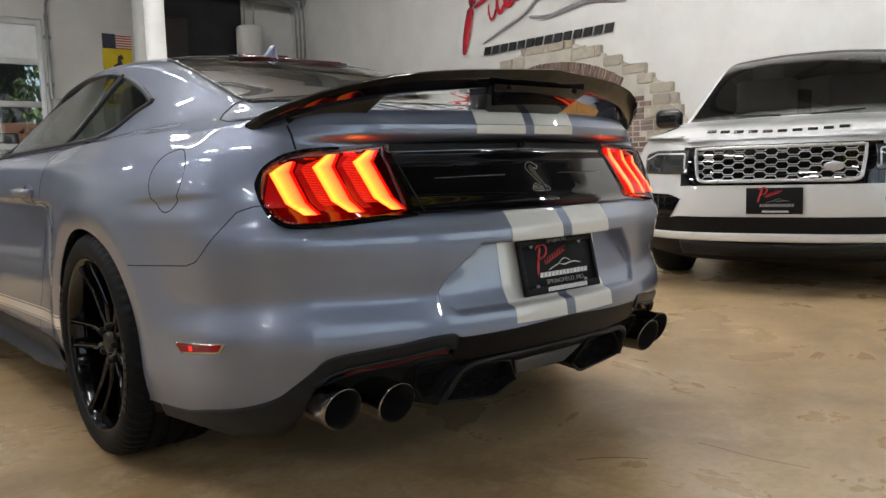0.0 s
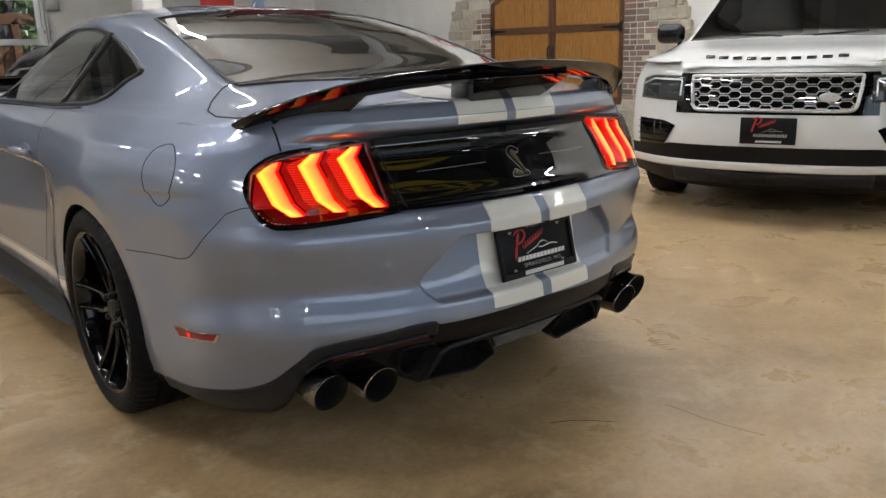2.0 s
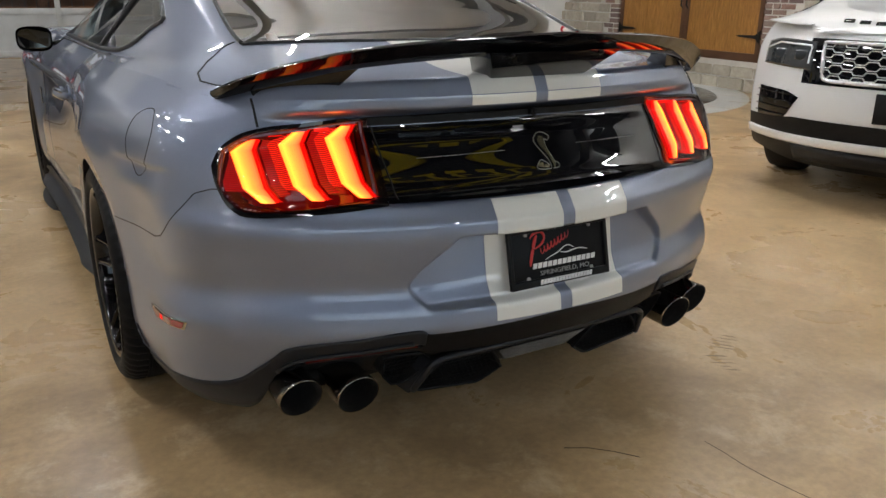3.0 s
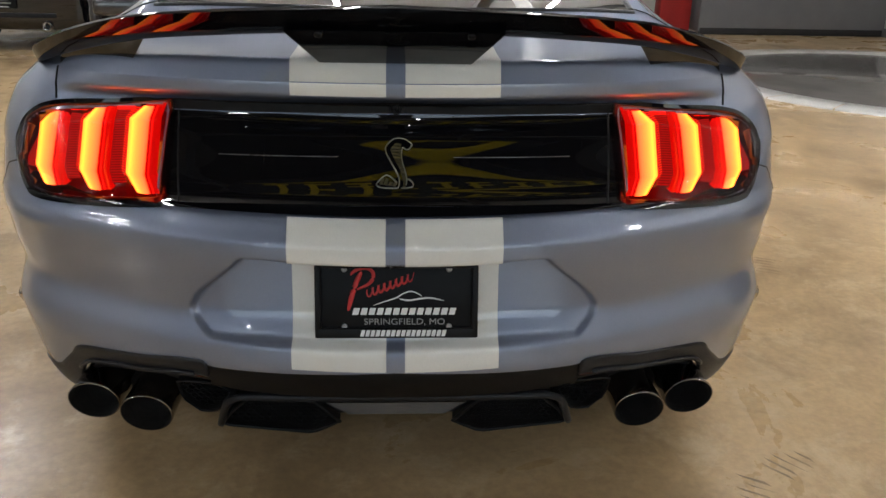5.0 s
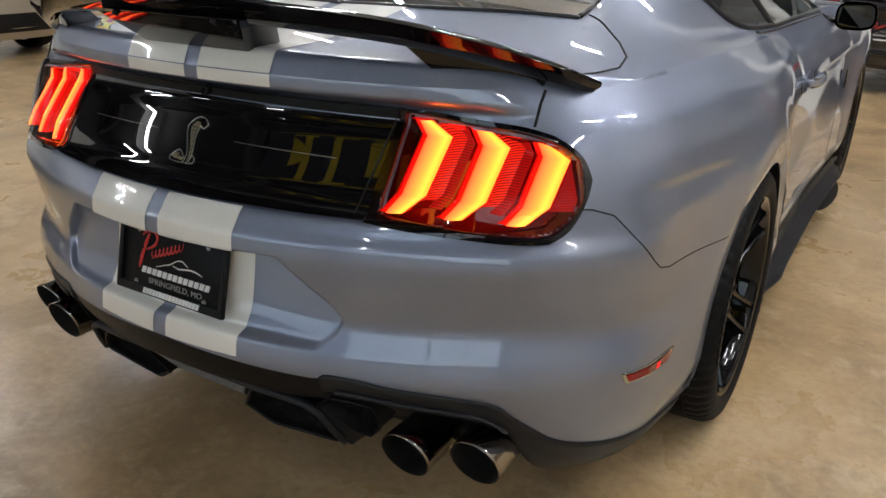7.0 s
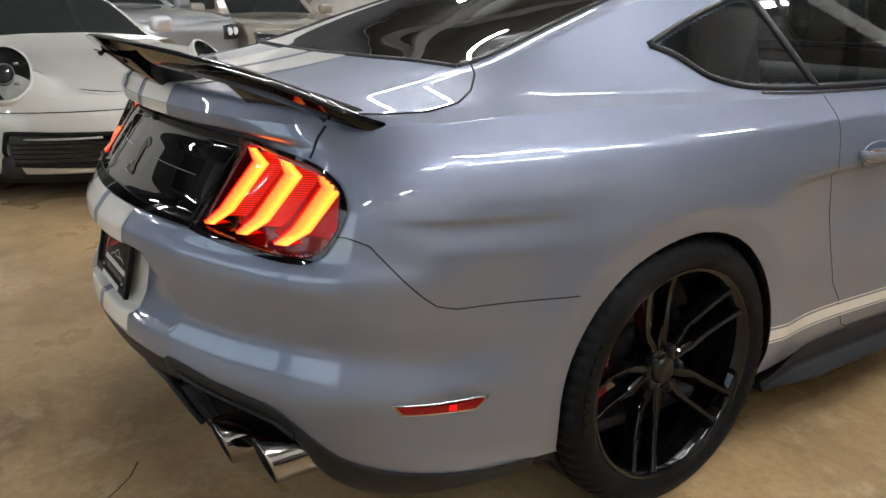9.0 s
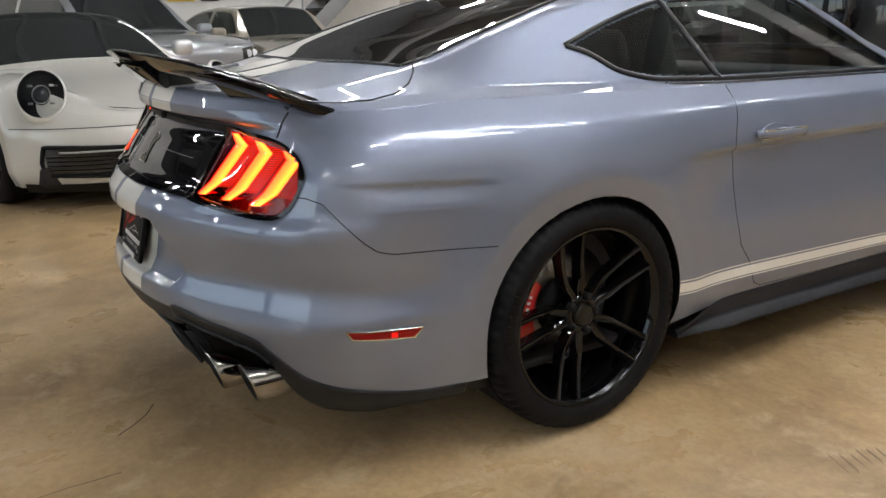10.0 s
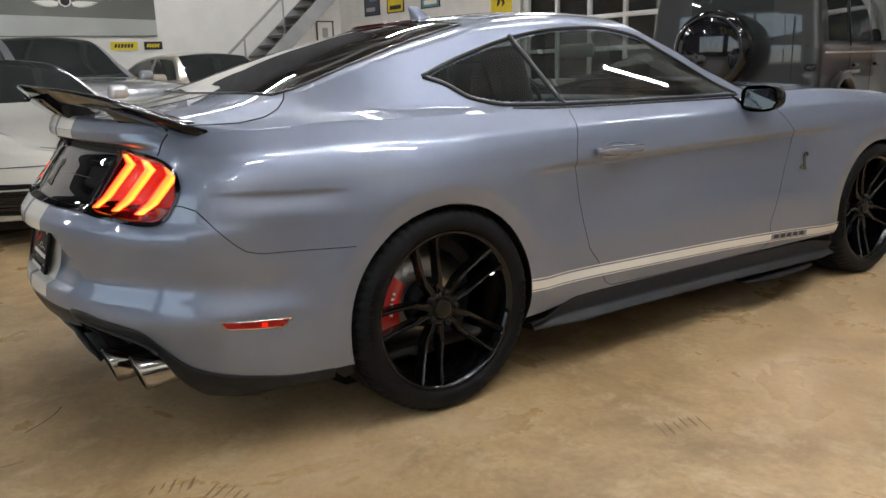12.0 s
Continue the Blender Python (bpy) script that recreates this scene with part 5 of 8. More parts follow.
# floor pan, arches' dark liners
part("floor_pan", boxes(((0, 0.95, 0.205), (1.70, 2.6, 0.03)), ((0, -0.5, 0.27), (1.2, 0.7, 0.04)), ((0, 3.0, 0.25), (1.2, 0.9, 0.04)), bevel=0.01), SOOT, car)
for sgn in (-1, 1):
    for yw in (0.0, WHEELBASE):
        bm = bmesh.new()
        rows = []
        for a in np.linspace(radians(-25), radians(205), 40):
            c, s_ = math.cos(a), math.sin(a)
            r = 0.362 if yw == 0 else 0.360
            xo = float(x_side(np.array(yw + r * c), np.array(max(0.347 + r * s_, 0.2)))) - 0.004
            rows.append([(sgn * xo, yw + r * c, 0.347 + r * s_), (sgn * (xo - 0.02), yw + (r + 0.004) * c, 0.347 + (r + 0.004) * s_), (sgn * (xo - 0.03), yw + (r + 0.03) * c, 0.347 + (r + 0.03) * s_), (sgn * 0.52, yw + (r + 0.03) * c, 0.347 + (r + 0.03) * s_)])
        part("arch_liner", grid(np.array(rows), bm=bm), SOOT, car)
        part("arch_wall", lathe([(sgn * 0.52, 0.0), (sgn * 0.52, 0.39)], "x", 40, at=(0, yw, 0.347)), SOOT, car)

# --- door handles, mirrors
for left in (False, True):
    turn = flipped if left else (lambda q: q)
    yy = np.linspace(0, 1, 24)
    line = [(float(x_side(np.array(0.69 + 0.25 * f), np.array(0.815))) + 0.010 + 0.024 * math.sin(math.pi * f) ** 0.5, 0.690 + 0.25 * f, 0.812 - 0.004 * f) for f in yy]
    handle = part("door_handle", turn(tube(line, [0.006 + 0.013 * math.sin(math.pi * min(max(f, 0.06), 0.94)) ** 0.5 for f in yy], 12)), PAINT, car)
    part("bright_edge", turn(tube([(x + 0.009, y, z + 0.012) for x, y, z in line[1:-1]], 0.0042, 8)), CHROME, handle)
    part("bright_edge", turn(tube([(x + 0.004, y, z - 0.015) for x, y, z in line[1:-1]], 0.0036, 8)), CHROME, handle)
    cup = [(s_of_y(0.805 + 0.088 * math.cos(a)), 0.800 + 0.036 * math.sin(a)) for a in np.linspace(0, 2 * math.pi, 40)]
    part("handle_cup", turn(tube(S(np.array(cup)[:, 0], np.array(cup)[:, 1], 0.001), 0.003, 6, True)), PAINT, handle)
    bm = bmesh.new()
    rings_ = []
    for f in np.linspace(0, 1, 14):
        # shell of the mirror, from its glass forward
        g = math.sin(math.acos(max(min(f * 0.985, 1), 0))) if f else 1
        rings_.append([bm.verts.new((0.950 + 0.006 * f + 0.074 * g * (abs(math.cos(a)) ** 0.6) * np.sign(math.cos(a)), 1.640 + 0.13 * f + 0.02 * math.cos(a), 0.957 + 0.056 * g * (abs(math.sin(a)) ** 0.6) * np.sign(math.sin(a)))) for a in np.linspace(0, 2 * math.pi, 28, endpoint=False)])
    for a, b in zip(rings_[:-1], rings_[1:]):
        for k in range(28):
            bm.faces.new((a[k], a[(k + 1) % 28], b[(k + 1) % 28], b[k]))
    bm.faces.new(rings_[-1])
    mir = part("door_mirror", turn(bm), BLACK_GLOSS, car, "gloss black door mirror")
    bm = bmesh.new()
    bm.faces.new([bm.verts.new((0.950 + 0.066 * (abs(math.cos(a)) ** 0.6) * np.sign(math.cos(a)), 1.644 + 0.02 * math.cos(a), 0.957 + 0.046 * (abs(math.sin(a)) ** 0.6) * np.sign(math.sin(a)))) for a in np.linspace(0, 2 * math.pi, 40, endpoint=False)])
    part("mirror_glass", turn(bm), plain("mirror", (0.07, 0.075, 0.078), 0.02, 1.0, 10, 0.01, 0), mir, smooth=False)
    part("mirror_arm", turn(tube([(0.80, 1.66, 0.955), (0.86, 1.67, 0.935), (0.91, 1.68, 0.925)], [0.022, 0.018, 0.016], 10, flat=0.6)), BLACK_GLOSS, mir)

# --- cabin
cab = part("cabin_tub", boxes(((0, 0.95, 0.50), (1.50, 2.1, 0.05)), ((0, -0.08, 0.70), (1.35, 0.05, 0.40)), ((0, 1.98, 0.70), (1.5, 0.05, 0.42)), ((0.76, 0.95, 0.68), (0.05, 2.0, 0.50)), ((-0.76, 0.95, 0.68), (0.05, 2.0, 0.50)), bevel=0.01), INTERIOR, car)
part("parcel_shelf", boxes(((0, -0.16, 0.995), (1.15, 0.50, 0.03)), bevel=0.01), INTERIOR, car)
part("dashboard", boxes(((0, 1.78, 0.88), (1.46, 0.40, 0.14)), bevel=0.04), INTERIOR, car)
bm = bmesh.new()
lathe([(0.004 * math.sin(a), 0.175 + 0.014 * math.cos(a)) for a in np.linspace(0, 2 * math.pi, 9)[:-1]], "y", 40, bm, closed=True)
box(bm, (0, 0.01, 0), (0.30, 0.02, 0.05), 0.008)
wheel = part("steering_wheel", bm, INTERIOR, car)
wheel.matrix_basis = Matrix.Translation((-0.37, 1.42, 0.86)) @ Matrix.Rotation(radians(-20), 4, "X")
for x in (-0.37, 0.37):
    for y, back in ((0.92, 1.0), (0.18, 0.72)):
        bm = bmesh.new()
        box(bm, (x, y, 0.60), (0.50, 0.50, 0.16), 0.05, seg=3)
        box(bm, (x, y - 0.26, 0.60 + 0.30 * back), (0.48, 0.13, 0.62 * back), 0.05, Matrix.Rotation(radians(18), 3, "X"), 3)
        if back == 1.0:
            box(bm, (x, y - 0.36, 1.06), (0.26, 0.10, 0.18), 0.04, Matrix.Rotation(radians(15), 3, "X"), 3)
        part("seat", bm, INTERIOR, car, "dark bucket seat")
bm = boxes(((0, 1.50, 1.19), (0.24, 0.02, 0.07)), bevel=0.008)
part("inside_mirror", bm, plain("mirror_back", (0.5, 0.52, 0.5), 0.1, 0.6), car)


# --- wheels
def build_wheel(name):
    """A black ten-spoke wheel on a wide low tyre; its axle is x, its outer face towards +x."""
    w = new(name)
    R, hw = TYRE_R, 0.152
    prof = [(-hw + 0.02, 0.255), (-hw, 0.275), (-hw - 0.004, 0.300), (-hw + 0.008, 0.330), (-hw + 0.03, 0.343)]
    for x0 in (-0.085, -0.03, 0.03, 0.085):
        prof += [(x0 - 0.006, R), (x0 - 0.0045, R - 0.007), (x0 + 0.0045, R - 0.007), (x0 + 0.006, R)]
    prof += [(hw - 0.03, 0.344), (hw - 0.010, 0.333), (hw, 0.318), (hw + 0.005, 0.300), (hw + 0.004, 0.285), (hw - 0.001, 0.274), (hw - 0.010, 0.267), (hw - 0.02, 0.255)]
    bm = lathe(prof, "x", 256)
    for v in bm.verts:
        r = math.hypot(v.co.y, v.co.z)
        k = round((math.atan2(v.co.z, v.co.y) % (2 * math.pi)) / (2 * math.pi) * 256) % 4
        if r > 0.326 and abs(v.co.x) > 0.09 and k == 0:
            v.co.y *= 1 - 0.0055 / r
            v.co.z *= 1 - 0.0055 / r
    tyre = part("tyre", bm, RUBBER, w, "wide low-profile tyre")
    crease(tyre, 50)
    # cross grooves at the shoulders
    # plain raised marks where the side wall is lettered
    ink = plain("rubber_mark", (0.004, 0.004, 0.004), 0.4, 0, 200, 0.2, 0.1, Specular_IOR_Level=0.15)
    for base in (62, 242):
        for k in range(8):
            a = radians(base + 5.2 * k)
            m = Matrix.Rotation(a, 3, "X")
            part("wall_mark", box(bmesh.new(), m @ Vector((hw + 0.0042, 0, 0.303)), (0.003, 0.017, 0.021), 0, m), ink, tyre, smooth=False)
    rim = part("rim", lathe([(hw - 0.012, 0.270), (hw - 0.006, 0.271), (hw - 0.004, 0.266), (hw - 0.010, 0.258), (hw - 0.022, 0.250), (hw - 0.05, 0.243), (0.0, 0.236), (-0.13, 0.238), (-0.14, 0.26)], "x", 80), WHEEL_BLACK, w, "gloss black alloy rim")
    face = 0.105
    part("hub", lathe([(face - 0.05, 0.066), (face - 0.010, 0.060), (face - 0.004, 0.050), (face - 0.002, 0.038), (face - 0.006, 0.034)], "x", 40), WHEEL_BLACK, rim)
    part("centre_cap", lathe([(face - 0.01, 0.033), (face + 0.003, 0.032), (face + 0.006, 0.026), (face + 0.0065, 0.0005)], "x", 32), plain("cap_bronze", (0.014, 0.013, 0.009), 0.35, 0.4), rim)
    for k in range(5):
        a = radians(180 + 72 * k + 36)
        part("wheel_nut", lathe([(face - 0.012, 0.013), (face + 0.004, 0.012), (face + 0.010, 0.008), (face + 0.011, 0.0005)], "x", 10, at=(0, 0.054 * math.cos(a), 0.054 * math.sin(a))), BLACK_PLASTIC, rim)
    for k in range(5):
        for sd in (-1, 1):
            mid = radians(180 + 72 * k)
            P = []
            for r, off, x, wd, dp in ((0.045, 16, face - 0.006, 0.030, 0.030), (0.078, 13.5, face - 0.004, 0.026, 0.034), (0.108, 15.2, face - 0.002, 0.024, 0.034), (0.125, 14.6, face - 0.001, 0.022, 0.034), (0.16, 12.2, face + 0.006, 0.019, 0.034), (0.205, 10.4, face + 0.018, 0.018, 0.036), (0.238, 9.4, face + 0.030, 0.019, 0.040), (0.256, 9.2, face + 0.037, 0.022, 0.044)):
                a = mid + sd * radians(off)
                c, s_ = math.cos(a), math.sin(a)
                t = (-s_, c)
                ring = []
                for u, d in ((-0.5, -1), (-0.5, -0.16), (-0.36, 0), (-0.12, -0.10), (0.12, -0.10), (0.36, 0), (0.5, -0.16), (0.5, -1), (-0.5, -1)):
                    ring.append((x + d * dp, r * c + u * wd * t[0], r * s_ + u * wd * t[1]))
                P.append(ring)
            sp = part("spoke", grid(np.array(P)), WHEEL_BLACK, rim)
            crease(sp, 30)
    part("brake_disc", lathe([(-0.006, 0.085), (-0.004, 0.19), (-0.030, 0.19), (-0.032, 0.085)], "x", 60), STEEL, w, "steel brake disc")
    part("disc_bell", lathe([(0.03, 0.02), (0.03, 0.075), (-0.004, 0.088)], "x", 40), BLACK_PLASTIC, w)
    return w


def caliper(at, lead):
    """Red caliper over the disc; lead: the angle about the axle."""
    bm = bmesh.new()
    P = []
    for a in np.linspace(radians(lead - 32), radians(lead + 32), 18):
        c, s_ = math.cos(a), math.sin(a)
        k = 1 - 0.10 * abs(math.sin((a - radians(lead)) * 2.6))
        P.append([(at[0] + x, at[1] + r * c, at[2] + r * s_) for x, r in ((-0.02, 0.135), (0.052 * k, 0.135), (0.060 * k, 0.150), (0.060 * k, 0.190), (0.050 * k, 0.212), (-0.06, 0.214), (-0.06, 0.135), (-0.02, 0.135))])
    grid(np.array(P), bm=bm)
    bmesh.ops.holes_fill(bm, edges=bm.edges[:], sides=10)
    bmesh.ops.recalc_face_normals(bm, faces=bm.faces)
    return bm


proto = build_wheel("rear_wheel")
XR, XF = 0.800, 0.795
proto.parent = car
proto.matrix_basis = Matrix.Translation((XR, 0, TYRE_R))
for nm, m in (("rear_wheel", Matrix.Translation((-XR, 0, TYRE_R)) @ Matrix.Rotation(math.pi, 4, "Z")), ("front_wheel", Matrix.Translation((XF, WHEELBASE, TYRE_R)) @ Matrix.Rotation(radians(14), 4, "X")), ("front_wheel", Matrix.Translation((-XF, WHEELBASE, TYRE_R)) @ Matrix.Rotation(math.pi, 4, "Z"))):
    c = copy_thing(proto, m)
    c.name = nm
for sgn in (1, -1):
    for yw, lead in ((0.0, 172), (WHEELBASE, 172)):
        bm = caliper((0, 0, 0), lead)
        for v in bm.verts:
            v.co = Vector((sgn * (0.795 + v.co.x), yw + v.co.y, TYRE_R + v.co.z))
        bmesh.ops.recalc_face_normals(bm, faces=bm.faces)
        cal = crease(part("brake_caliper", bm, CALIPER, car, "red brake caliper"), 40)
        bm = bmesh.new()
        for k in range(5):
            a = radians(lead - 16 + 6 * k)
            m = Matrix.Rotation(a - math.pi / 2, 3, "X")
            box(bm, Vector((0.857, yw + 0.172 * math.cos(a), TYRE_R + 0.172 * math.sin(a))), (0.003, 0.008, 0.010), 0, m)
        for v in bm.verts:
            v.co.x *= sgn
        bmesh.ops.recalc_face_normals(bm, faces=bm.faces)
        part("caliper_mark", bm, WHITE_INK, cal, smooth=False)


# ---------------------------------------------------------------- the other vehicles
def skin_of(W, bow, power, front, side, back=4.6):
    """A vehicle's outer skin: s runs from the middle of the nose (y = 0) to the side and back along it."""
    def skin(s, z, off=0.0):
        s, z = np.broadcast_arrays(np.asarray(s, float), np.asarray(z, float))
        if off:
            e = 2e-3
            n = np.cross(skin(s + e, z) - skin(s - e, z), skin(s, z + e) - skin(s, z - e))
            n /= np.linalg.norm(n, axis=-1, keepdims=True)
            return skin(s, z) - off * n
        w = W + side(z)
        t = np.clip(s / W, 0, 1)
        k = 0.80
        x = np.where(t < 1, w * (1 - np.clip(1 - t, 0, 1) ** 1.0), w)
        y = -bow * np.clip(t, 0, 1) ** power + front(z) * (1 - 0.35 * t)
        y = np.where(s > W, -bow + front(z) * 0.65 - (s - W), y)
        return np.stack([x, y, z + 0 * x], -1)
    return skin


def spread(skin, s0, s1, low, high, off, ns=24, nz=10):
    sv, w = np.linspace(s0, s1, ns), np.linspace(0, 1, nz)
    zl, zh = (np.broadcast_to(f(sv) if callable(f) else f, sv.shape) for f in (low, high))
    return skin(np.repeat(sv[:, None], nz, 1), zl[:, None] + (zh - zl)[:, None] * w, off)


def loft_top(rows, stations, name, parent, material, glass=(), glass_mat=None):
    """Upper body: rows(y) gives shoulder, base, rail and middle points (x, z); glass: (name, keep) by point."""
    U = []
    for y in stations:
        A, B, C, D = [np.array(p, float) for p in rows(y)]
        P = np.array([A, A * 0.3 + B * 0.7, B, B * 0.85 + C * 0.15, B * 0.12 + C * 0.88, C, C * 0.75 + D * 0.25 + np.array((0, 0.25 * (D[1] - C[1]))), (C[0] * 0.3, D[1]), D])
        Q = chaikin(P, 3)
        L = np.r_[0, np.cumsum(np.linalg.norm(np.diff(Q, axis=0), axis=1))]
        q = np.linspace(0, 1, 90) * L[-1]
        U.append(np.stack([np.interp(q, L, Q[:, 0]), np.full(90, y), np.interp(q, L, Q[:, 1])], 1))
    U = np.array(U)
    M = (U[:-1, :-1] + U[1:, 1:]) / 2
    taken = np.zeros(M.shape[:2], bool)
    for gname, test in glass:
        k = test(M[..., 0], M[..., 1], M[..., 2])
        taken |= k
        bm = grid(U, k)
        bmesh.ops.recalc_face_normals(bm, faces=bm.faces)
        if gname == "side_window":
            for left in (False, True):
                b2 = bm.copy()
                part(gname, flipped(b2) if left else b2, glass_mat, parent)
            bm.free()
        else:
            part(gname, mirrored(bm), BLACK_PLASTIC if gname == "black_roof" else glass_mat, parent)
    bm = grid(U, ~taken)
    bmesh.ops.recalc_face_normals(bm, faces=bm.faces)
    return part(name, mirrored(bm), material, parent)


def cut_round(P, keep, wheels):
    for yw, zw, r0 in wheels:
        r = np.hypot(P[..., 1] - yw, P[..., 2] - zw)
        side = P[..., 0] > 0.5
        inside = (r < r0) & side
        c = inside[:-1, :-1].astype(int) + inside[1:, :-1] + inside[:-1, 1:] + inside[1:, 1:]
        keep &= c < 3
        for i, j in zip(*np.nonzero(inside & (r > r0 - 0.09))):
            d = np.array([P[i, j, 1] - yw, P[i, j, 2] - zw]) * (r0 / r[i, j])
            P[i, j, 1], P[i, j, 2] = yw + d[0], zw + d[1]
    return P, keep


def road_wheel(name, parent, R, width, rim_mat, spokes=10, rim_share=0.68):
    w = new(name)
    w.parent = parent
    h = width / 2
    part("tyre", lathe([(-h + 0.01, R * 0.72), (-h, R * 0.82), (-h + 0.03, R * 0.985), (-h * 0.5, R), (h * 0.5, R), (h - 0.03, R * 0.985), (h, R * 0.82), (h - 0.01, R * 0.70)], "x", 56), RUBBER, w)
    rr = R * rim_share + 0.015
    rim = part("rim", lathe([(h - 0.005, rr), (h - 0.02, rr - 0.02), (0.0, rr - 0.035), (-h, rr)], "x", 48), rim_mat, w)
    part("hub", lathe([(h - 0.06, 0.07), (h - 0.02, 0.06), (h - 0.016, 0.001)], "x", 24), rim_mat, rim)
    for k in range(spokes):
        a = 2 * math.pi * k / spokes
        m = Matrix.Rotation(a, 3, "X")
        bm = bmesh.new()
        box(bm, m @ Vector((h - 0.038, 0, (rr + 0.05) / 2)), (0.03, 0.026, rr - 0.06), 0.006, m, 1)
        part("spoke", bm, rim_mat, rim)
    part("brake_disc", lathe([(0.0, 0.02), (0.0, rr * 0.8)], "x", 32), STEEL, w)
    return w


def place_wheels(name, owner, proto_args, spots):
    first = None
    for x, y, R in spots:
        m = Matrix.Translation((x, y, R)) @ (Matrix.Rotation(math.pi, 4, "Z") if x < 0 else Matrix.Identity(4))
        if first is None:
            first = road_wheel(name, owner, *proto_args)
            first.matrix_basis = m
        else:
            copy_thing(first, m)


DARK_GLASS = car_paint("dark_window", (0.026, 0.029, 0.029), 0.0, 0.1, base=0.0)
SMOKE = tinted_glass("smoke_glass", (0.22, 0.24, 0.25))
LAMP_GLASS = car_paint("headlamp_glass", (0.03, 0.033, 0.036), 0.0, 0.06, base=0.1)
SILVER_TRIM = plain("silver_trim", (0.60, 0.60, 0.61), 0.3, 0.55, 60, 0.05, 0)
WHITE_PAINT = car_paint("white_paint", (0.68, 0.68, 0.67), 0.0, 0.3)
SEE_WHITE = plain("lamp_white", (0.8, 0.82, 0.85), 0.15, 0.2, 40, 0.05, 0)


# --- white luxury suv with its nose towards the coupe
def white_suv(at, turn):
    c = thing("suv", at, turn, "white luxury suv with a silver mesh grille and black roof", "suv")
    front = keys((0.15, -0.20), (0.24, -0.10), (0.33, -0.02), (0.42, 0.0), (0.52, 0.02), (0.70, 0.0), (0.93, -0.06), (0.985, -0.10), (1.03, -0.20))
    side = keys((0.15, -0.06), (0.3, -0.02), (0.6, 0.0), (0.85, -0.005), (1.0, -0.05), (1.1, -0.10))
    W = 0.985
    sk = skin_of(W, 0.40, 3.2, front, side)
    sv = np.r_[np.linspace(0, W, 60), np.linspace(W, W + 4.4, 160)[1:]]
    zt = np.where(sv < W, 1.015, 1.02 + 0.03 * np.clip(sv - W, 0, 1))
    Zg = 0.34 + (zt - 0.34)[:, None] * np.linspace(0, 1, 46)
    P, keep = cut_round(sk(np.repeat(sv[:, None], 46, 1), Zg), np.ones((len(sv) - 1, 45), bool), ((-0.98, 0.39, 0.43), (-3.90, 0.39, 0.43)))
    bm = grid(P, keep)
    bmesh.ops.recalc_face_normals(bm, faces=bm.faces)
    part("body", mirrored(bm), WHITE_PAINT, c)
    mid = keys((-4.75, 1.1), (-4.7, 1.5), (-4.3, 1.70), (-3.4, 1.765), (-2.3, 1.755), (-1.95, 1.70), (-1.02, 1.165), (-0.8, 1.135), (-0.4, 1.085), (-0.16, 1.03), (-0.08, 0.985))
    wid = keys((-4.75, 0.60), (-4.4, 0.66), (-3.0, 0.68), (-1.95, 0.64), (-1.05, 0.80), (-0.6, 0.74), (-0.08, 0.60))
    def rows(y):
        q = float(sk(np.array(W + max(-0.40 + 0.65 * 0.15 - y, 0)), np.array(1.02))[0]) if y < -0.35 else float(np.interp(-y, [0.08, 0.15, 0.22, 0.35], [0.30, 0.62, 0.80, 0.925]))
        zs = 1.035 if y < -0.4 else 1.0 + 0.035 * (-y / 0.4)
        cab = y < -1.0
        B = (0.90, 1.09) if cab else (q * 0.93, max(zs, float(mid(y)) - 0.045))
        C = (float(wid(y)), float(mid(y)) - (0.045 if cab else 0.012))
        return (q, zs), B, C, (0, float(mid(y)))
    st = np.r_[np.linspace(-4.75, -2.0, 50), np.linspace(-2.0, -0.9, 150)[1:], np.linspace(-0.9, -0.08, 40)[1:]]
    upper = loft_top(rows, st, "upper_body", c, WHITE_PAINT, (
        ("windscreen", lambda x, y, z: (y > -1.93) & (y < -1.04) & (x < wid(y) - 0.02)),
        ("side_window", lambda x, y, z: (y > -4.3) & (y < -1.25) & (z > 1.12) & (z < mid(y) - 0.09) & (x > wid(y) + 0.01)),
        ("black_roof", lambda x, y, z: (y <= -1.93) & (x < wid(y) + 0.05)),
    ), SMOKE)
    crease(upper, 28)
    part("cabin", boxes(((0, -2.9, 0.9), (1.6, 3.2, 0.5)), ((0, -1.5, 1.13), (1.5, 0.5, 0.08)), ((0, -4.2, 1.35), (1.3, 0.05, 0.5)), bevel=0.03), INTERIOR, c)
    for x in (-0.38, 0.38):
        bm = boxes(((x, -2.35, 1.25), (0.50, 0.16, 0.62)), ((x, -2.42, 1.62), (0.26, 0.10, 0.16)), bevel=0.04)
        part("seat", bm, plain("seat_ivory", (0.42, 0.40, 0.36), 0.6), c)
    # grille: frame and rows of links
    g = part("grille", grid(spread(sk, 0, 0.535, 0.705, 0.935, 0.004, 30, 8)), BLACK_GLOSS, c)
    part("grille_back", mirrored(grid(spread(sk, 0, 0.60, 0.69, 0.945, 0.003, 30, 8))), BLACK_GLOSS, g)
    fr = [(0, 0.715), (0.44, 0.715), (0.475, 0.73), (0.505, 0.925), (0.0, 0.925)]
    for sg in (-1, 1):
        q = dense(fr, 0.02)
        L = sk(q[:, 0], q[:, 1], 0.014)
        L[:, 0] *= sg
        part("grille_frame", tube(L, 0.011, 8), SILVER_TRIM, g)
    nrow, pitch = 6, 0.128
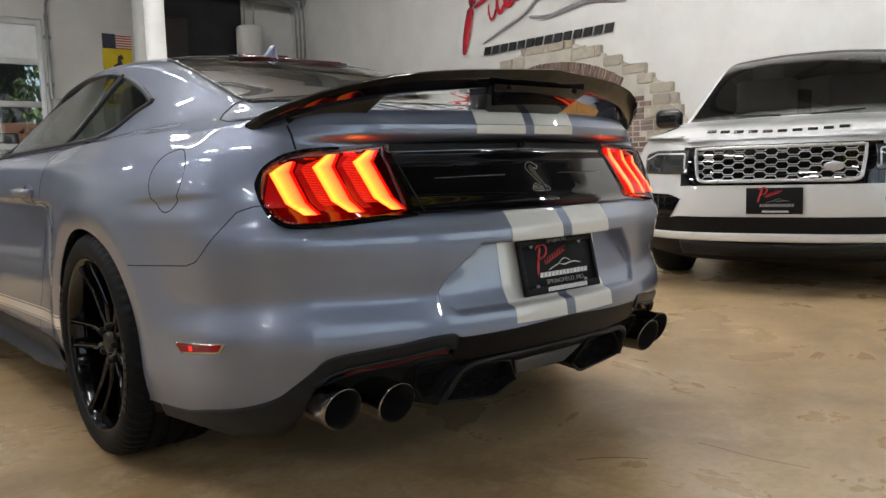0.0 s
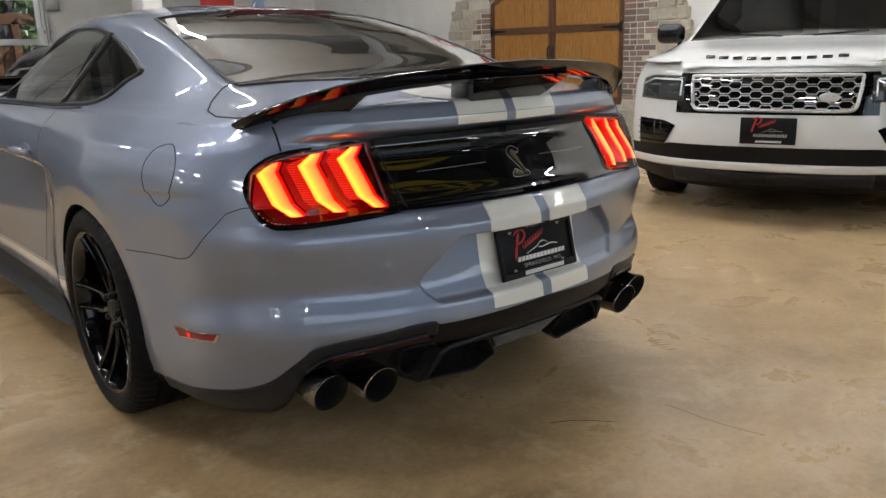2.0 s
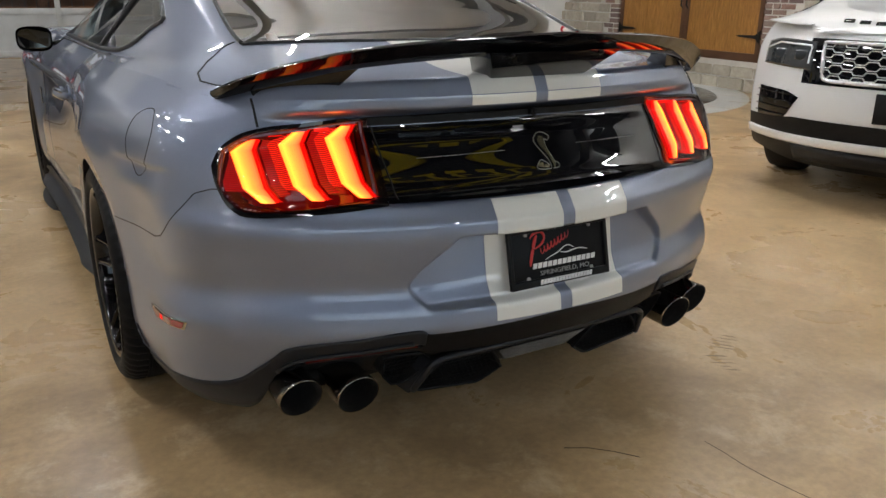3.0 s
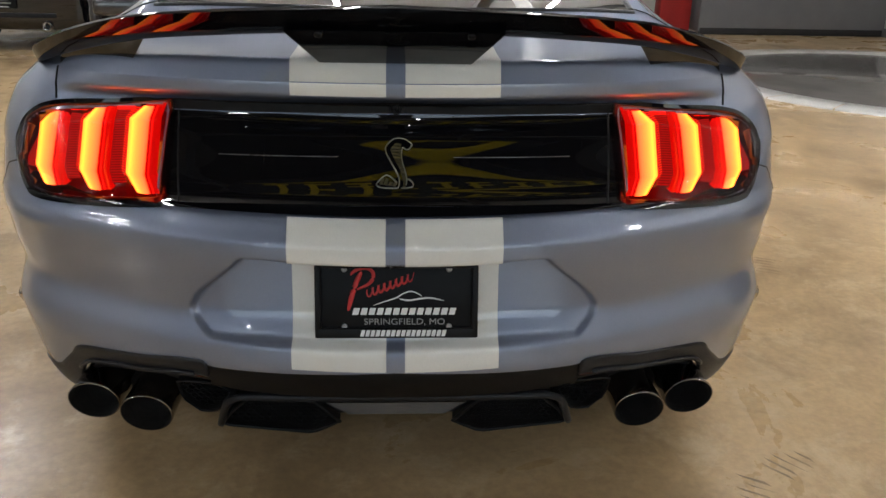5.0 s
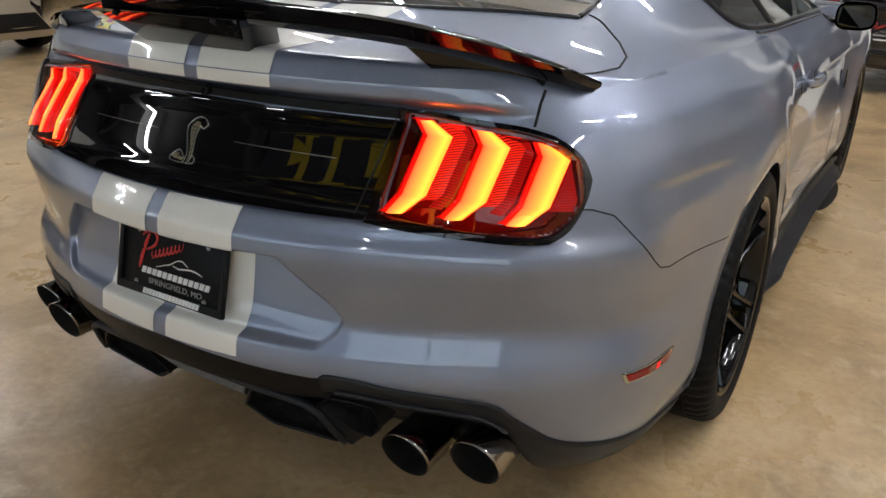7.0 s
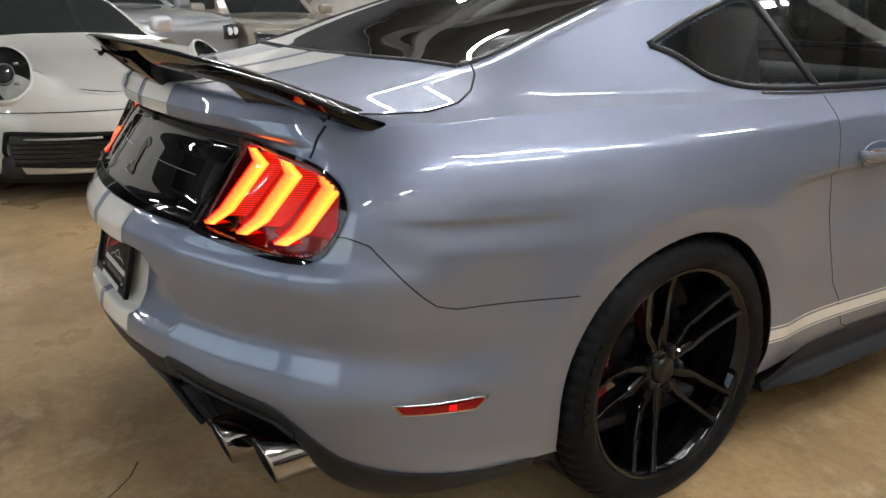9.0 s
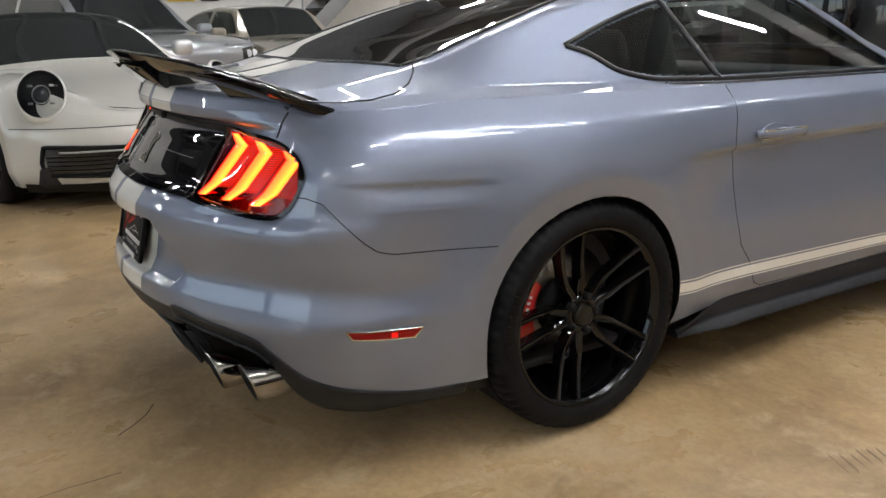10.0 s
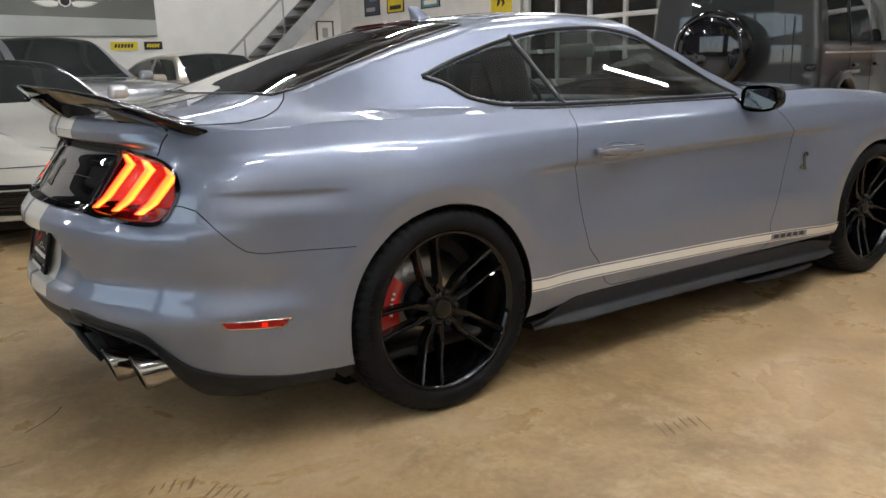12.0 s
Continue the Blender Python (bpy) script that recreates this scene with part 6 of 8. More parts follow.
    for r in range(nrow + 1):
        zc = 0.738 + 0.172 * r / nrow
        pts = []
        x = -0.49
        while x < 0.49:
            ph = ((x / pitch + 0.5 * (r % 2)) % 1)
            up = 1 if ph < 0.42 else (-1 if 0.5 <= ph < 0.92 else (1 - (ph - 0.42) / 0.04 if ph < 0.5 else -1 + (ph - 0.92) / 0.04))
            pts.append((x, zc + 0.0085 * max(-1, min(1, up))))
            x += 0.006
        q = np.array(pts)
        lim = 0.475 + 0.028 * (zc - 0.72) / 0.2
        q = q[np.abs(q[:, 0]) < lim]
        L = sk(np.abs(q[:, 0]), q[:, 1], 0.012)
        L[:, 0] = q[:, 0]
        part("grille_strand", tube(L, 0.0034, 5), SILVER_TRIM, g)
    bm = lathe([(0.0, 0.001), (0.004, 0.03), (0.0, 0.034)], "y", 28)
    o = part("grille_oval", bm, SILVER_TRIM, g)
    o.matrix_basis = Matrix.Translation((-0.33, 0.008, 0.80)) @ Matrix.Diagonal((1.7, 1, 0.85, 1))
    # headlamps
    for sg in (-1, 1):
        P = spread(sk, 0.555, 0.90, keys((0.55, 0.765), (0.92, 0.775)), keys((0.55, 0.925), (0.80, 0.93), (0.92, 0.90)), 0.006, 24, 10)
        P[..., 0] *= sg
        h = part("headlamp", thicken(grid(P), 0.02), LAMP_GLASS, c, "clear-glass headlamp")
        for s0 in (0.63, 0.77):
            P = sk(np.array(s0), np.array(0.845), 0.01)
            part("lamp_unit", boxes(((sg * P[0], P[1], P[2]), (0.075, 0.02, 0.06)), bevel=0.012), LAMP_GLASS, h)
        q = dense([(0.575, 0.80), (0.575, 0.90), (0.80, 0.905), (0.88, 0.87)], 0.02)
        L = sk(q[:, 0], q[:, 1], 0.010)
        L[:, 0] *= sg
        part("lamp_bar", tube(L, 0.006, 6), SEE_WHITE, h)
        # side vents of the bumper
        P = spread(sk, 0.60, 0.90, keys((0.6, 0.60), (0.7, 0.47), (0.9, 0.46)), keys((0.6, 0.605), (0.7, 0.635), (0.9, 0.64)), 0.004, 14, 6)
        P[..., 0] *= sg
        v = part("bumper_vent", grid(P), BLACK_GLOSS, c)
        for k in range(4):
            z = 0.615 - 0.042 * k
            q = np.stack([np.linspace(0.625 + 0.018 * k, 0.90, 12), np.full(12, z)], 1)
            L = sk(q[:, 0], q[:, 1], 0.010)
            L[:, 0] *= sg
            part("vent_blade", tube(L, 0.0075, 6, flat=0.6), BLACK_GLOSS, v)
    # lower bumper bands
    part("bumper_band", mirrored(grid(spread(sk, 0, 0.98, 0.385, keys((0, 0.49), (0.6, 0.49), (0.75, 0.47), (0.98, 0.46)), 0.005, 50, 6))), BLACK_PLASTIC, c)
    part("bumper_lip", mirrored(thicken(grid(spread(sk, 0, 0.98, 0.335, 0.385, 0.016, 50, 4)), 0.02)), WHITE_PAINT, c)
    part("chin", mirrored(grid(spread(sk, 0, 0.97, keys((0, 0.19), (0.5, 0.20), (0.97, 0.26)), 0.338, 0.006, 50, 8))), BLACK_PLASTIC, c)
    part("skid_plate", mirrored(thicken(grid(spread(sk, 0, 0.62, 0.235, keys((0, 0.315), (0.62, 0.33)), 0.014, 30, 4)), 0.01)), GREY_PLASTIC, c)
    # raised marks in place of the name on the bonnet
    for grp in ((0.42, 5), (-0.02, 5)):
        for k in range(grp[1]):
            x = grp[0] - 0.088 * k
            bm = bmesh.new()
            box(bm, (x, -0.150 - 0.30 * abs(x) ** 2.2, float(mid(-0.150 - 0.30 * abs(x) ** 2.2)) + 0.004), (0.058, 0.030, 0.010), 0.003, Matrix.Rotation(radians(-28), 3, 'X'))
            part("name_mark", bm, BLACK_GLOSS, c)
    # plate
    pl = thing("number_plate")
    pl.parent = c
    pl.matrix_basis = Matrix.Translation((0.0, 0.030, 0.592)) @ Matrix.Rotation(math.pi, 4, "Z")
    pl["label"] = "black dealer plate"
    bm = bmesh.new()
    box(bm, (0, 0, 0), (0.33, 0.012, 0.165), 0.003)
    part("plate", bm, BLACK_PLASTIC, pl)
    script_mark(pl, 0.13, (-0.03, 0.030), RED_INK, -0.0085)
    car_line(pl, 0.13, (0.02, -0.010), GREY_INK, -0.0075)
    letter_bars(pl, -0.085, 0.115, -0.028, 0.018, 13, GREY_INK, -0.0065)
    letter_bars(pl, -0.07, 0.085, -0.066, 0.012, 15, WHITE_INK, -0.0065)
    # mirrors, wipers
    for sg in (-1, 1):
        bm = bmesh.new()
        box(bm, (sg * 1.03, -1.50, 1.215), (0.22, 0.15, 0.16), 0.055, seg=4)
        m = part("door_mirror", bm, BLACK_GLOSS, c)
        part("mirror_arm", tube([(sg * 0.90, -1.55, 1.10), (sg * 0.98, -1.52, 1.13)], 0.025, 8), BLACK_GLOSS, m)
        part("wiper", tube([(sg * 0.10, -1.02, 1.17), (sg * 0.45, -1.08, 1.19)], 0.008, 6), BLACK_PLASTIC, c)
    part("underbody", boxes(((0, -2.4, 0.30), (1.7, 4.2, 0.14)), bevel=0.03), SOOT, c)
    place_wheels("road_wheel", c, (0.385, 0.27, GREY_PLASTIC, 10, 0.70), ((0.845, -0.98, 0.385), (-0.845, -0.98, 0.385), (0.845, -3.90, 0.385), (-0.845, -3.90, 0.385)))
    return c


white_suv((3.118, -0.107, 0), math.degrees(math.atan2(-0.33, -0.944)) - 90)


# --- cream rear-engined coupe with round lamps
CREAM = car_paint("cream_paint", (0.56, 0.545, 0.50), 0.0, 0.34)


def cream_coupe(at, turn):
    c = thing("sports_car", at, turn, "cream-white sports car with round headlamps", "car")
    front = keys((0.12, -0.10), (0.22, -0.01), (0.40, 0.0), (0.52, -0.02), (0.62, -0.09), (0.70, -0.19), (0.76, -0.30))
    side = keys((0.12, -0.08), (0.3, -0.01), (0.55, 0.0), (0.72, -0.03), (0.85, -0.10))
    W = 0.925
    sk = skin_of(W, 0.52, 2.6, front, side)
    sv = np.r_[np.linspace(0, W, 60), np.linspace(W, W + 3.7, 120)[1:]]
    zt = 0.63 + 0.085 * sstep(0.52, 0.86, sv / W) + 0.085 * sstep(0.86, 1.15, sv / W) + 0.05 * np.clip((sv - W) / 2, 0, 1)
    Zg = 0.16 + (zt - 0.16)[:, None] * np.linspace(0, 1, 46)
    P, keep = cut_round(sk(np.repeat(sv[:, None], 46, 1), Zg), np.ones((len(sv) - 1, 45), bool), ((-0.98, 0.34, 0.36), (-3.43, 0.34, 0.36)))
    bm = grid(P, keep)
    bmesh.ops.recalc_face_normals(bm, faces=bm.faces)
    part("body", mirrored(bm), CREAM, c)
    mid = keys((-4.4, 0.75), (-4.1, 0.92), (-3.2, 1.16), (-2.5, 1.31), (-2.0, 1.315), (-1.28, 0.935), (-1.1, 0.875), (-0.7, 0.79), (-0.35, 0.70), (-0.12, 0.638), (-0.02, 0.61))
    wing = keys((-4.4, 0.80), (-3.4, 0.87), (-1.0, 0.88), (-0.75, 0.87), (-0.5, 0.80), (-0.30, 0.695), (-0.10, 0.628), (-0.02, 0.605))
    wide = keys((-4.4, 0.70), (-3.4, 0.93), (-1.4, 0.90), (-0.9, 0.905), (-0.62, 0.86), (-0.40, 0.74), (-0.2, 0.56), (-0.02, 0.28))
    def rows(y):
        q, zs = float(wide(y)), float(wing(y))
        if y > -1.25:
            return (q, zs - 0.05), (q * 0.92, zs + 0.025 * float(sstep(-0.25, -0.6, y)) - 0.004), (q * 0.62, min(zs, float(mid(y))) - 0.006), (0, float(mid(y)))
        f = float(sstep(-1.25, -2.1, y)) if y > -2.1 else 1.0
        return (q, zs - 0.04), (q * 0.90, zs + 0.03), (0.74 - 0.22 * f, float(mid(y)) - 0.04), (0, float(mid(y)))
    st = np.r_[np.linspace(-4.4, -2.1, 40), np.linspace(-2.1, -1.2, 120)[1:], np.linspace(-1.2, -0.02, 60)[1:]]
    st = st[st <= -1.22]
    loft_top(rows, st, "upper_body", c, CREAM, (
        ("windscreen", lambda x, y, z: (y > -2.06) & (y < -1.33) & (x < 0.70 - 0.20 * sstep(1.25, 2.1, -y))),
        ("side_window", lambda x, y, z: (y > -3.3) & (y < -1.55) & (z > 0.95) & (z < mid(y) - 0.08) & (x > 0.5)),
        ("dark_roof", lambda x, y, z: (y <= -2.06) & (y > -3.9) & (x < 0.52)),
    ), DARK_GLASS)
    H = []
    for q, z0 in zip(sv, zt):
        E = sk(np.array(q), np.array(z0))
        if E[1] < -1.27:
            break
        zh, zf = float(mid(E[1])), max(float(wing(E[1])), z0 + 0.004)
        zh = max(zh, z0 - 0.05) if E[1] > -0.2 else zh
        zf = max(zf, min(zh, zf + 0.02))
        shape = keys((0.0, zh), (0.30, zh - 0.002), (0.56, 0.6 * zh + 0.4 * zf - 0.010), (0.77, zf), (0.90, 0.35 * z0 + 0.65 * zf), (1.0, z0))
        H.append([(E[0] * u, E[1], float(shape(u))) for u in np.linspace(1, 0, 40)])
    bm = grid(np.array(H))
    bmesh.ops.recalc_face_normals(bm, faces=bm.faces)
    part("front_lid", mirrored(bm), CREAM, c)
    for sg in (-1, 1):
        # round lamp lying in the wing
        lampo = new("headlamp")
        lampo.parent = c
        lampo.matrix_basis = Matrix.Translation((sg * 0.695, -0.43, 0.768)) @ Matrix.Rotation(radians(sg * -26), 4, "Z") @ Matrix.Rotation(radians(40), 4, "X") @ Matrix.Diagonal((1.16, 1.0, 1.55, 1))
        lampo["label"] = "round headlamp with four small units"
        part("bezel", lathe([(-0.07, 0.126), (0.004, 0.132), (0.010, 0.127), (0.008, 0.120)], "y", 48), CREAM, lampo)
        part("bowl", lathe([(0.008, 0.121), (-0.03, 0.11), (-0.045, 0.001)], "y", 40), BLACK_PLASTIC, lampo)
        part("lens", lathe([(0.009, 0.121), (0.020, 0.10), (0.029, 0.05), (0.032, 0.001)], "y", 40), tinted_glass("headlamp_clear", (0.9, 0.92, 0.92), 1.25), lampo)
        part("projector", lathe([(-0.03, 0.042), (0.002, 0.040), (0.010, 0.030), (0.014, 0.001)], "y", 28), LAMP_GLASS, lampo)
        part("projector_ring", lathe([(0.0, 0.043), (0.005, 0.045), (0.0, 0.049)], "y", 28), STEEL, lampo)
        for dx, dz in ((-0.055, 0.045), (0.055, 0.045), (-0.055, -0.045), (0.055, -0.045)):
            part("day_light", boxes(((dx, 0.0, dz), (0.026, 0.012, 0.010)), bevel=0.003), STEEL, lampo)
        # lower intake with slats
        P = spread(sk, 0.25, 0.77, keys((0.25, 0.235), (0.77, 0.26)), keys((0.25, 0.415), (0.77, 0.435)), 0.004, 20, 6)
        P[..., 0] *= sg
        gi = part("intake", grid(P), BLACK_GLOSS, c, "black slatted air intake")
        q = dense([(0.24, 0.23), (0.77, 0.255), (0.79, 0.33), (0.77, 0.44), (0.24, 0.42)], 0.02)
        L = sk(q[:, 0], q[:, 1], 0.008)
        L[:, 0] *= sg
        part("intake_rim", tube(L, 0.014, 6), BLACK_PLASTIC, gi)
        for k in range(5):
            q = np.stack([np.linspace(0.25, 0.76, 14), np.full(14, 0.262 + 0.028 * k)], 1)
            L = sk(q[:, 0], q[:, 1], 0.006)
            L[:, 0] *= sg
            part("slat", tube(L, 0.0055, 5), BLACK_PLASTIC, gi)
        q = np.stack([np.linspace(0.34, 0.70, 12), np.full(12, 0.405)], 1)
        L = sk(q[:, 0], q[:, 1], 0.016)
        L[:, 0] *= sg
        part("indicator_bar", tube(L, 0.009, 6, flat=0.7), SILVER_TRIM, gi)
        # bonnet joint
        ln = dense([(0.52, -1.22), (0.47, -0.8), (0.42, -0.5), (0.34, -0.26), (0.18, -0.17), (0.0, -0.15)], 0.03)
        part("bonnet_gap", tube([(sg * x, y, float(mid(y)) - 0.002 - 0.020 * (x / 0.55) ** 2) for x, y in ln], 0.003, 5), DARK_GAP, c)
        bm = bmesh.new()
        box(bm, (sg * 0.97, -1.62, 1.0), (0.19, 0.11, 0.13), 0.05, seg=4)
        part("door_mirror", bm, SILVER_TRIM, c)
    part("bumper_gap", mirrored(tube(sk(np.linspace(0.02, 0.9, 40), np.full(40, 0.555), 0.001), 0.003, 5)), DARK_GAP, c)
    part("chin", mirrored(grid(spread(sk, 0, 0.9, 0.13, 0.195, 0.006, 40, 4))), BLACK_PLASTIC, c)
    part("underbody", boxes(((0, -2.2, 0.24), (1.6, 3.8, 0.14)), bevel=0.03), SOOT, c)
    place_wheels("road_wheel", c, (0.34, 0.25, BLACK_PLASTIC, 10, 0.74), ((0.80, -0.98, 0.34), (-0.80, -0.98, 0.34), (0.80, -3.43, 0.34), (-0.80, -3.43, 0.34)))
    return c


cream_coupe((-3.02, -0.16, 0), 13.9 - 90)


# --- silver suv, and a champagne saloon behind it
SILVER = car_paint("silver_paint", (0.42, 0.43, 0.45), 0.6, 0.32)
CHAMPAGNE = car_paint("champagne_paint", (0.36, 0.32, 0.26), 0.4, 0.34)


def plain_car(name, at, turn, label, category, paint, L, W, H, hood, belt, nose, cabin, lamp=True, wheel_r=0.36, roof_mat=None, high=0.2, rim=None):
    """A vehicle seen in part over others: full body, glass, lamps, wheels. cabin: y of screen foot, screen top, rear top, rear foot."""
    c = thing(name, at, turn, label, category)
    front = keys((high, -0.10), (high + 0.15, 0.0), (nose - 0.12, 0.0), (nose - 0.04, -0.03), (nose, -0.10), (nose + 0.1, -0.2))
    side = keys((high, -0.06), (high + 0.2, 0.0), (belt - 0.15, 0.0), (belt, -0.05), (belt + 0.2, -0.12))
    sk = skin_of(W, 0.35, 2.8, front, side)
    sv = np.r_[np.linspace(0, W, 40), np.linspace(W, W + L - 0.75, 110)[1:]]
    zt = nose + (belt - nose) * sstep(0.3, 1.6, sv)
    Zg = high + (zt - high)[:, None] * np.linspace(0, 1, 34)
    fa, ra = -0.86, -0.86 - 0.575 * L
    P, keep = cut_round(sk(np.repeat(sv[:, None], 34, 1), Zg), np.ones((len(sv) - 1, 33), bool), ((fa, wheel_r, wheel_r + 0.04), (ra, wheel_r, wheel_r + 0.04)))
    bm = grid(P, keep)
    bmesh.ops.recalc_face_normals(bm, faces=bm.faces)
    part("body", mirrored(bm), paint, c)
    f0, f1, r1, r0 = cabin
    mid = keys((-L, belt - 0.15), (-L + 0.15, belt), (min(r0, -L + 0.4), belt + 0.06), (r1, H - 0.02), ((r1 + f1) / 2, H), (f1, H - 0.03), (f0, hood), (-0.5, nose + 0.10), (-0.15, nose + 0.03), (-0.05, nose - 0.03)) if r0 > -L + 0.45 else keys((-L, belt), (r1, H - 0.03), ((r1 + f1) / 2, H), (f1, H - 0.03), (f0, hood), (-0.5, nose + 0.10), (-0.15, nose + 0.03), (-0.05, nose - 0.03))
    def rows(y):
        t = min(max((-y - 0.05) / 0.35, 0), 1)
        q = (W - 0.05) * (0.35 + 0.65 * math.sin(t * math.pi / 2))
        zs = nose + (belt - nose) * float(sstep(0.2, 1.4, -y))
        m = float(mid(y))
        f = float(sstep(0, 1, (f0 - y) / (f0 - f1))) if y < f0 else 0.0
        if y < r1:
            f = 1 - float(sstep(0, 1, (r1 - y) / (r1 - r0)))
        if f <= 0:
            return (q, zs), (q * 0.94, min(zs + 0.02, m + 0.03)), (q * 0.72, m - 0.012), (0, m)
        return (q, zs), (q * 0.94, zs + 0.03), ((W * 0.80) * (1 - f) + W * 0.66 * f, max(m - 0.045, zs + 0.02)), (0, m)
    st = np.r_[np.linspace(-L, f1, 60), np.linspace(f1, f0 + 0.1, 110)[1:], np.linspace(f0 + 0.1, -0.05, 40)[1:]]
    loft_top(rows, st, "upper_body", c, paint, (
        ("windscreen", lambda x, y, z: (y > f1 + 0.03) & (y < f0 - 0.03) & (x < W * 0.80 - 0.10 - 0.10 * (f0 - y) / (f0 - f1))),
        ("side_window", lambda x, y, z: (y > r0 + 0.25) & (y < f0 - 0.22) & (z > belt + 0.075) & (z < mid(y) - 0.085) & (x > W * 0.6) & (np.abs(y - (f1 + r1) / 2) > 0.05)),
        ("rear_window", lambda x, y, z: (y < r1 - 0.04) & (y > r0 + 0.12) & (x < W * 0.60) & (z > belt + 0.1)),
    ), DARK_GLASS)
    for sg in (-1, 1):
        if lamp:
            P = spread(sk, W * 0.55, W * 0.93, nose - 0.20, keys((W * 0.5, nose - 0.06), (W * 0.95, nose - 0.02)), 0.006, 14, 8)
            P[..., 0] *= sg
            h = part("headlamp", thicken(grid(P), 0.02), LAMP_GLASS, c)
            for s0 in (0.66, 0.80):
                q = sk(np.array(W * s0), np.array(nose - 0.115), 0.01)
                part("lamp_unit", lathe([(0.0, 0.001), (0.012, 0.02), (0.0, 0.045)], "y", 18, at=(sg * q[0], q[1], q[2])), SEE_WHITE, h)
            P = spread(sk, 0.0 if sg > 0 else 0.0, W * 0.80, high + 0.08, high + 0.26, 0.004, 20, 4)
            P[..., 0] *= sg
            part("intake", grid(P), BLACK_PLASTIC, c)
        bm = bmesh.new()
        box(bm, (sg * (W + 0.06), f0 - 0.28, belt + 0.09), (0.20, 0.12, 0.13), 0.05, seg=4)
        part("door_mirror", bm, paint, c)
    part("underbody", boxes(((0, -L / 2, high + 0.06), (W * 1.7, L * 0.86, 0.14)), bevel=0.03), SOOT, c)
    place_wheels("road_wheel", c, (wheel_r, 0.25, rim or SILVER_TRIM, 10, 0.68), ((W - 0.15, fa, wheel_r), (-W + 0.15, fa, wheel_r), (W - 0.15, ra, wheel_r), (-W + 0.15, ra, wheel_r)))
    return c


plain_car("suv", (-6.62, 1.12, 0), -72, "silver suv with its bonnet towards the room", "suv", SILVER, 4.85, 0.96, 1.70, 1.14, 1.06, 0.97, (-1.25, -2.15, -3.9, -4.80), wheel_r=0.38, high=0.25)
plain_car("saloon_car", (-6.6, 2.78, 0), -85, "champagne saloon parked by the wall", "car", CHAMPAGNE, 4.2, 0.86, 1.46, 1.04, 1.00, 0.86, (-1.35, -2.0, -3.1, -3.75), wheel_r=0.33)

# --- glazed overhead doors in the north wall, trees beyond
LEAF = plain("leaf_green", (0.10, 0.17, 0.055), 0.6, 0, 30, 0.35, 0.1)
BARK = plain("bark", (0.06, 0.045, 0.03), 0.9, 0, 40, 0.3, 0.3)
WOODEN = plain("brown_boards", (0.16, 0.07, 0.035), 0.55, 0, 20, 0.25, 0.1)
for n_, (a, b) in enumerate(DOORS):
    d = thing("door_%d" % (n_ + 1), ((a + b) / 2, NY + 0.08, 0), 0, "white glazed overhead garage door, closed", "door", kind="structure")
    wdt = b - a
    nrow, ncol = 5, 5 if n_ == 0 else 4
    for r in range(nrow + 1):
        part("rail", boxes(((0, 0, DTOP * r / nrow + (0.05 if r == 0 else -0.05 if r == nrow else 0)), (wdt, 0.05, 0.10)), bevel=0.006), FRAME_METAL, d)
    for k in range(ncol + 1):
        part("stile", boxes(((-wdt / 2 + wdt * k / ncol + (0.04 if k == 0 else -0.04 if k == ncol else 0), -0.003, DTOP / 2), (0.08, 0.05, DTOP)), bevel=0.006), FRAME_METAL, d)
    for r in range(nrow):
        for k in range(ncol):
            solid = r == 0 or (r == 4 and n_ == 1)
            part("panel" if solid else "pane", boxes(((-wdt / 2 + wdt * (k + 0.5) / ncol, 0.012, DTOP * (r + 0.5) / nrow), (wdt / ncol - 0.07, 0.012, DTOP / nrow - 0.09))), FRAME_METAL if solid else CLEAR, d, smooth=False)
    for sg in (-1, 1):
        t = thing("door_track", ((a + b) / 2 + sg * (wdt / 2 + 0.06), NY - 0.05, 0), 0, "galvanised steel door track", "track")
        part("rail", boxes(((0, 0, 1.85), (0.05, 0.06, 3.7)), ((sg * 0.03, 0.03, 1.85), (0.012, 0.05, 3.7)), bevel=0.004), STEEL_GREY, t)
        for z in (0.7, 1.6, 2.5, 3.3):
            part("bracket", boxes(((0, 0.02, z), (0.12, 0.05, 0.06)), bevel=0.004), STEEL_GREY, t)
        part("curve", tube([(0, 0, 3.6), (0, -0.06, 3.85), (0, -0.25, 4.05), (0, -0.6, 4.1), (0, -2.6, 4.12)], 0.025, 8), STEEL_GREY, t)
setting("ground", boxes(((CX, NY + 42, -0.12), (160, 84, 0.1))), plain("yard_gravel", (0.22, 0.20, 0.17), 0.9, 0, 60, 0.2, 0.2), "pale yard outside the doors", "ground")


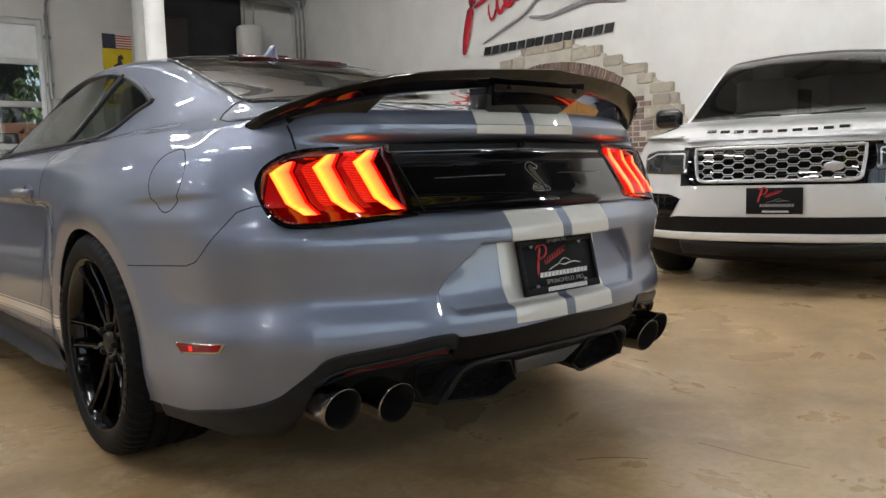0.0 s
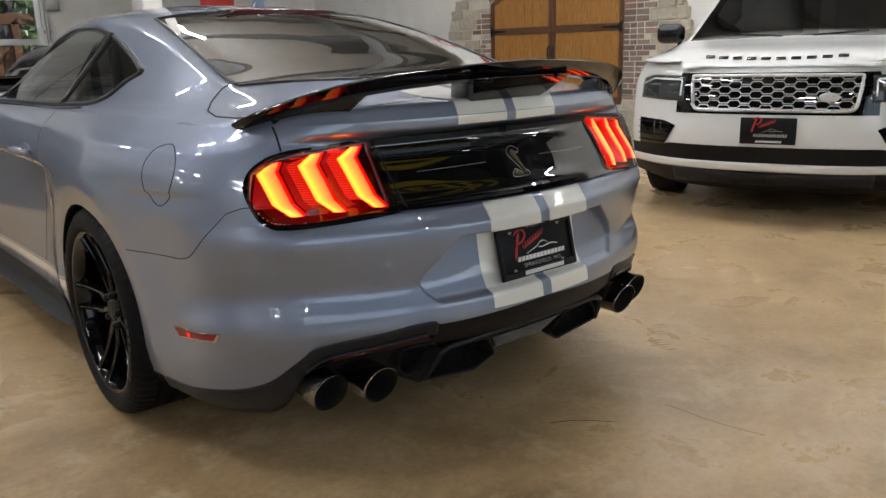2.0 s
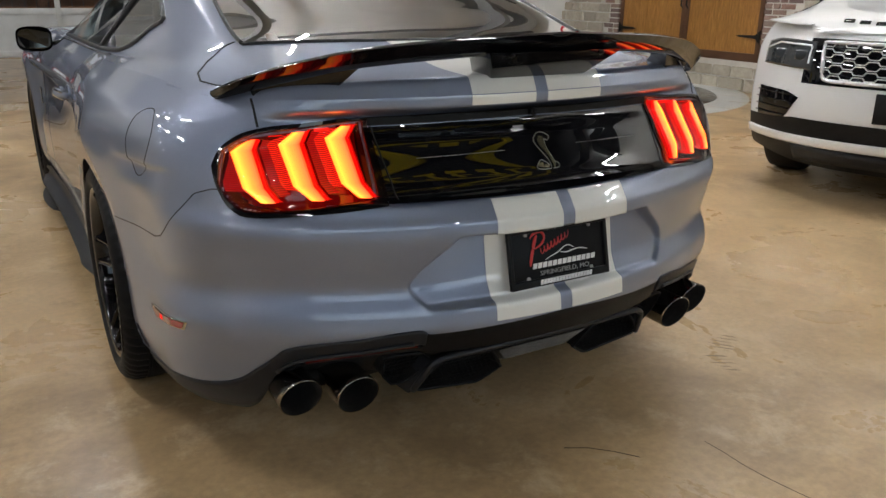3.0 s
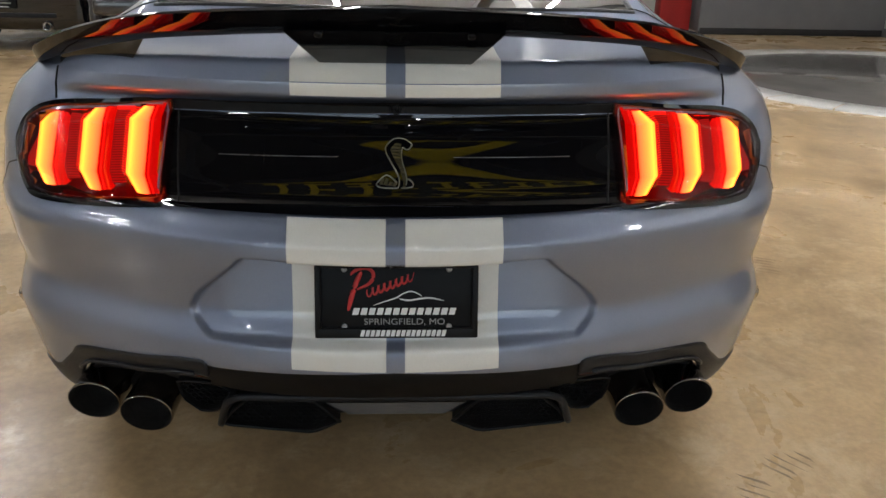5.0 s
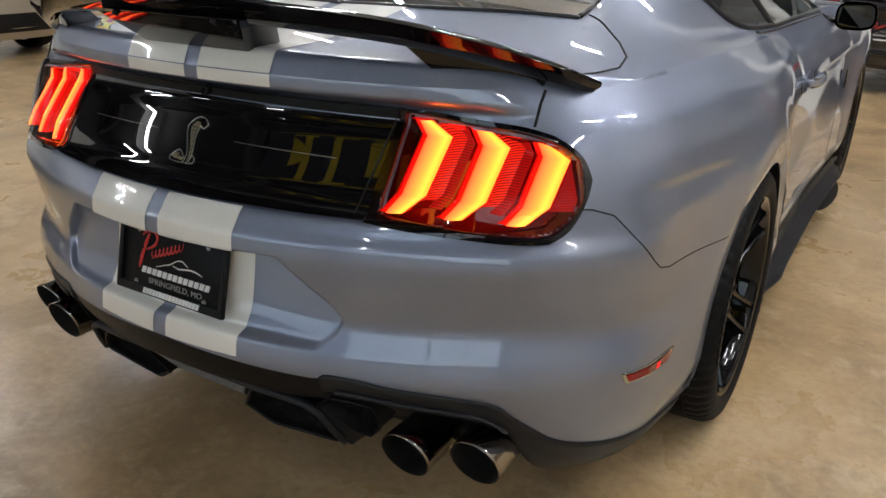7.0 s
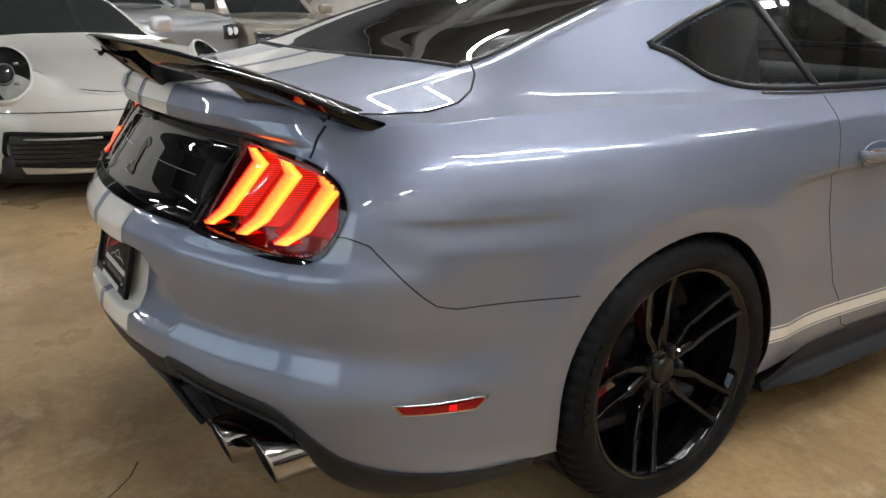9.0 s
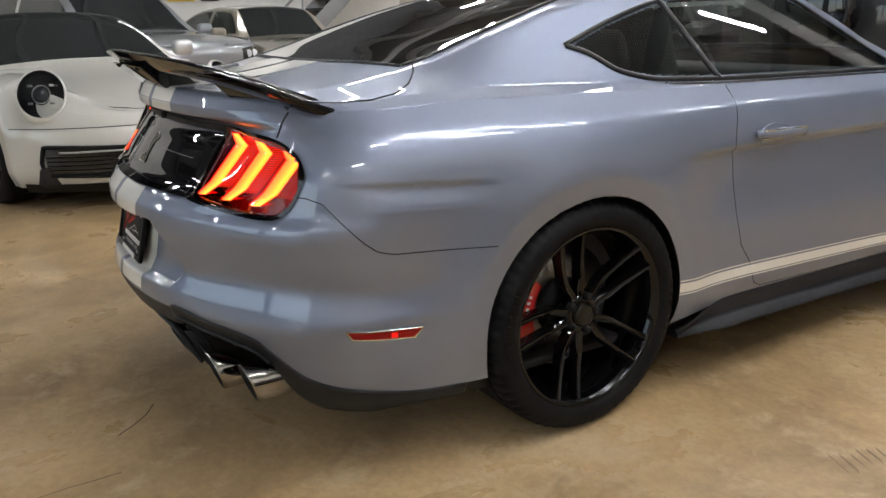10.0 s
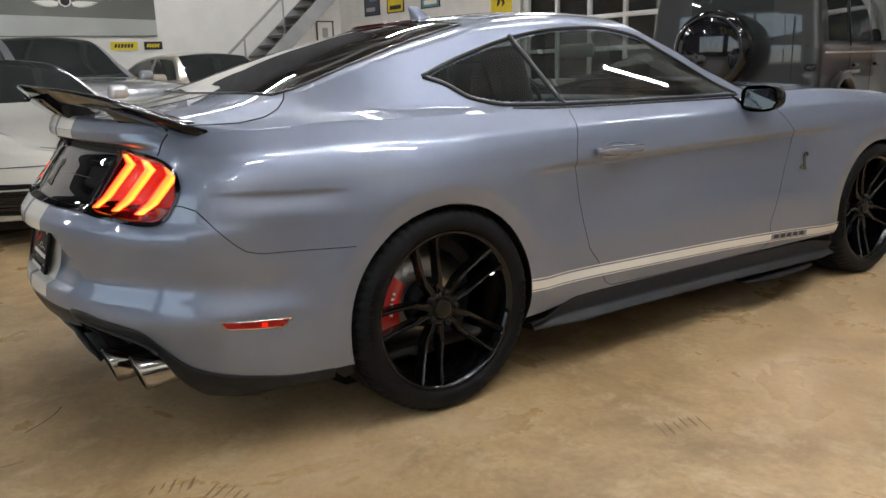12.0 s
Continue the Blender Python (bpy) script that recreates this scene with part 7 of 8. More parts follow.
def tree(at, h, seed):
    rnd = random.Random(seed)
    t = thing("tree", at, 0, "leafy green tree outside the glazed doors", "tree", "trees outside")
    part("trunk", tube([(0, 0, 0), (0.05, 0.02, h * 0.35), (-0.04, 0.0, h * 0.7)], [0.16, 0.11, 0.05], 8), BARK, t)
    for k in range(5):
        a = k * 1.3
        part("limb", tube([(0, 0, h * (0.3 + 0.07 * k)), (math.cos(a) * h * 0.16, math.sin(a) * h * 0.16, h * (0.42 + 0.08 * k))], [0.06, 0.02], 6), BARK, t)
    V, F = [], []
    for _ in range(5200):
        r, a, z = rnd.random() ** 0.5, rnd.random() * 6.283, rnd.random()
        R = h * 0.30 * (0.45 + 0.75 * math.sin(math.pi * (0.12 + 0.8 * z))) * (0.8 + 0.4 * rnd.random())
        c = Vector((R * r * math.cos(a), R * r * math.sin(a), h * (0.22 + 0.80 * z)))
        m = Euler((rnd.random() * 6, rnd.random() * 6, rnd.random() * 6)).to_matrix()
        s = 0.06 + 0.08 * rnd.random()
        n0 = len(V)
        V += [c + m @ Vector(p) * s for p in ((-1, 0, 0), (0, 0.5, 0.1), (1, 0, 0), (0, -0.5, 0.1))]
        F.append((n0, n0 + 1, n0 + 2, n0 + 3))
    me = bpy.data.meshes.new("crown")
    me.from_pydata(V, [], F)
    me.materials.append(LEAF)
    ob = new("crown", me)
    ob.parent = t


for k, (x, y, h) in enumerate(((-19.5, 19.5, 6.6), (-17.0, 18.5, 6.0), (-14.6, 18.0, 6.8), (-12.6, 19.0, 6.2), (-10.8, 17.5, 6.5), (-8.4, 18.8, 6.0), (-6.2, 18.0, 6.2), (4.2, 17.5, 6.0))):
    tree((x, y, -0.07), h, k)
shed = thing("shed", (-1.0, 17.0, -0.07), 0, "grey shed with a brown timber porch outside the door", "shed")
part("wall", boxes(((0, 0.5, 1.9), (8.0, 0.2, 3.8))), plain("shed_grey", (0.11, 0.11, 0.115), 0.8, 0, 8, 0.2, 0.1), shed, smooth=False)
part("roof", boxes(((0, -0.2, 3.85), (8.6, 2.0, 0.12)), bevel=0.02), BLACK_MATT, shed, smooth=False)
part("beam", boxes(((0, -0.6, 2.05), (8.0, 0.16, 0.22)), bevel=0.01), WOODEN, shed, smooth=False)
for k in range(7):
    part("post", boxes(((-3.6 + 1.2 * k, -0.6, 1.0), (0.16, 0.16, 2.0)), bevel=0.01), WOODEN, shed, smooth=False)
for k in range(34):
    part("board", boxes(((-3.9 + 0.235 * k, 0.36, 0.75), (0.22, 0.03, 1.5)), bevel=0.006), WOODEN, shed, smooth=False)

# --- corner room with a flat top, framed posters and plant on it
BX, BY, BH = 5.72, 11.55, 3.12
setting("partition", boxes(((BX + 0.06, (BY + NY) / 2, BH / 2), (0.12, NY - BY, BH)), (((BX + EX) / 2, BY + 0.06, BH / 2), (EX - BX, 0.12, BH)), (((BX + EX) / 2, (BY + NY) / 2, BH - 0.05), (EX - BX, NY - BY, 0.1)), ((4.75, NY - 0.03, BH / 2), (1.9, 0.06, BH))), WHITE_WALL, "white walls of a corner store room", "wall")
CREAM_PRINT = plain("poster_cream", (0.52, 0.42, 0.28), 0.5, 0, 12, 0.2, 0.02)
NAVY_PRINT = plain("poster_navy", (0.02, 0.025, 0.05), 0.4, 0, 12, 0.2, 0.02)
OCHRE_PRINT = plain("poster_ochre", (0.48, 0.30, 0.10), 0.5, 0, 10, 0.35, 0.02)
RED_PRINT = plain("poster_red", (0.45, 0.04, 0.02), 0.5, 0, 12, 0.15, 0.02)
TEAL_PRINT = plain("poster_teal", (0.08, 0.20, 0.22), 0.5, 0, 12, 0.2, 0.02)
PALE_PRINT = plain("poster_white", (0.68, 0.66, 0.60), 0.5, 0, 12, 0.1, 0.02)


def poster(at, turn, w, h, ground, marks, label, frame_mat=None):
    """A framed print hung on a wall; it faces -y. marks: (x, z, w, h, material) in shares of the print."""
    p = thing("framed_poster", at, turn, label, "poster")
    fm = frame_mat or BLACK_MATT
    for c, s in (((0, 0, h / 2), (w + 0.05, 0.03, 0.028)), ((0, 0, -h / 2), (w + 0.05, 0.03, 0.028)), ((w / 2, 0, 0), (0.028, 0.03, h)), ((-w / 2, 0, 0), (0.028, 0.03, h))):
        part("frame", boxes((c, s), bevel=0.003), fm, p)
    part("print", boxes(((0, 0.004, 0), (w, 0.008, h))), ground, p, smooth=False)
    for x, z, a, b, m in marks:
        part("figure", boxes(((x * w, -0.002, z * h), (a * w, 0.004, b * h)), bevel=0.001), m, p, smooth=False)
    return p


pz, ph = 2.72, 0.74
poster((BX - 0.03, 12.12, pz - 0.03), -90, 0.55, ph, CREAM_PRINT, ((0, 0.42, 0.8, 0.06, BLACK_MATT), (0.15, 0.12, 0.35, 0.2, RED_PRINT), (-0.2, -0.15, 0.3, 0.25, RED_PRINT), (0.1, -0.38, 0.6, 0.1, OCHRE_PRINT)), "cream framed poster with red figures")
poster((BX - 0.03, 11.78, pz + 0.02), -90, 0.55, ph, CREAM_PRINT, ((0.05, 0.28, 0.5, 0.22, BLACK_MATT), (0.05, 0.28, 0.3, 0.12, CREAM_PRINT), (-0.05, -0.2, 0.22, 0.5, RED_PRINT), (-0.3, -0.1, 0.18, 0.3, TEAL_PRINT)), "cream framed poster with a red wedge")
poster((6.12, BY - 0.03, pz + 0.04), 0, 0.50, ph + 0.04, NAVY_PRINT, ((0, 0.36, 0.8, 0.10, PALE_PRINT), (-0.22, 0.05, 0.3, 0.16, RED_PRINT), (0.15, -0.2, 0.4, 0.25, TEAL_PRINT), (0, -0.42, 0.6, 0.05, PALE_PRINT)), "dark blue framed poster")
poster((6.74, BY - 0.03, pz), 0, 0.46, ph, CREAM_PRINT, ((0.1, 0.3, 0.4, 0.15, RED_PRINT), (0, -0.25, 0.8, 0.3, OCHRE_PRINT), (-0.25, 0.1, 0.2, 0.3, OCHRE_PRINT)), "cream framed poster with ochre figures")
# plant on the store room
tank = thing("water_heater", (5.84, 12.0, BH), 0, "white upright water heater on the store room", "boiler")
part("tank", lathe([(0, 0.001), (0, 0.23), (0.03, 0.26), (0.60, 0.26), (0.64, 0.22), (0.66, 0.001)], "z", 32), OFF_WHITE, tank)
for x in (-0.1, 0.1):
    part("pipe", tube([(x, 0, 0.62), (x, 0, 1.2), (x * 3, 0.1, 1.5)], 0.02, 8), STEEL_GREY, tank)
duct = thing("air_duct", (6.3, 11.9, BH + 1.25), 0, "galvanised air duct under the roof", "duct")
part("run", tube([(-3.6, 0, 0.1), (-1.5, 0, 0.05), (0.7, 0, 0.0)], 0.17, 20), STEEL_GREY, duct)
for x in (-3.0, -2.0, -1.0, 0.0):
    part("collar", lathe([(-0.02, 0.175), (0.02, 0.185), (0.06, 0.175)], "x", 24, at=(x, 0, 0.05)), STEEL_GREY, duct)
pip = thing("pipe_run", (6.6, 11.5, BH), 0, "grey steel pipes on the wall", "pipe")
for k in range(3):
    part("pipe", tube([(0.09 * k, 0.0, 0.0), (0.09 * k, 0, 1.0 + 0.1 * k), (0.09 * k - 0.6, 0, 1.25 + 0.12 * k), (-2.5, 0, 1.3 + 0.12 * k)], 0.022, 8), STEEL_GREY, pip)
cab = thing("loft_cabinet", (4.28, 12.1, 2.3), 0, "dark tall cupboard on the loft", "cabinet")
part("body", boxes(((0, 0, 0.74), (0.50, 0.4, 1.48)), bevel=0.01), plain("dark_brown", (0.014, 0.010, 0.009), 0.5, 0, 30, 0.2, 0.05), cab)
part("panel", boxes(((0.0, -0.205, 0.74), (0.44, 0.012, 1.38)), bevel=0.004), plain("brown_panel", (0.02, 0.015, 0.014), 0.5), cab)
loft = setting("loft_back", boxes(((4.95, NY - 0.08, 4.1), (1.75, 0.03, 2.15))), BLACK_MATT, "dark recess over the store room", "wall")

# --- round white column and yellow banner by the door
col = thing("column", (3.23, 10.6, 0), 0, "white round steel column", "column")
part("shaft", lathe([(0, 0.20), (0.02, 0.20), (0.03, 0.165), (TOP, 0.165)], "z", 28), WHITE_WALL, col)
col2 = thing("column", (1.36, 5.30, 0), 0, "grey-white steel column", "column")
part("shaft", lathe([(0, 0.155), (0.012, 0.155), (0.014, 0.095), (TOP, 0.095)], "z", 28), OFF_WHITE, col2)


def banner(name, at, turn, w, h, cloth, label, marks=()):
    b = thing(name, at, turn, label, "banner")
    part("cloth", boxes(((0, 0, 0), (w, 0.008, h))), cloth, b, smooth=False)
    for nm, pts, m in marks:
        bm = prism([(x * w, z * h) for x, z in pts], 0.004)
        bmesh.ops.translate(bm, verts=bm.verts, vec=(0, {"stripe": -0.013, "flag_corner": -0.015}.get(nm, -0.009), 0))
        part(nm, bm, m, b, smooth=False)
    return b


rearing = [(-0.16, -0.28), (-0.05, -0.20), (-0.12, -0.05), (-0.02, 0.03), (-0.14, 0.08), (-0.02, 0.14), (0.0, 0.26), (0.08, 0.30), (0.16, 0.24), (0.08, 0.19), (0.15, 0.06), (0.27, 0.02), (0.18, -0.02), (0.08, -0.06), (0.14, -0.20), (0.02, -0.30), (0.05, -0.18), (-0.04, -0.10)]
STRIPE_MARKS = [("stripe", [(-0.05, 0.30 + 0.034 * k), (0.5, 0.30 + 0.034 * k), (0.5, 0.317 + 0.034 * k), (-0.05, 0.317 + 0.034 * k)], RED_PRINT) for k in range(6)]
yb = banner("yellow_banner", (3.38, NY - 0.03, 2.80), 0, 0.52, 1.30, YELLOW, "yellow banner with a black rearing shape and a flag", STRIPE_MARKS + [("flag_field", [(-0.5, 0.30), (0.5, 0.30), (0.5, 0.5), (-0.5, 0.5)], PALE_PRINT), ("flag_corner", [(-0.5, 0.30), (-0.05, 0.30), (-0.05, 0.5), (-0.5, 0.5)], NAVY_PRINT), ("rearing_shape", [(x * 1.3, z * 0.75 + 0.0) for x, z in rearing], BLACK_MATT), ("foot_band", [(-0.44, -0.46), (0.44, -0.46), (0.44, -0.32), (-0.44, -0.32)], BLACK_MATT)])
words("N.A.R.", 0.15, YELLOW, yb, (0, -0.012, -0.505), extrude=0.002, width=0.40)
vent = thing("wall_box", (2.30, NY - 0.12, 2.1), 0, "small grey wall box", "box")
part("case", boxes(((0, 0, 0), (0.22, 0.12, 0.30)), bevel=0.01), STEEL_GREY, vent)

# --- grey counter, red pillar, baseboard by the arch
ctr = thing("counter", (5.60, 9.35, 0), 0, "long grey reception counter", "counter")
part("front", boxes(((0, 0, 0.46), (2.75, 0.55, 0.84)), bevel=0.01), GREY_PAINT, ctr)
part("top", boxes(((0, -0.02, 0.90), (2.80, 0.66, 0.04)), bevel=0.008), plain("counter_top", (0.10, 0.10, 0.10), 0.3), ctr)
part("toe_board", boxes(((0, -0.25, 0.05), (2.70, 0.06, 0.09)), bevel=0.004), BLACK_MATT, ctr)
mon = thing("monitor", (5.2, 9.4, 0.92), 10, "black monitor on the grey counter", "monitor")
part("screen", boxes(((0, 0, 0.26), (0.52, 0.03, 0.32)), bevel=0.006), BLACK_PLASTIC, mon)
part("stand", boxes(((0, 0.02, 0.05), (0.05, 0.03, 0.12)), ((0, 0.02, 0.006), (0.22, 0.16, 0.012)), bevel=0.003), BLACK_PLASTIC, mon)
for k in range(5):
    cup = thing("desk_item", (4.6 + 0.22 * k, 9.3 + 0.05 * (k % 2), 0.92), 0, "small dark item on the grey counter", "desk item")
    part("case", boxes(((0, 0, 0.05 + 0.02 * (k % 3)), (0.12, 0.08, 0.10 + 0.04 * (k % 3))), bevel=0.01), BLACK_PLASTIC if k % 2 else GREY_PAINT, cup)
pil = thing("pillar", (3.90, 9.30, 0), 8, "red painted square pillar", "pillar")
part("shaft", boxes(((0, 0, 1.1), (0.48, 0.20, 2.2)), bevel=0.01), RED_PAINT, pil)
bin_ = thing("wall_unit", (3.45, NY - 0.16, 1.0), 0, "dark grey hand dryer unit on the wall", "unit")
part("case", boxes(((0, 0, 0), (0.34, 0.24, 0.42)), bevel=0.03), GREY_PAINT, bin_)
part("nozzle", boxes(((0, -0.04, -0.25), (0.10, 0.10, 0.08)), bevel=0.01), BLACK_PLASTIC, bin_)
setting("baseboard", boxes(((EX - 0.01, 9.9, 0.06), (0.02, 4.9, 0.12)), ((EX - 0.01, -3.6, 0.06), (0.02, 12.6, 0.12)), ((3.6, NY - 0.01, 0.06), (2.4, 0.02, 0.12)), ((-4.65, NY - 0.01, 0.06), (5.3, 0.02, 0.12)), ((WX + 0.01, (SY + JY) / 2, 0.06), (0.02, JY - SY, 0.12))), GREY_PAINT, "grey baseboard", "baseboard")

# --- turntable let into the floor
tt = thing("turntable", (5.0, 5.25, 0), 0, "round grey car turntable with a pale stone rim", "turntable")
DISC = plain("turntable_grey", (0.13, 0.12, 0.11), 0.13, 0.1, 14, 0.25, 0.02)
RIM_STONE = plain("pale_stone", (0.52, 0.51, 0.48), 0.35, 0, 30, 0.1, 0.05)
part("disc", lathe([(0.012, 0.001), (0.012, 1.84), (0.0, 1.845)], "z", 96), DISC, tt)
for k in range(24):
    a0, a1 = 2 * math.pi * k / 24 + 0.004, 2 * math.pi * (k + 1) / 24 - 0.004
    bm = bmesh.new()
    P = [[(r * math.cos(a), r * math.sin(a), z) for r, z in ((1.85, 0.001), (1.855, 0.016), (2.195, 0.016), (2.20, 0.001))] for a in np.linspace(a0, a1, 6)]
    part("rim_slab", grid(np.array(P), bm=bm), RIM_STONE, tt)
for a in (0.5, 1.9, 3.4):
    part("joint", boxes(((0.9 * math.cos(a), 0.9 * math.sin(a), 0.0135), (0.012, 0.012, 0.001))), DARK_GAP, tt)

# --- marks on the floor
MARK = plain("tyre_mark", (0.25, 0.175, 0.095), 0.6, 0, 90, 0.3, 0)
rnd = random.Random(5)


def smear(at, turn, n_, length, gap):
    s = thing("floor_smear", (at[0], at[1], 0.0006), turn, "dark rubber smear on the concrete", "floor mark")
    for k in range(n_):
        bm = bmesh.new()
        x = (k - n_ / 2) * gap
        L = length * (0.6 + 0.5 * rnd.random())
        o = 0.03 * (rnd.random() - 0.5)
        vs = [bm.verts.new((x + 0.008 * rnd.random(), o - L / 2, 0)), bm.verts.new((x + 0.008 + 0.006 * rnd.random(), o - L / 2 + 0.02, 0)), bm.verts.new((x + 0.010, o + L / 2, 0)), bm.verts.new((x + 0.004, o + L / 2 - 0.02, 0))]
        bm.faces.new(vs)
        part("streak", bm, MARK, s, smooth=False)


smear((1.0, -0.80), 40, 5, 0.10, 0.028)
smear((1.50, 0.50), 65, 6, 0.12, 0.030)
smear((0.86, -0.91), 60, 5, 0.09, 0.026)
CRACK = plain("crack", (0.045, 0.034, 0.022), 0.9, 0, 90, 0.3, 0)


def crack(pts, w=0.003):
    c = thing("floor_crack", (0, 0, 0.0005), 0, "thin crack in the concrete floor", "floor mark")
    q = dense(pts, 0.05)
    bm = bmesh.new()
    prev = None
    for i, p in enumerate(q):
        d = q[min(i + 1, len(q) - 1)] - q[max(i - 1, 0)]
        nrm = np.array((-d[1], d[0])) / (np.linalg.norm(d) + 1e-9)
        j = nrm * 0.006 * (rnd.random() - 0.5)
        cur = [bm.verts.new((*(p + j + nrm * w / 2), 0)), bm.verts.new((*(p + j - nrm * w / 2), 0))]
        if prev:
            bm.faces.new((prev[0], prev[1], cur[1], cur[0]))
        prev = cur
    part("line", bm, CRACK, c, smooth=False)


crack([(0.42, -1.23), (0.425, -1.40), (0.45, -1.555)])
crack([(0.05, -1.06), (0.13, -1.11), (0.2, -1.20)], 0.004)
crack([(2.02, 2.74), (2.17, 2.5), (2.29, 2.30)], 0.004)
crack([(-6.0, -0.6), (-3.5, -1.9), (-1.0, -3.2)], 0.004)

# --- wide hanging banner with yellow block signs in an arch, behind the camera
arch = thing("arched_banner", (0.6, -3.4, 4.08), 180, "wide hanging black banner with yellow signs in an arch", "banner")
part("cloth", boxes(((0, 0, 0.0), (7.4, 0.01, 1.7))), BLACK_MATT, arch, smooth=False)
rim = [(x, 0.72 - 0.055 * x * x) for x in np.linspace(-3.5, 3.5, 40)]
part("arch_line", stroke(rim, 0.07, -0.02, press=0.1), YELLOW, arch)
part("foot_line", stroke([(x, -0.62 - 0.03 * x * x) for x in np.linspace(-3.5, 3.5, 40)], 0.06, -0.02, press=0.1), YELLOW, arch)
for k in range(9):
    x = -2.8 + 0.7 * k
    z = 0.02 - 0.045 * x * x
    sg = new("sign_shape")
    sg.parent = arch
    sg.matrix_basis = Matrix.Translation((x, 0, z)) @ Matrix.Rotation(0.09 * x, 4, "Y")
    part("stem", boxes(((0.10 if k % 2 else -0.08, -0.012, 0), (0.14, 0.01, 0.86))), YELLOW, sg, smooth=False)
    part("bar", boxes(((0, -0.013, 0.36), (0.46, 0.01, 0.15))), YELLOW, sg, smooth=False)
    part("bar", boxes(((0, -0.013, -0.36 if k % 3 else 0.0), (0.44, 0.01, 0.14))), YELLOW, sg, smooth=False)
for c in (-3.4, 3.4):
    part("cord", tube([(c, 0, 0.84), (c, 0, 1.38)], 0.006, 5), BLACK_MATT, arch)
arch.matrix_basis = arch.matrix_basis @ Matrix.Rotation(radians(4), 4, "Y") @ Matrix.Scale(0.8, 4)

# --- sign on the east wall: red script, silver car line, black slanted marks
SIGN_RED = plain("sign_red", (0.42, 0.012, 0.025), 0.35, 0, 30, 0.05, 0.02)
SIGN_SILVER = plain("sign_silver", (0.45, 0.46, 0.47), 0.3, 0.7, 30, 0.08, 0.02)
sign = thing("wall_sign", (EX - 0.03, 5.25, 2.64), -90, "raised red, silver and black sign on the white wall", "sign")
letter_bars(sign, -1.25, 1.24, 0.0, 0.115, 14, BLACK_MATT, 0.0, slant=0.3, depth=0.02)
car_line(sign, 2.6, (0.02, 0.17), SIGN_SILVER, -0.005, press=0.4)
script_mark(sign, 1.9, (-0.76, 0.58), SIGN_RED, -0.01, press=0.25)

# --- open steel stair beside the west wall
ST_GREY = plain("stair_grey", (0.26, 0.265, 0.27), 0.5, 0.1, 30, 0.1, 0.05)
TREAD = plain("stair_tread", (0.06, 0.06, 0.062), 0.6, 0, 60, 0.2, 0.1)
stair = thing("staircase", (WX + 0.5, 3.14, 0), 0, "grey steel staircase rising along the white wall", "staircase")
SLOPE = 0.905
RUN = JY - 3.14
for sx in (-0.42, 0.44):
    bm = bmesh.new()
    L = math.hypot(RUN, RUN * SLOPE)
    box(bm, (sx, RUN / 2, RUN * SLOPE / 2 + 0.02), (0.05, L, 0.26), 0.006, Matrix.Rotation(math.atan(SLOPE), 3, "X"))
    part("stringer", bm, ST_GREY, stair, smooth=False)
nst = int(RUN * SLOPE / 0.18)
for k in range(nst):
    part("tread", boxes(((0.01, (k + 0.6) * 0.18 / SLOPE, (k + 1) * 0.18), (0.80, 0.26, 0.04)), bevel=0.005), TREAD, stair, smooth=False)
    part("riser", boxes(((0.01, (k + 0.6) * 0.18 / SLOPE + 0.11, (k + 1) * 0.18 - 0.09), (0.80, 0.015, 0.14))), TREAD, stair, smooth=False)
rail = part("handrail", tube([(0.44, 0.15, 1.0), (0.44, RUN, 0.86 + RUN * SLOPE)], 0.024, 10), ST_GREY, stair)
for k in range(5):
    y = 0.2 + k * (RUN - 0.3) / 4
    part("baluster", tube([(0.44, y, y * SLOPE), (0.44, y, y * SLOPE + 0.86)], 0.018, 8), ST_GREY, stair)

# --- prints and signs on the west wall and in the deep bay
DARK_GREEN = plain("print_dark", (0.060, 0.064, 0.050), 0.35, 0, 3, 0.5, 0.02)
GREY_PRINT = plain("print_grey", (0.30, 0.31, 0.29), 0.35, 0, 5, 0.25, 0.02)
wb = banner("picture_banner", (WX + 0.03, 0.56, 2.85), 90, 4.6, 2.05, DARK_GREEN, "wide dark printed banner with a pale winged shape", [
    ("pale_band", [(-0.5, -0.08), (0.30, -0.22), (0.42, -0.10), (0.46, 0.10), (0.36, 0.22), (-0.5, 0.18)], plain("print_olive", (0.12, 0.125, 0.095), 0.4, 0, 3, 0.3, 0.02)),
    ("highlight", [(0.34, -0.20), (0.43, -0.08), (0.47, 0.14), (0.44, 0.10), (0.40, -0.06), (0.32, -0.17)], PALE_PRINT),
    ("lower_band", [(-0.5, -0.49), (0.5, -0.49), (0.5, -0.36), (-0.5, -0.30)], GREY_PRINT),
])
for sg in (-1, 1):
    for k in range(9):
        a = radians(6 + 9 * k) if sg > 0 else math.pi - radians(6 + 9 * k)
        x0, z0 = 0.83 + sg * 0.10, -0.44
        q = Vector((math.cos(a), 0, -math.sin(a) * 0.5))
        L = 0.42 - 0.03 * k
        part("feather", stroke([(x0 + q.x * L * t, z0 + q.z * L * t) for t in np.linspace(0.15, 1, 6)], 0.014, -0.012), PALE_PRINT, wb)
part("roundel", lathe([(-0.012, 0.001), (-0.012, 0.09), (-0.006, 0.10)], "y", 28, at=(0.83, 0, -0.44)), PALE_PRINT, wb)
part("roundel_field", lathe([(-0.016, 0.001), (-0.016, 0.07), (-0.010, 0.075)], "y", 28, at=(0.83, 0, -0.44)), BLACK_MATT, wb)


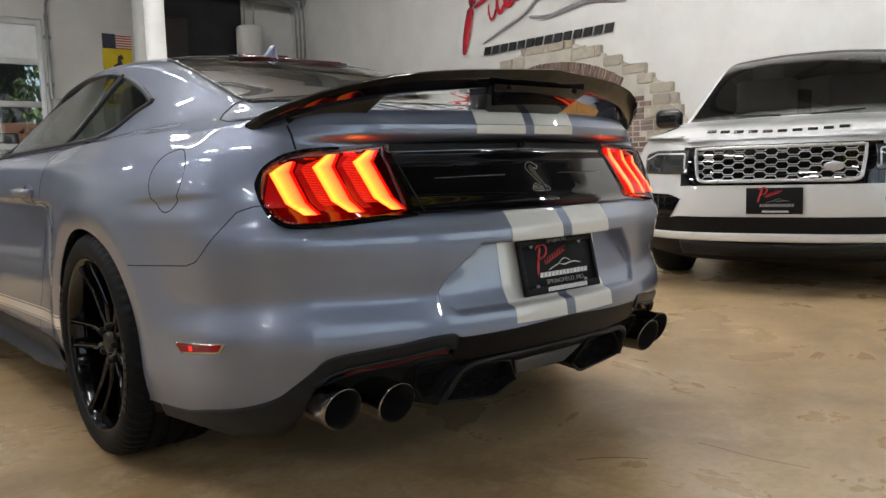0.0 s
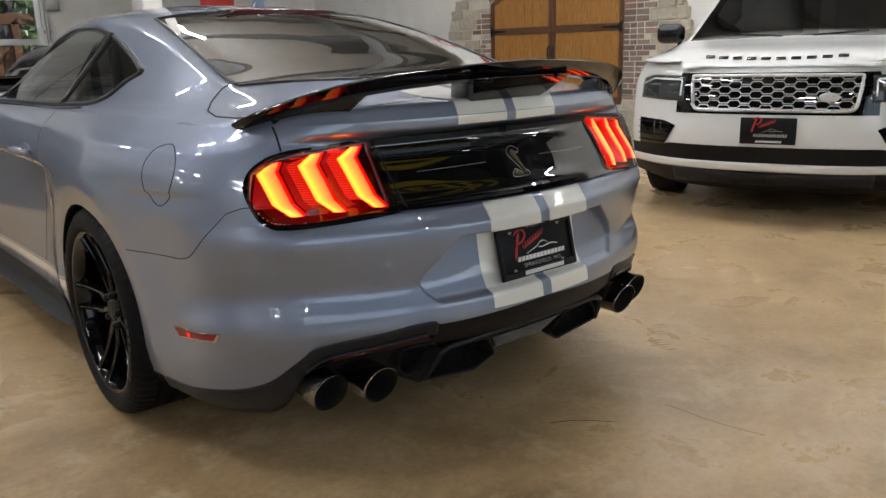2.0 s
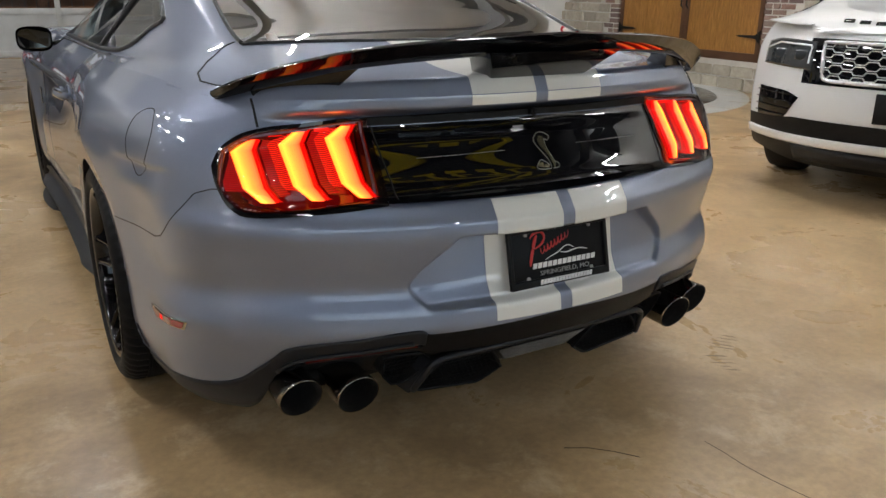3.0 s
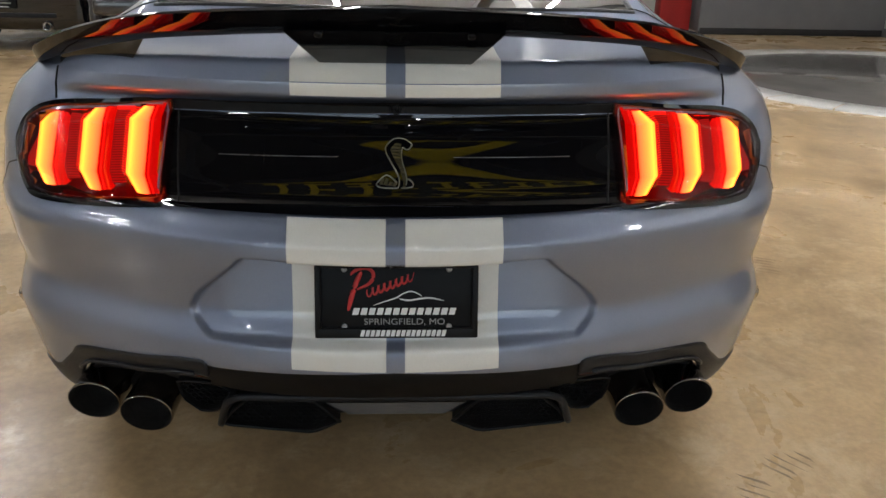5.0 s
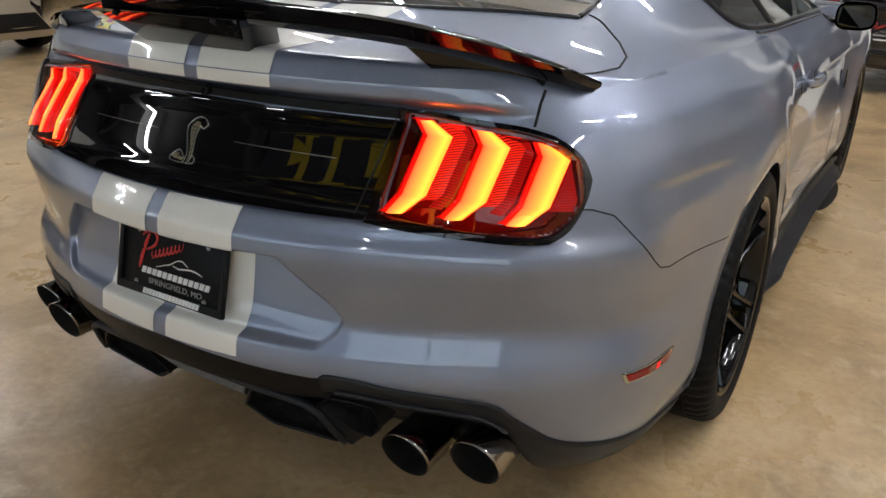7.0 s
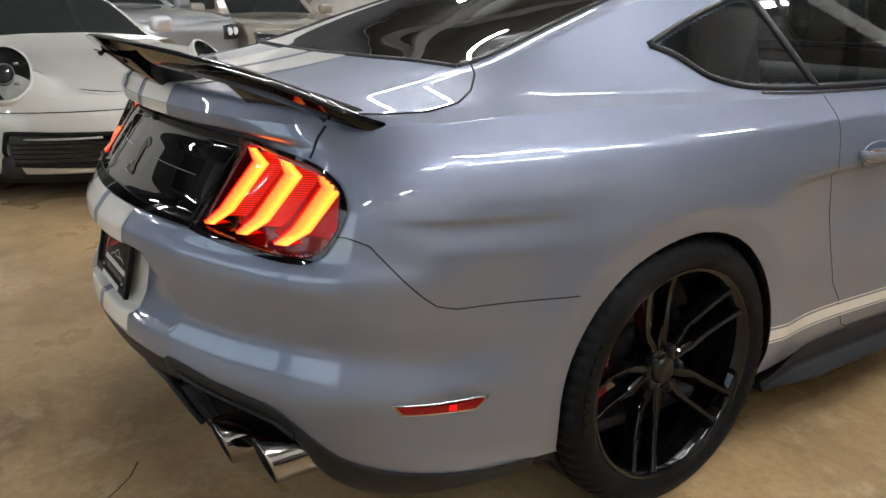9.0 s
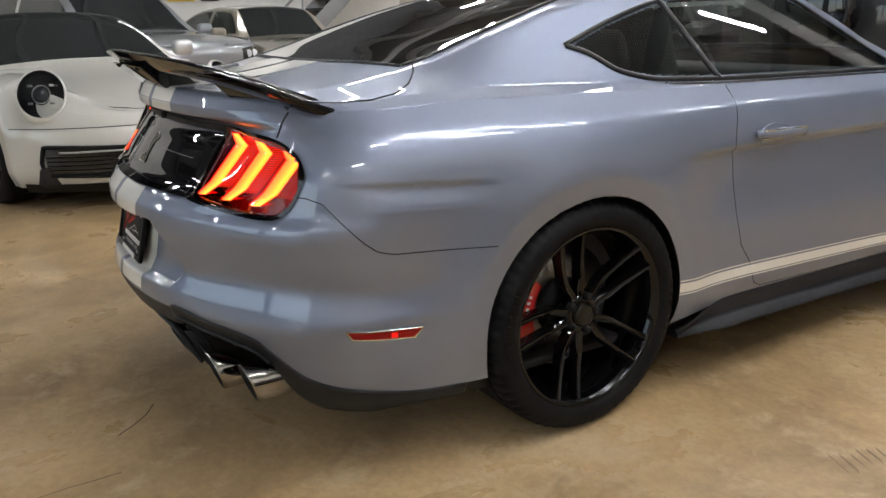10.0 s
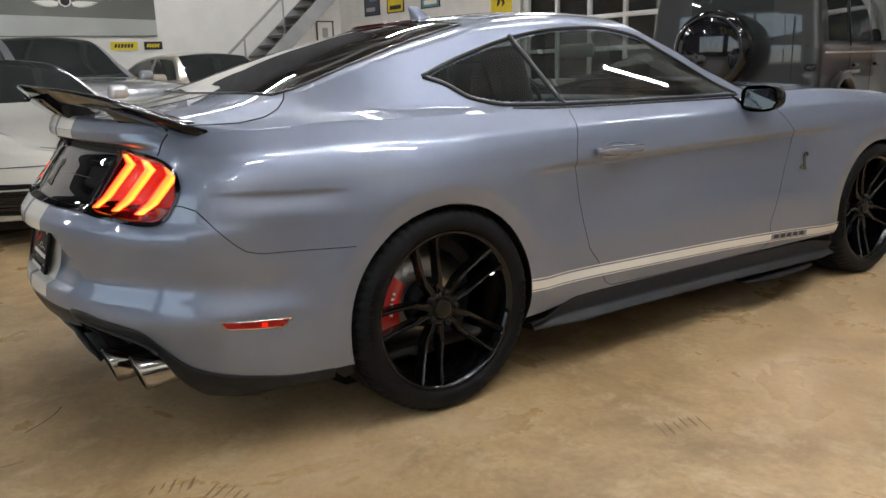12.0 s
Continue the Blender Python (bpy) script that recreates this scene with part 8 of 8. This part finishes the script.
def small_sign(at, turn, w, h, ground, ink, label, count):
    s = thing("small_sign", at, turn, label, "sign")
    part("board", boxes(((0, 0, 0), (w, 0.012, h)), bevel=0.003), ground, s, smooth=False)
    letter_bars(s, -w * 0.38, w * 0.34, 0, h * 0.45, count, ink, -0.006)


small_sign((WX + 0.02, 2.27, 1.67), 90, 0.46, 0.14, YELLOW, BLACK_MATT, "small yellow sign with black marks", 6)
small_sign((WX + 0.02, 2.77, 1.67), 90, 0.32, 0.14, BLACK_MATT, YELLOW, "small black sign with yellow marks", 5)
poster((WX + 0.03, 6.22, 1.88), 90, 0.36, 0.46, PALE_PRINT, ((0, 0.02, 0.36, 0.42, GREY_PRINT), (0, -0.36, 0.5, 0.05, GREY_PRINT)), "small framed portrait print beside the stairs", plain("frame_brown", (0.05, 0.02, 0.015), 0.4))
poster((-20.5, NY - 0.03, 3.5), 0, 0.95, 1.25, NAVY_PRINT, ((0.1, 0.05, 0.5, 0.4, TEAL_PRINT), (-0.1, -0.35, 0.6, 0.1, GREY_PRINT)), "dark blue framed poster")
poster((-19.05, NY - 0.03, 3.5), 0, 0.95, 1.25, YELLOW, ((0.0, 0.1, 0.6, 0.35, RED_PRINT), (0.0, -0.38, 0.7, 0.1, BLACK_MATT)), "yellow framed poster with a red figure")
poster((-17.1, NY - 0.03, 3.5), 0, 0.95, 1.25, TEAL_PRINT, ((0.0, 0.1, 0.6, 0.35, NAVY_PRINT), (0.0, -0.38, 0.7, 0.1, PALE_PRINT)), "teal framed poster on the white wall")
banner("yellow_banner", (-13.8, NY - 0.03, 3.1), 0, 0.85, 1.5, YELLOW, "yellow banner with a black rearing shape", [("rearing_shape", [(x * 1.3, z * 0.75 - 0.1) for x, z in rearing], BLACK_MATT)])

# ---------------------------------------------------------------- dark vehicles behind the coupe
DARK_GREY = car_paint("dark_grey_paint", (0.026, 0.026, 0.028), 0.45, 0.32)
BLACK_PAINT = car_paint("black_paint", (0.005, 0.005, 0.007), 0.0, 0.2, base=0.1)


def dealer_plate(parent, at, turn):
    pl = thing("number_plate")
    pl.parent = parent
    pl.matrix_basis = Matrix.Translation(at) @ Matrix.Rotation(radians(turn), 4, "Z")
    pl["label"] = "black dealer plate"
    part("plate", boxes(((0, 0, 0), (0.33, 0.012, 0.165)), bevel=0.003), BLACK_PLASTIC, pl)
    script_mark(pl, 0.13, (-0.03, 0.028), RED_INK, -0.0085)
    car_line(pl, 0.13, (0.02, -0.010), GREY_INK, -0.0075)
    letter_bars(pl, -0.085, 0.115, -0.028, 0.018, 13, GREY_INK, -0.0065)
    letter_bars(pl, -0.07, 0.085, -0.066, 0.012, 15, WHITE_INK, -0.0065)


def off_roader(at, turn):
    """Tall box-shaped vehicle; its rear door is at y = 0 and it faces +y."""
    c = thing("off_roader", at, turn, "dark grey boxy off-roader with a covered spare wheel", "off-roader")
    W, L, zb, zw, zr = 0.875, 4.45, 0.52, 1.20, 1.94
    lean = keys((0.5, 0.0), (1.20, 0.0), (1.30, -0.015), (1.86, -0.10), (1.94, -0.16))

    def loop(z, shrink=0.0):
        w = W + float(lean(z)) - shrink
        y0 = -float(lean(z)) * 0.6 + shrink
        y1 = L if z < 1.12 else 0
        r = 0.07
        return w, y0, r

    def ring(z, nose):
        w, y0, r = loop(z)
        pts = [(0, y0), (w * 0.5, y0)]
        for a in np.linspace(-90, 0, 7):
            pts.append((w - r + r * math.cos(radians(a)), y0 + r + r * math.sin(radians(a))))
        pts += [(w, y) for y in np.linspace(y0 + 0.12, nose - 0.1, 90)]
        for a in np.linspace(0, 90, 5):
            pts.append((w - r + r * math.cos(radians(a)), nose - r + r * math.sin(radians(a))))
        pts.append((0, nose))
        return [(x, y, z) for x, y in pts]

    zs = np.r_[np.linspace(zb, zw, 30)]
    P = np.array([ring(z, L) for z in zs]).transpose(1, 0, 2)
    P, keep = cut_round(P, np.ones((P.shape[0] - 1, P.shape[1] - 1), bool), ((0.72, 0.42, 0.47), (3.60, 0.42, 0.47)))
    bm = grid(P, keep)
    bmesh.ops.recalc_face_normals(bm, faces=bm.faces)
    part("lower_body", mirrored(bm), DARK_GREY, c)
    # cabin with window openings
    zc = np.r_[np.linspace(zw, 1.90, 32), 1.925, 1.94]
    U = np.array([ring(z, 3.05 - 0.5 * (z - zw)) for z in zc]).transpose(1, 0, 2)
    M = (U[:-1, :-1] + U[1:, 1:]) / 2
    x, y, z = M[..., 0], M[..., 1], M[..., 2]
    side = (x > 0.70) & (z > 1.27) & (z < 1.76)
    taken = np.zeros(M.shape[:2], bool)
    for nm, k in (("side_window", side & (y > 0.28) & (y < 0.98)), ("side_window", side & (y > 1.10) & (y < 1.86)), ("side_window", side & (y > 1.96) & (y < 2.66)), ("rear_window", (y < 0.11) & (x < 0.56) & (z > 1.30) & (z < 1.76)), ("windscreen", (y > 2.5) & (x < 0.68) & (z > 1.28) & (z < 1.80))):
        taken |= k
        for left in (False, True):
            b2 = grid(U, k)
            bmesh.ops.recalc_face_normals(b2, faces=b2.faces)
            part(nm, flipped(b2) if left else b2, DARK_GLASS, c)
    bm = grid(U, ~taken)
    bmesh.ops.recalc_face_normals(bm, faces=bm.faces)
    part("upper_body", mirrored(bm), DARK_GREY, c)
    part("roof", boxes(((0, 1.40, 1.945), (1.40, 2.55, 0.04)), bevel=0.018), DARK_GREY, c)
    part("bonnet", boxes(((0, 3.72, 1.165), (1.52, 1.42, 0.07)), bevel=0.03), DARK_GREY, c)
    part("cabin_floor", boxes(((0, 1.9, 0.60), (1.6, 3.9, 0.16)), bevel=0.02), SOOT, c)
    part("gutter", tube([(0.775, 0.1, 1.90), (0.775, 2.7, 1.90)], 0.014, 8), BLACK_PLASTIC, c)
    for sg in (-1, 1):
        part("belt_strip", boxes(((sg * 0.878, 2.1, 1.155), (0.016, 3.9, 0.018)), bevel=0.004), SILVER_TRIM, c)
        part("marker_strip", boxes(((sg * 0.882, 1.05, 0.955), (0.022, 0.72, 0.032)), bevel=0.006), STEEL, c)
        part("side_marker", boxes(((sg * 0.885, 0.87, 0.953), (0.024, 0.30, 0.020)), bevel=0.005), RED_LENS, c)
        for y0 in (0.72, 3.60):
            arc = [(sg * 0.90, y0 + 0.50 * math.cos(a), 0.42 + 0.50 * math.sin(a)) for a in np.linspace(-0.15, math.pi + 0.15, 28)]
            part("wheel_flare", tube(arc, 0.055, 8), DARK_GREY, c)
        part("pillar_seal", tube([(sg * 0.872, 1.03, 1.22), (sg * 0.845, 1.03, 1.50), (sg * 0.79, 1.03, 1.84)], 0.011, 6), BLACK_PLASTIC, c)
        for y0 in (1.02, 1.90):
            part("shut_line", boxes(((sg * 0.8745, y0, 0.88), (0.005, 0.008, 0.62))), DARK_GAP, c, smooth=False)
        for y0 in (1.20, 2.05):
            part("door_handle", boxes(((sg * 0.893, y0, 1.02), (0.03, 0.15, 0.03)), bevel=0.01), BLACK_GLOSS, c)
        lp = part("tail_lamp", boxes(((sg * 0.68, -0.045, 0.70), (0.26, 0.07, 0.115)), bevel=0.015), RED_LENS, c)
        part("reversing_lens", boxes(((sg * 0.60, -0.082, 0.70), (0.07, 0.012, 0.08)), bevel=0.004), SEE_WHITE, lp)
        part("hinge", boxes(((sg * 0.80 if sg > 0 else -0.60, -0.02, 1.02), (0.10, 0.05, 0.06)), bevel=0.012), BLACK_GLOSS, c)
        m = part("door_mirror", boxes(((sg * 1.02, 2.62, 1.36), (0.22, 0.13, 0.17)), bevel=0.05), BLACK_GLOSS, c)
        part("mirror_arm", tube([(sg * 0.86, 2.62, 1.26), (sg * 0.98, 2.62, 1.30)], 0.022, 8), BLACK_GLOSS, m)
        part("running_board", boxes(((sg * 0.90, 2.15, 0.42), (0.14, 1.7, 0.05)), bevel=0.015), BLACK_PLASTIC, c)
    part("rear_bumper", boxes(((0, -0.04, 0.56), (1.76, 0.16, 0.15)), bevel=0.03), DARK_GREY, c)
    part("front_bumper", boxes(((0, L + 0.04, 0.56), (1.76, 0.18, 0.24)), bevel=0.04), DARK_GREY, c)
    part("door_seam", boxes(((0.62, -0.003, 1.05), (0.008, 0.004, 0.9)), ), DARK_GAP, c, smooth=False)
    # spare wheel under its cover
    sp = part("spare_wheel_cover", lathe([(-0.30, 0.001), (-0.30, 0.30), (-0.285, 0.335), (-0.25, 0.375), (-0.10, 0.385), (-0.05, 0.36), (-0.03, 0.2)], "y", 56, at=(-0.06, -0.08, 1.21)), BLACK_GLOSS, c, "gloss black ring with a dark grey face")
    part("cover_face", lathe([(-0.318, 0.001), (-0.316, 0.25), (-0.300, 0.30)], "y", 48, at=(-0.06, -0.08, 1.21)), BLACK_PAINT, sp)
    part("cover_ring", lathe([(-0.300, 0.315), (-0.312, 0.325), (-0.300, 0.338)], "y", 56, at=(-0.06, -0.08, 1.21)), GREY_PLASTIC, sp)
    part("rear_wiper", tube([(0.0, -0.0, 1.30), (0.30, 0.02, 1.36)], 0.008, 6), BLACK_PLASTIC, c)
    dealer_plate(c, (-0.42, -0.03, 0.78), 0)
    place_wheels("road_wheel", c, (0.41, 0.28, GREY_PLASTIC, 8, 0.64), ((0.76, 0.72, 0.41), (-0.76, 0.72, 0.41), (0.76, 3.60, 0.41), (-0.76, 3.60, 0.41)))
    return c


off_roader((-2.05, 5.65, 0), 14)


def tail_details(c, L, W, high, belt):
    """The rear end of a low dark car: rounded tail, lamps, plate, lower strip, exhausts."""
    bm = bmesh.new()
    box(bm, (0, -L + 0.28, (high + belt) / 2), (W * 1.94, 0.62, belt - high), 0.13, seg=5)
    tl = part("tail", bm, BLACK_PAINT, c)
    part("tail_band", boxes(((0, -L - 0.032, belt - 0.22), (W * 1.70, 0.02, 0.18)), bevel=0.008), BLACK_GLOSS, tl)
    for sg in (-1, 1):
        for x0 in (0.50, 0.74):
            lm = part("tail_lamp", lathe([(-0.02, 0.001), (-0.018, 0.055), (0.0, 0.072)], "y", 28, at=(sg * W * x0, -L - 0.040, belt - 0.22)), RED_LENS, c)
            part("lamp_ring", lathe([(-0.01, 0.075), (-0.02, 0.082), (0.0, 0.09)], "y", 28, at=(sg * W * x0, -L - 0.040, belt - 0.22)), CHROME, lm)
        part("exhaust", lathe([(0.1, 0.04), (-0.03, 0.045), (-0.03, 0.038), (0.1, 0.03)], "y", 24, at=(sg * 0.45, -L - 0.03, high + 0.05)), CHROME, c)
    part("boot_lip", boxes(((0, -L + 0.06, belt + 0.035), (W * 1.7, 0.14, 0.03)), bevel=0.012), BLACK_GLOSS, c)
    part("lower_strip", boxes(((0, -L - 0.035, high + 0.16), (W * 1.2, 0.02, 0.05)), bevel=0.008), GREY_PLASTIC, c)
    part("stripe", boxes(((-0.10, -L - 0.034, belt - 0.40), (0.06, 0.008, 0.20)), bevel=0.003), RED_LENS, c)
    dealer_plate(c, (0.0, -L - 0.045, belt - 0.40), 0)


LB = 4.55
a = radians(-22)
bc = plain_car("saloon_car", (0.85 - LB * math.sin(a), 6.0 + LB * math.cos(a), 0), -22, "glossy black coupe with red tail lamps", "car", BLACK_PAINT, LB, 0.93, 1.36, 0.98, 0.95, 0.80, (-1.45, -2.15, -3.25, -4.15), lamp=False, wheel_r=0.35, rim=BLACK_PLASTIC)
tail_details(bc, LB, 0.93, 0.22, 0.95)
dk = plain_car("saloon_car", (-4.2, 6.4 + LB, 0), 0, "dark coupe parked beside the off-roader", "car", BLACK_PAINT, LB, 0.92, 1.34, 0.96, 0.93, 0.78, (-1.45, -2.15, -3.25, -4.15), lamp=False, wheel_r=0.34, rim=BLACK_PLASTIC)
tail_details(dk, LB, 0.92, 0.22, 0.93)

# ---------------------------------------------------------------- arched wooden door with its stone and brick surround
def stone_material(name, cols, grain):
    n = Nodes(name)
    inf = n.add("ShaderNodeObjectInfo")
    c = n.ramp(inf.outputs["Random"], *[(i / max(1, len(cols) - 1), q) for i, q in enumerate(cols)])
    mid, fine = n.noise(grain, 6, 0.65), n.noise(grain * 6, 5, 0.6)
    c = n.mix(n.ramp(mid, (0.35, (0, 0, 0)), (0.7, (0.45, 0.45, 0.45))), c, tuple(0.55 * v for v in cols[0]))
    n.set(Base_Color=c, Roughness=0.85)
    n.bump(n.mix(0.5, mid, fine), 0.6, 0.012)
    return n.m


STONE = stone_material("tan_stone", ((0.36, 0.31, 0.235), (0.44, 0.39, 0.31), (0.33, 0.295, 0.235), (0.48, 0.43, 0.34)), 14)
BRICK = stone_material("old_brick", ((0.20, 0.125, 0.10), (0.14, 0.098, 0.085), (0.27, 0.19, 0.155), (0.24, 0.135, 0.10), (0.22, 0.175, 0.145)), 30)
MORTAR = plain("mortar", (0.46, 0.43, 0.37), 0.9, 0, 40, 0.12, 0.3)
wn_ = Nodes("honey_oak")
gr = wn_.noise(9, 6, 0.6, wn_.coords((9, 9, 0.7)), 0.4)
fine = wn_.noise(120, 4, 0.6, wn_.coords((1, 1, 0.06)))
col = wn_.ramp(gr, (0.3, (0.20, 0.085, 0.020)), (0.5, (0.32, 0.15, 0.035)), (0.7, (0.42, 0.21, 0.055)))
col = wn_.mix(wn_.ramp(fine, (0.4, (0.35, 0.35, 0.35)), (0.6, (0, 0, 0))), col, (0.14, 0.06, 0.015))
wn_.set(Base_Color=col, Roughness=0.32)
wn_.bump(fine, 0.12, 0.003)
OAK = wn_.m
DARK_OAK = plain("dark_oak", (0.085, 0.038, 0.018), 0.4, 0, 30, 0.25, 0.08)
IRON = plain("wrought_iron", (0.012, 0.012, 0.012), 0.5, 0.6, 60, 0.2, 0.2)

AY, HALF, SPRING, CROWN, SILL = 5.185, 1.235, 1.78, 2.10, 0.36
RAD = (HALF ** 2 + (CROWN - SPRING) ** 2) / (2 * (CROWN - SPRING))
ZC = CROWN - RAD


def arc_top(u, r=RAD):
    return ZC + math.sqrt(max(r * r - u * u, 0))


wide = keys((0.0, 2.95), (0.6, 2.65), (0.9, 2.5), (1.26, 2.25), (1.45, 2.2), (1.8, 2.04), (1.95, 1.75), (2.06, 1.65), (2.15, 1.40), (2.30, 1.05), (2.42, 0.86), (2.50, 0.56), (2.56, 0.3))
surround = thing("stone_arch", (EX - 0.01, AY, 0), -90, "tan stone and red brick arch round a wooden door", "arch")
rnd = random.Random(11)


def slab(outline, depth, jitter=0.0):
    """One stone: the outline (x, z) brought forward from the wall with eased edges."""
    bm = bmesh.new()
    cx = sum(p[0] for p in outline) / len(outline)
    cz = sum(p[1] for p in outline) / len(outline)
    back = [bm.verts.new((x, 0.0, z)) for x, z in outline]
    mid = [bm.verts.new((x, -depth * 0.75, z)) for x, z in outline]
    w = [max(0.5, 1 - 0.010 / max(1e-3, math.hypot(x - cx, z - cz))) for x, z in outline]
    top = [bm.verts.new((cx + (x - cx) * k, -depth * (1 + jitter * (rnd.random() - 0.5)), cz + (z - cz) * k)) for (x, z), k in zip(outline, w)]
    n = len(outline)
    for a, b in ((back, mid), (mid, top)):
        for i in range(n):
            bm.faces.new((a[i], a[(i + 1) % n], b[(i + 1) % n], b[i]))
    bm.faces.new(top)
    bmesh.ops.recalc_face_normals(bm, faces=bm.faces)
    return bm


# mortar bed, cut round the door
bm = bmesh.new()
us = np.linspace(-2.93, 2.93, 120)
for u0, u1 in zip(us[:-1], us[1:]):
    um = abs(u0 + u1) / 2
    zt = max([z for z in np.linspace(0, 2.56, 140) if float(wide(z)) - 0.03 > um], default=0.02)
    spans = [(0, zt)] if um > HALF else [(0, SILL), (arc_top(um), zt)]
    for z0, z1 in spans:
        if z1 - z0 > 0.01:
            box(bm, ((u0 + u1) / 2, -0.02, (z0 + z1) / 2), (u1 - u0, 0.05, z1 - z0))
bmesh.ops.remove_doubles(bm, verts=bm.verts, dist=1e-4)
part("mortar_bed", bm, MORTAR, surround, smooth=False)
# wooden double door
door = thing("arched_door", (EX - 0.012, AY, 0), -90, "honey oak double door with black iron hinges", "door")
outer = [(-HALF, SILL), (HALF, SILL)] + [(u, arc_top(u)) for u in np.linspace(HALF, -HALF, 25)]
for sg in (-1, 1):
    lo = 0.06
    nb = 7
    leaf = part("door_leaf", prism([(sg * u, z) for u, z in [(0.0, SILL), (HALF, SILL)] + [(u, arc_top(u)) for u in np.linspace(HALF, 0, 14)]], -0.02), DARK_OAK, door)
    for k in range(nb):
        a, b = 0.065 + (HALF - 0.13) * k / nb, 0.065 + (HALF - 0.13) * (k + 1) / nb - 0.004
        for z0, z1 in ((SILL + 0.10, 1.31), (1.41, None)):
            t0, t1 = (z1, z1) if z1 else (arc_top(a) - 0.085, arc_top(b) - 0.085)
            b2 = prism([(sg * a, z0), (sg * b, z0), (sg * b, t1), (sg * a, t0)], -0.012)
            bmesh.ops.translate(b2, verts=b2.verts, vec=(0, -0.014, 0))
            part("board", b2, OAK, leaf, smooth=False)
    for c, s in (((0.0325 * sg + 0.0, -0.03, (SILL + CROWN) / 2 - 0.02), (0.058, 0.02, CROWN - SILL - 0.06)), ((sg * (HALF - 0.035), -0.03, (SILL + SPRING) / 2), (0.065, 0.02, SPRING - SILL)), ((sg * HALF / 2, -0.031, 1.36), (HALF - 0.12, 0.02, 0.09)), ((sg * HALF / 2, -0.031, SILL + 0.05), (HALF - 0.12, 0.02, 0.10))):
        part("stile", boxes((c, s), bevel=0.004), DARK_OAK, leaf, smooth=False)
    part("top_rail", prism([(sg * u, arc_top(u) - 0.004) for u in np.linspace(0.06, HALF - 0.01, 14)] + [(sg * u, arc_top(u) - 0.09) for u in np.linspace(HALF - 0.01, 0.06, 14)], -0.03), DARK_OAK, leaf, smooth=False)
    for z in (1.36, SILL + 0.30):
        hg = part("strap_hinge", prism([(sg * (HALF - 0.01), z - 0.075), (sg * (HALF - 0.08), z - 0.02), (sg * (HALF - 0.30), z - 0.012), (sg * (HALF - 0.36), z), (sg * (HALF - 0.30), z + 0.012), (sg * (HALF - 0.08), z + 0.02), (sg * (HALF - 0.01), z + 0.075)], -0.012), IRON, leaf, smooth=False)
        hg.location.y = -0.041
    part("pull_handle", tube([(sg * 0.045, -0.04, 0.96), (sg * 0.045, -0.075, 0.99), (sg * 0.045, -0.075, 1.11), (sg * 0.045, -0.04, 1.14)], 0.011, 8), IRON, leaf)
# voussoirs
nv = 52
th = math.asin(HALF / RAD)
for k in range(nv):
    a0, a1 = -th + 2 * th * k / nv + 0.0035, -th + 2 * th * (k + 1) / nv - 0.0035
    r0, r1 = RAD + 0.006, RAD + 0.205 + 0.012 * (rnd.random() - 0.5)
    part("brick", slab([(r0 * math.sin(a0), ZC + r0 * math.cos(a0)), (r0 * math.sin(a1), ZC + r0 * math.cos(a1)), (r1 * math.sin(a1), ZC + r1 * math.cos(a1)), (r1 * math.sin(a0), ZC + r1 * math.cos(a0))], 0.066, 0.2), BRICK, surround, smooth=False)
# courses of stone, with brick quoins beside the door
z = 0.0
row = 0
while z < 2.52:
    h = 0.125 + 0.05 * rnd.random()
    zt = z + h
    E_ = float(wide(min(z + h * 0.5, 2.55)))
    for sg in (-1, 1):
        if zt < SILL + 0.04:
            start = 0.0
        elif zt < SPRING - 0.02:
            start = HALF + 0.004
        else:
            r2 = RAD + 0.215
            start = max(math.sqrt(max(r2 * r2 - (z - ZC) ** 2, 0)) if z - ZC < r2 else 0.0, 0.0)
        if SILL < z and zt < SPRING + 0.06:
            edge = start + 0.16 + 0.22 * (rnd.random() if sg > 0 else 0.5 * rnd.random())
            for half in (0, 1):
                u = start + 0.004 + (0.0 if half else 0.0)
                while u < edge:
                    bl = 0.19 if rnd.random() < 0.6 else 0.10
                    if not (sg < 0 and rnd.random() < 0.35 and z > 0.9):
                        z0, z1 = z + half * h / 2 + 0.006, z + (half + 1) * h / 2 - 0.005
                        part("brick", slab([(sg * u, z0), (sg * (u + bl), z0), (sg * (u + bl), z1), (sg * u, z1)], 0.056, 0.3), BRICK, surround, smooth=False)
                        u += bl + 0.012
                    else:
                        z0, z1 = z + half * h / 2 + 0.006, z + (half + 1) * h / 2 - 0.005
                        part("stone", slab([(sg * u, z0), (sg * (u + bl), z0), (sg * (u + bl), z1), (sg * u, z1)], 0.056, 0.3), STONE, surround, smooth=False)
                        u += bl + 0.012
                if half == 0:
                    top_u = u
            start = max(u, top_u)
        u = start + (0.0 if start > 0.01 else rnd.random() * -0.0)
        while u < E_ - 0.06:
            L = 0.20 + 0.24 * rnd.random()
            if u + L > E_ - 0.08:
                L = max(E_ - u + 0.05 * (rnd.random() - 0.5), 0.09)
            j = lambda: 0.006 * (rnd.random() - 0.5)
            z0, z1 = z + 0.006, zt - 0.006
            q = 0.012
            part("stone", slab([(sg * (u + 0.006), z0 + q * rnd.random()), (sg * (u + 0.03), z0), (sg * (u + L - 0.03), z0 + j()), (sg * (u + L - 0.006), z0 + q), (sg * (u + L - 0.006 + j()), z1 - q), (sg * (u + L - 0.03), z1 + j()), (sg * (u + 0.03), z1), (sg * (u + 0.006), z1 - q * rnd.random())], 0.062, 0.5), STONE, surround, smooth=False)
            u += L
    z = zt
    row += 1
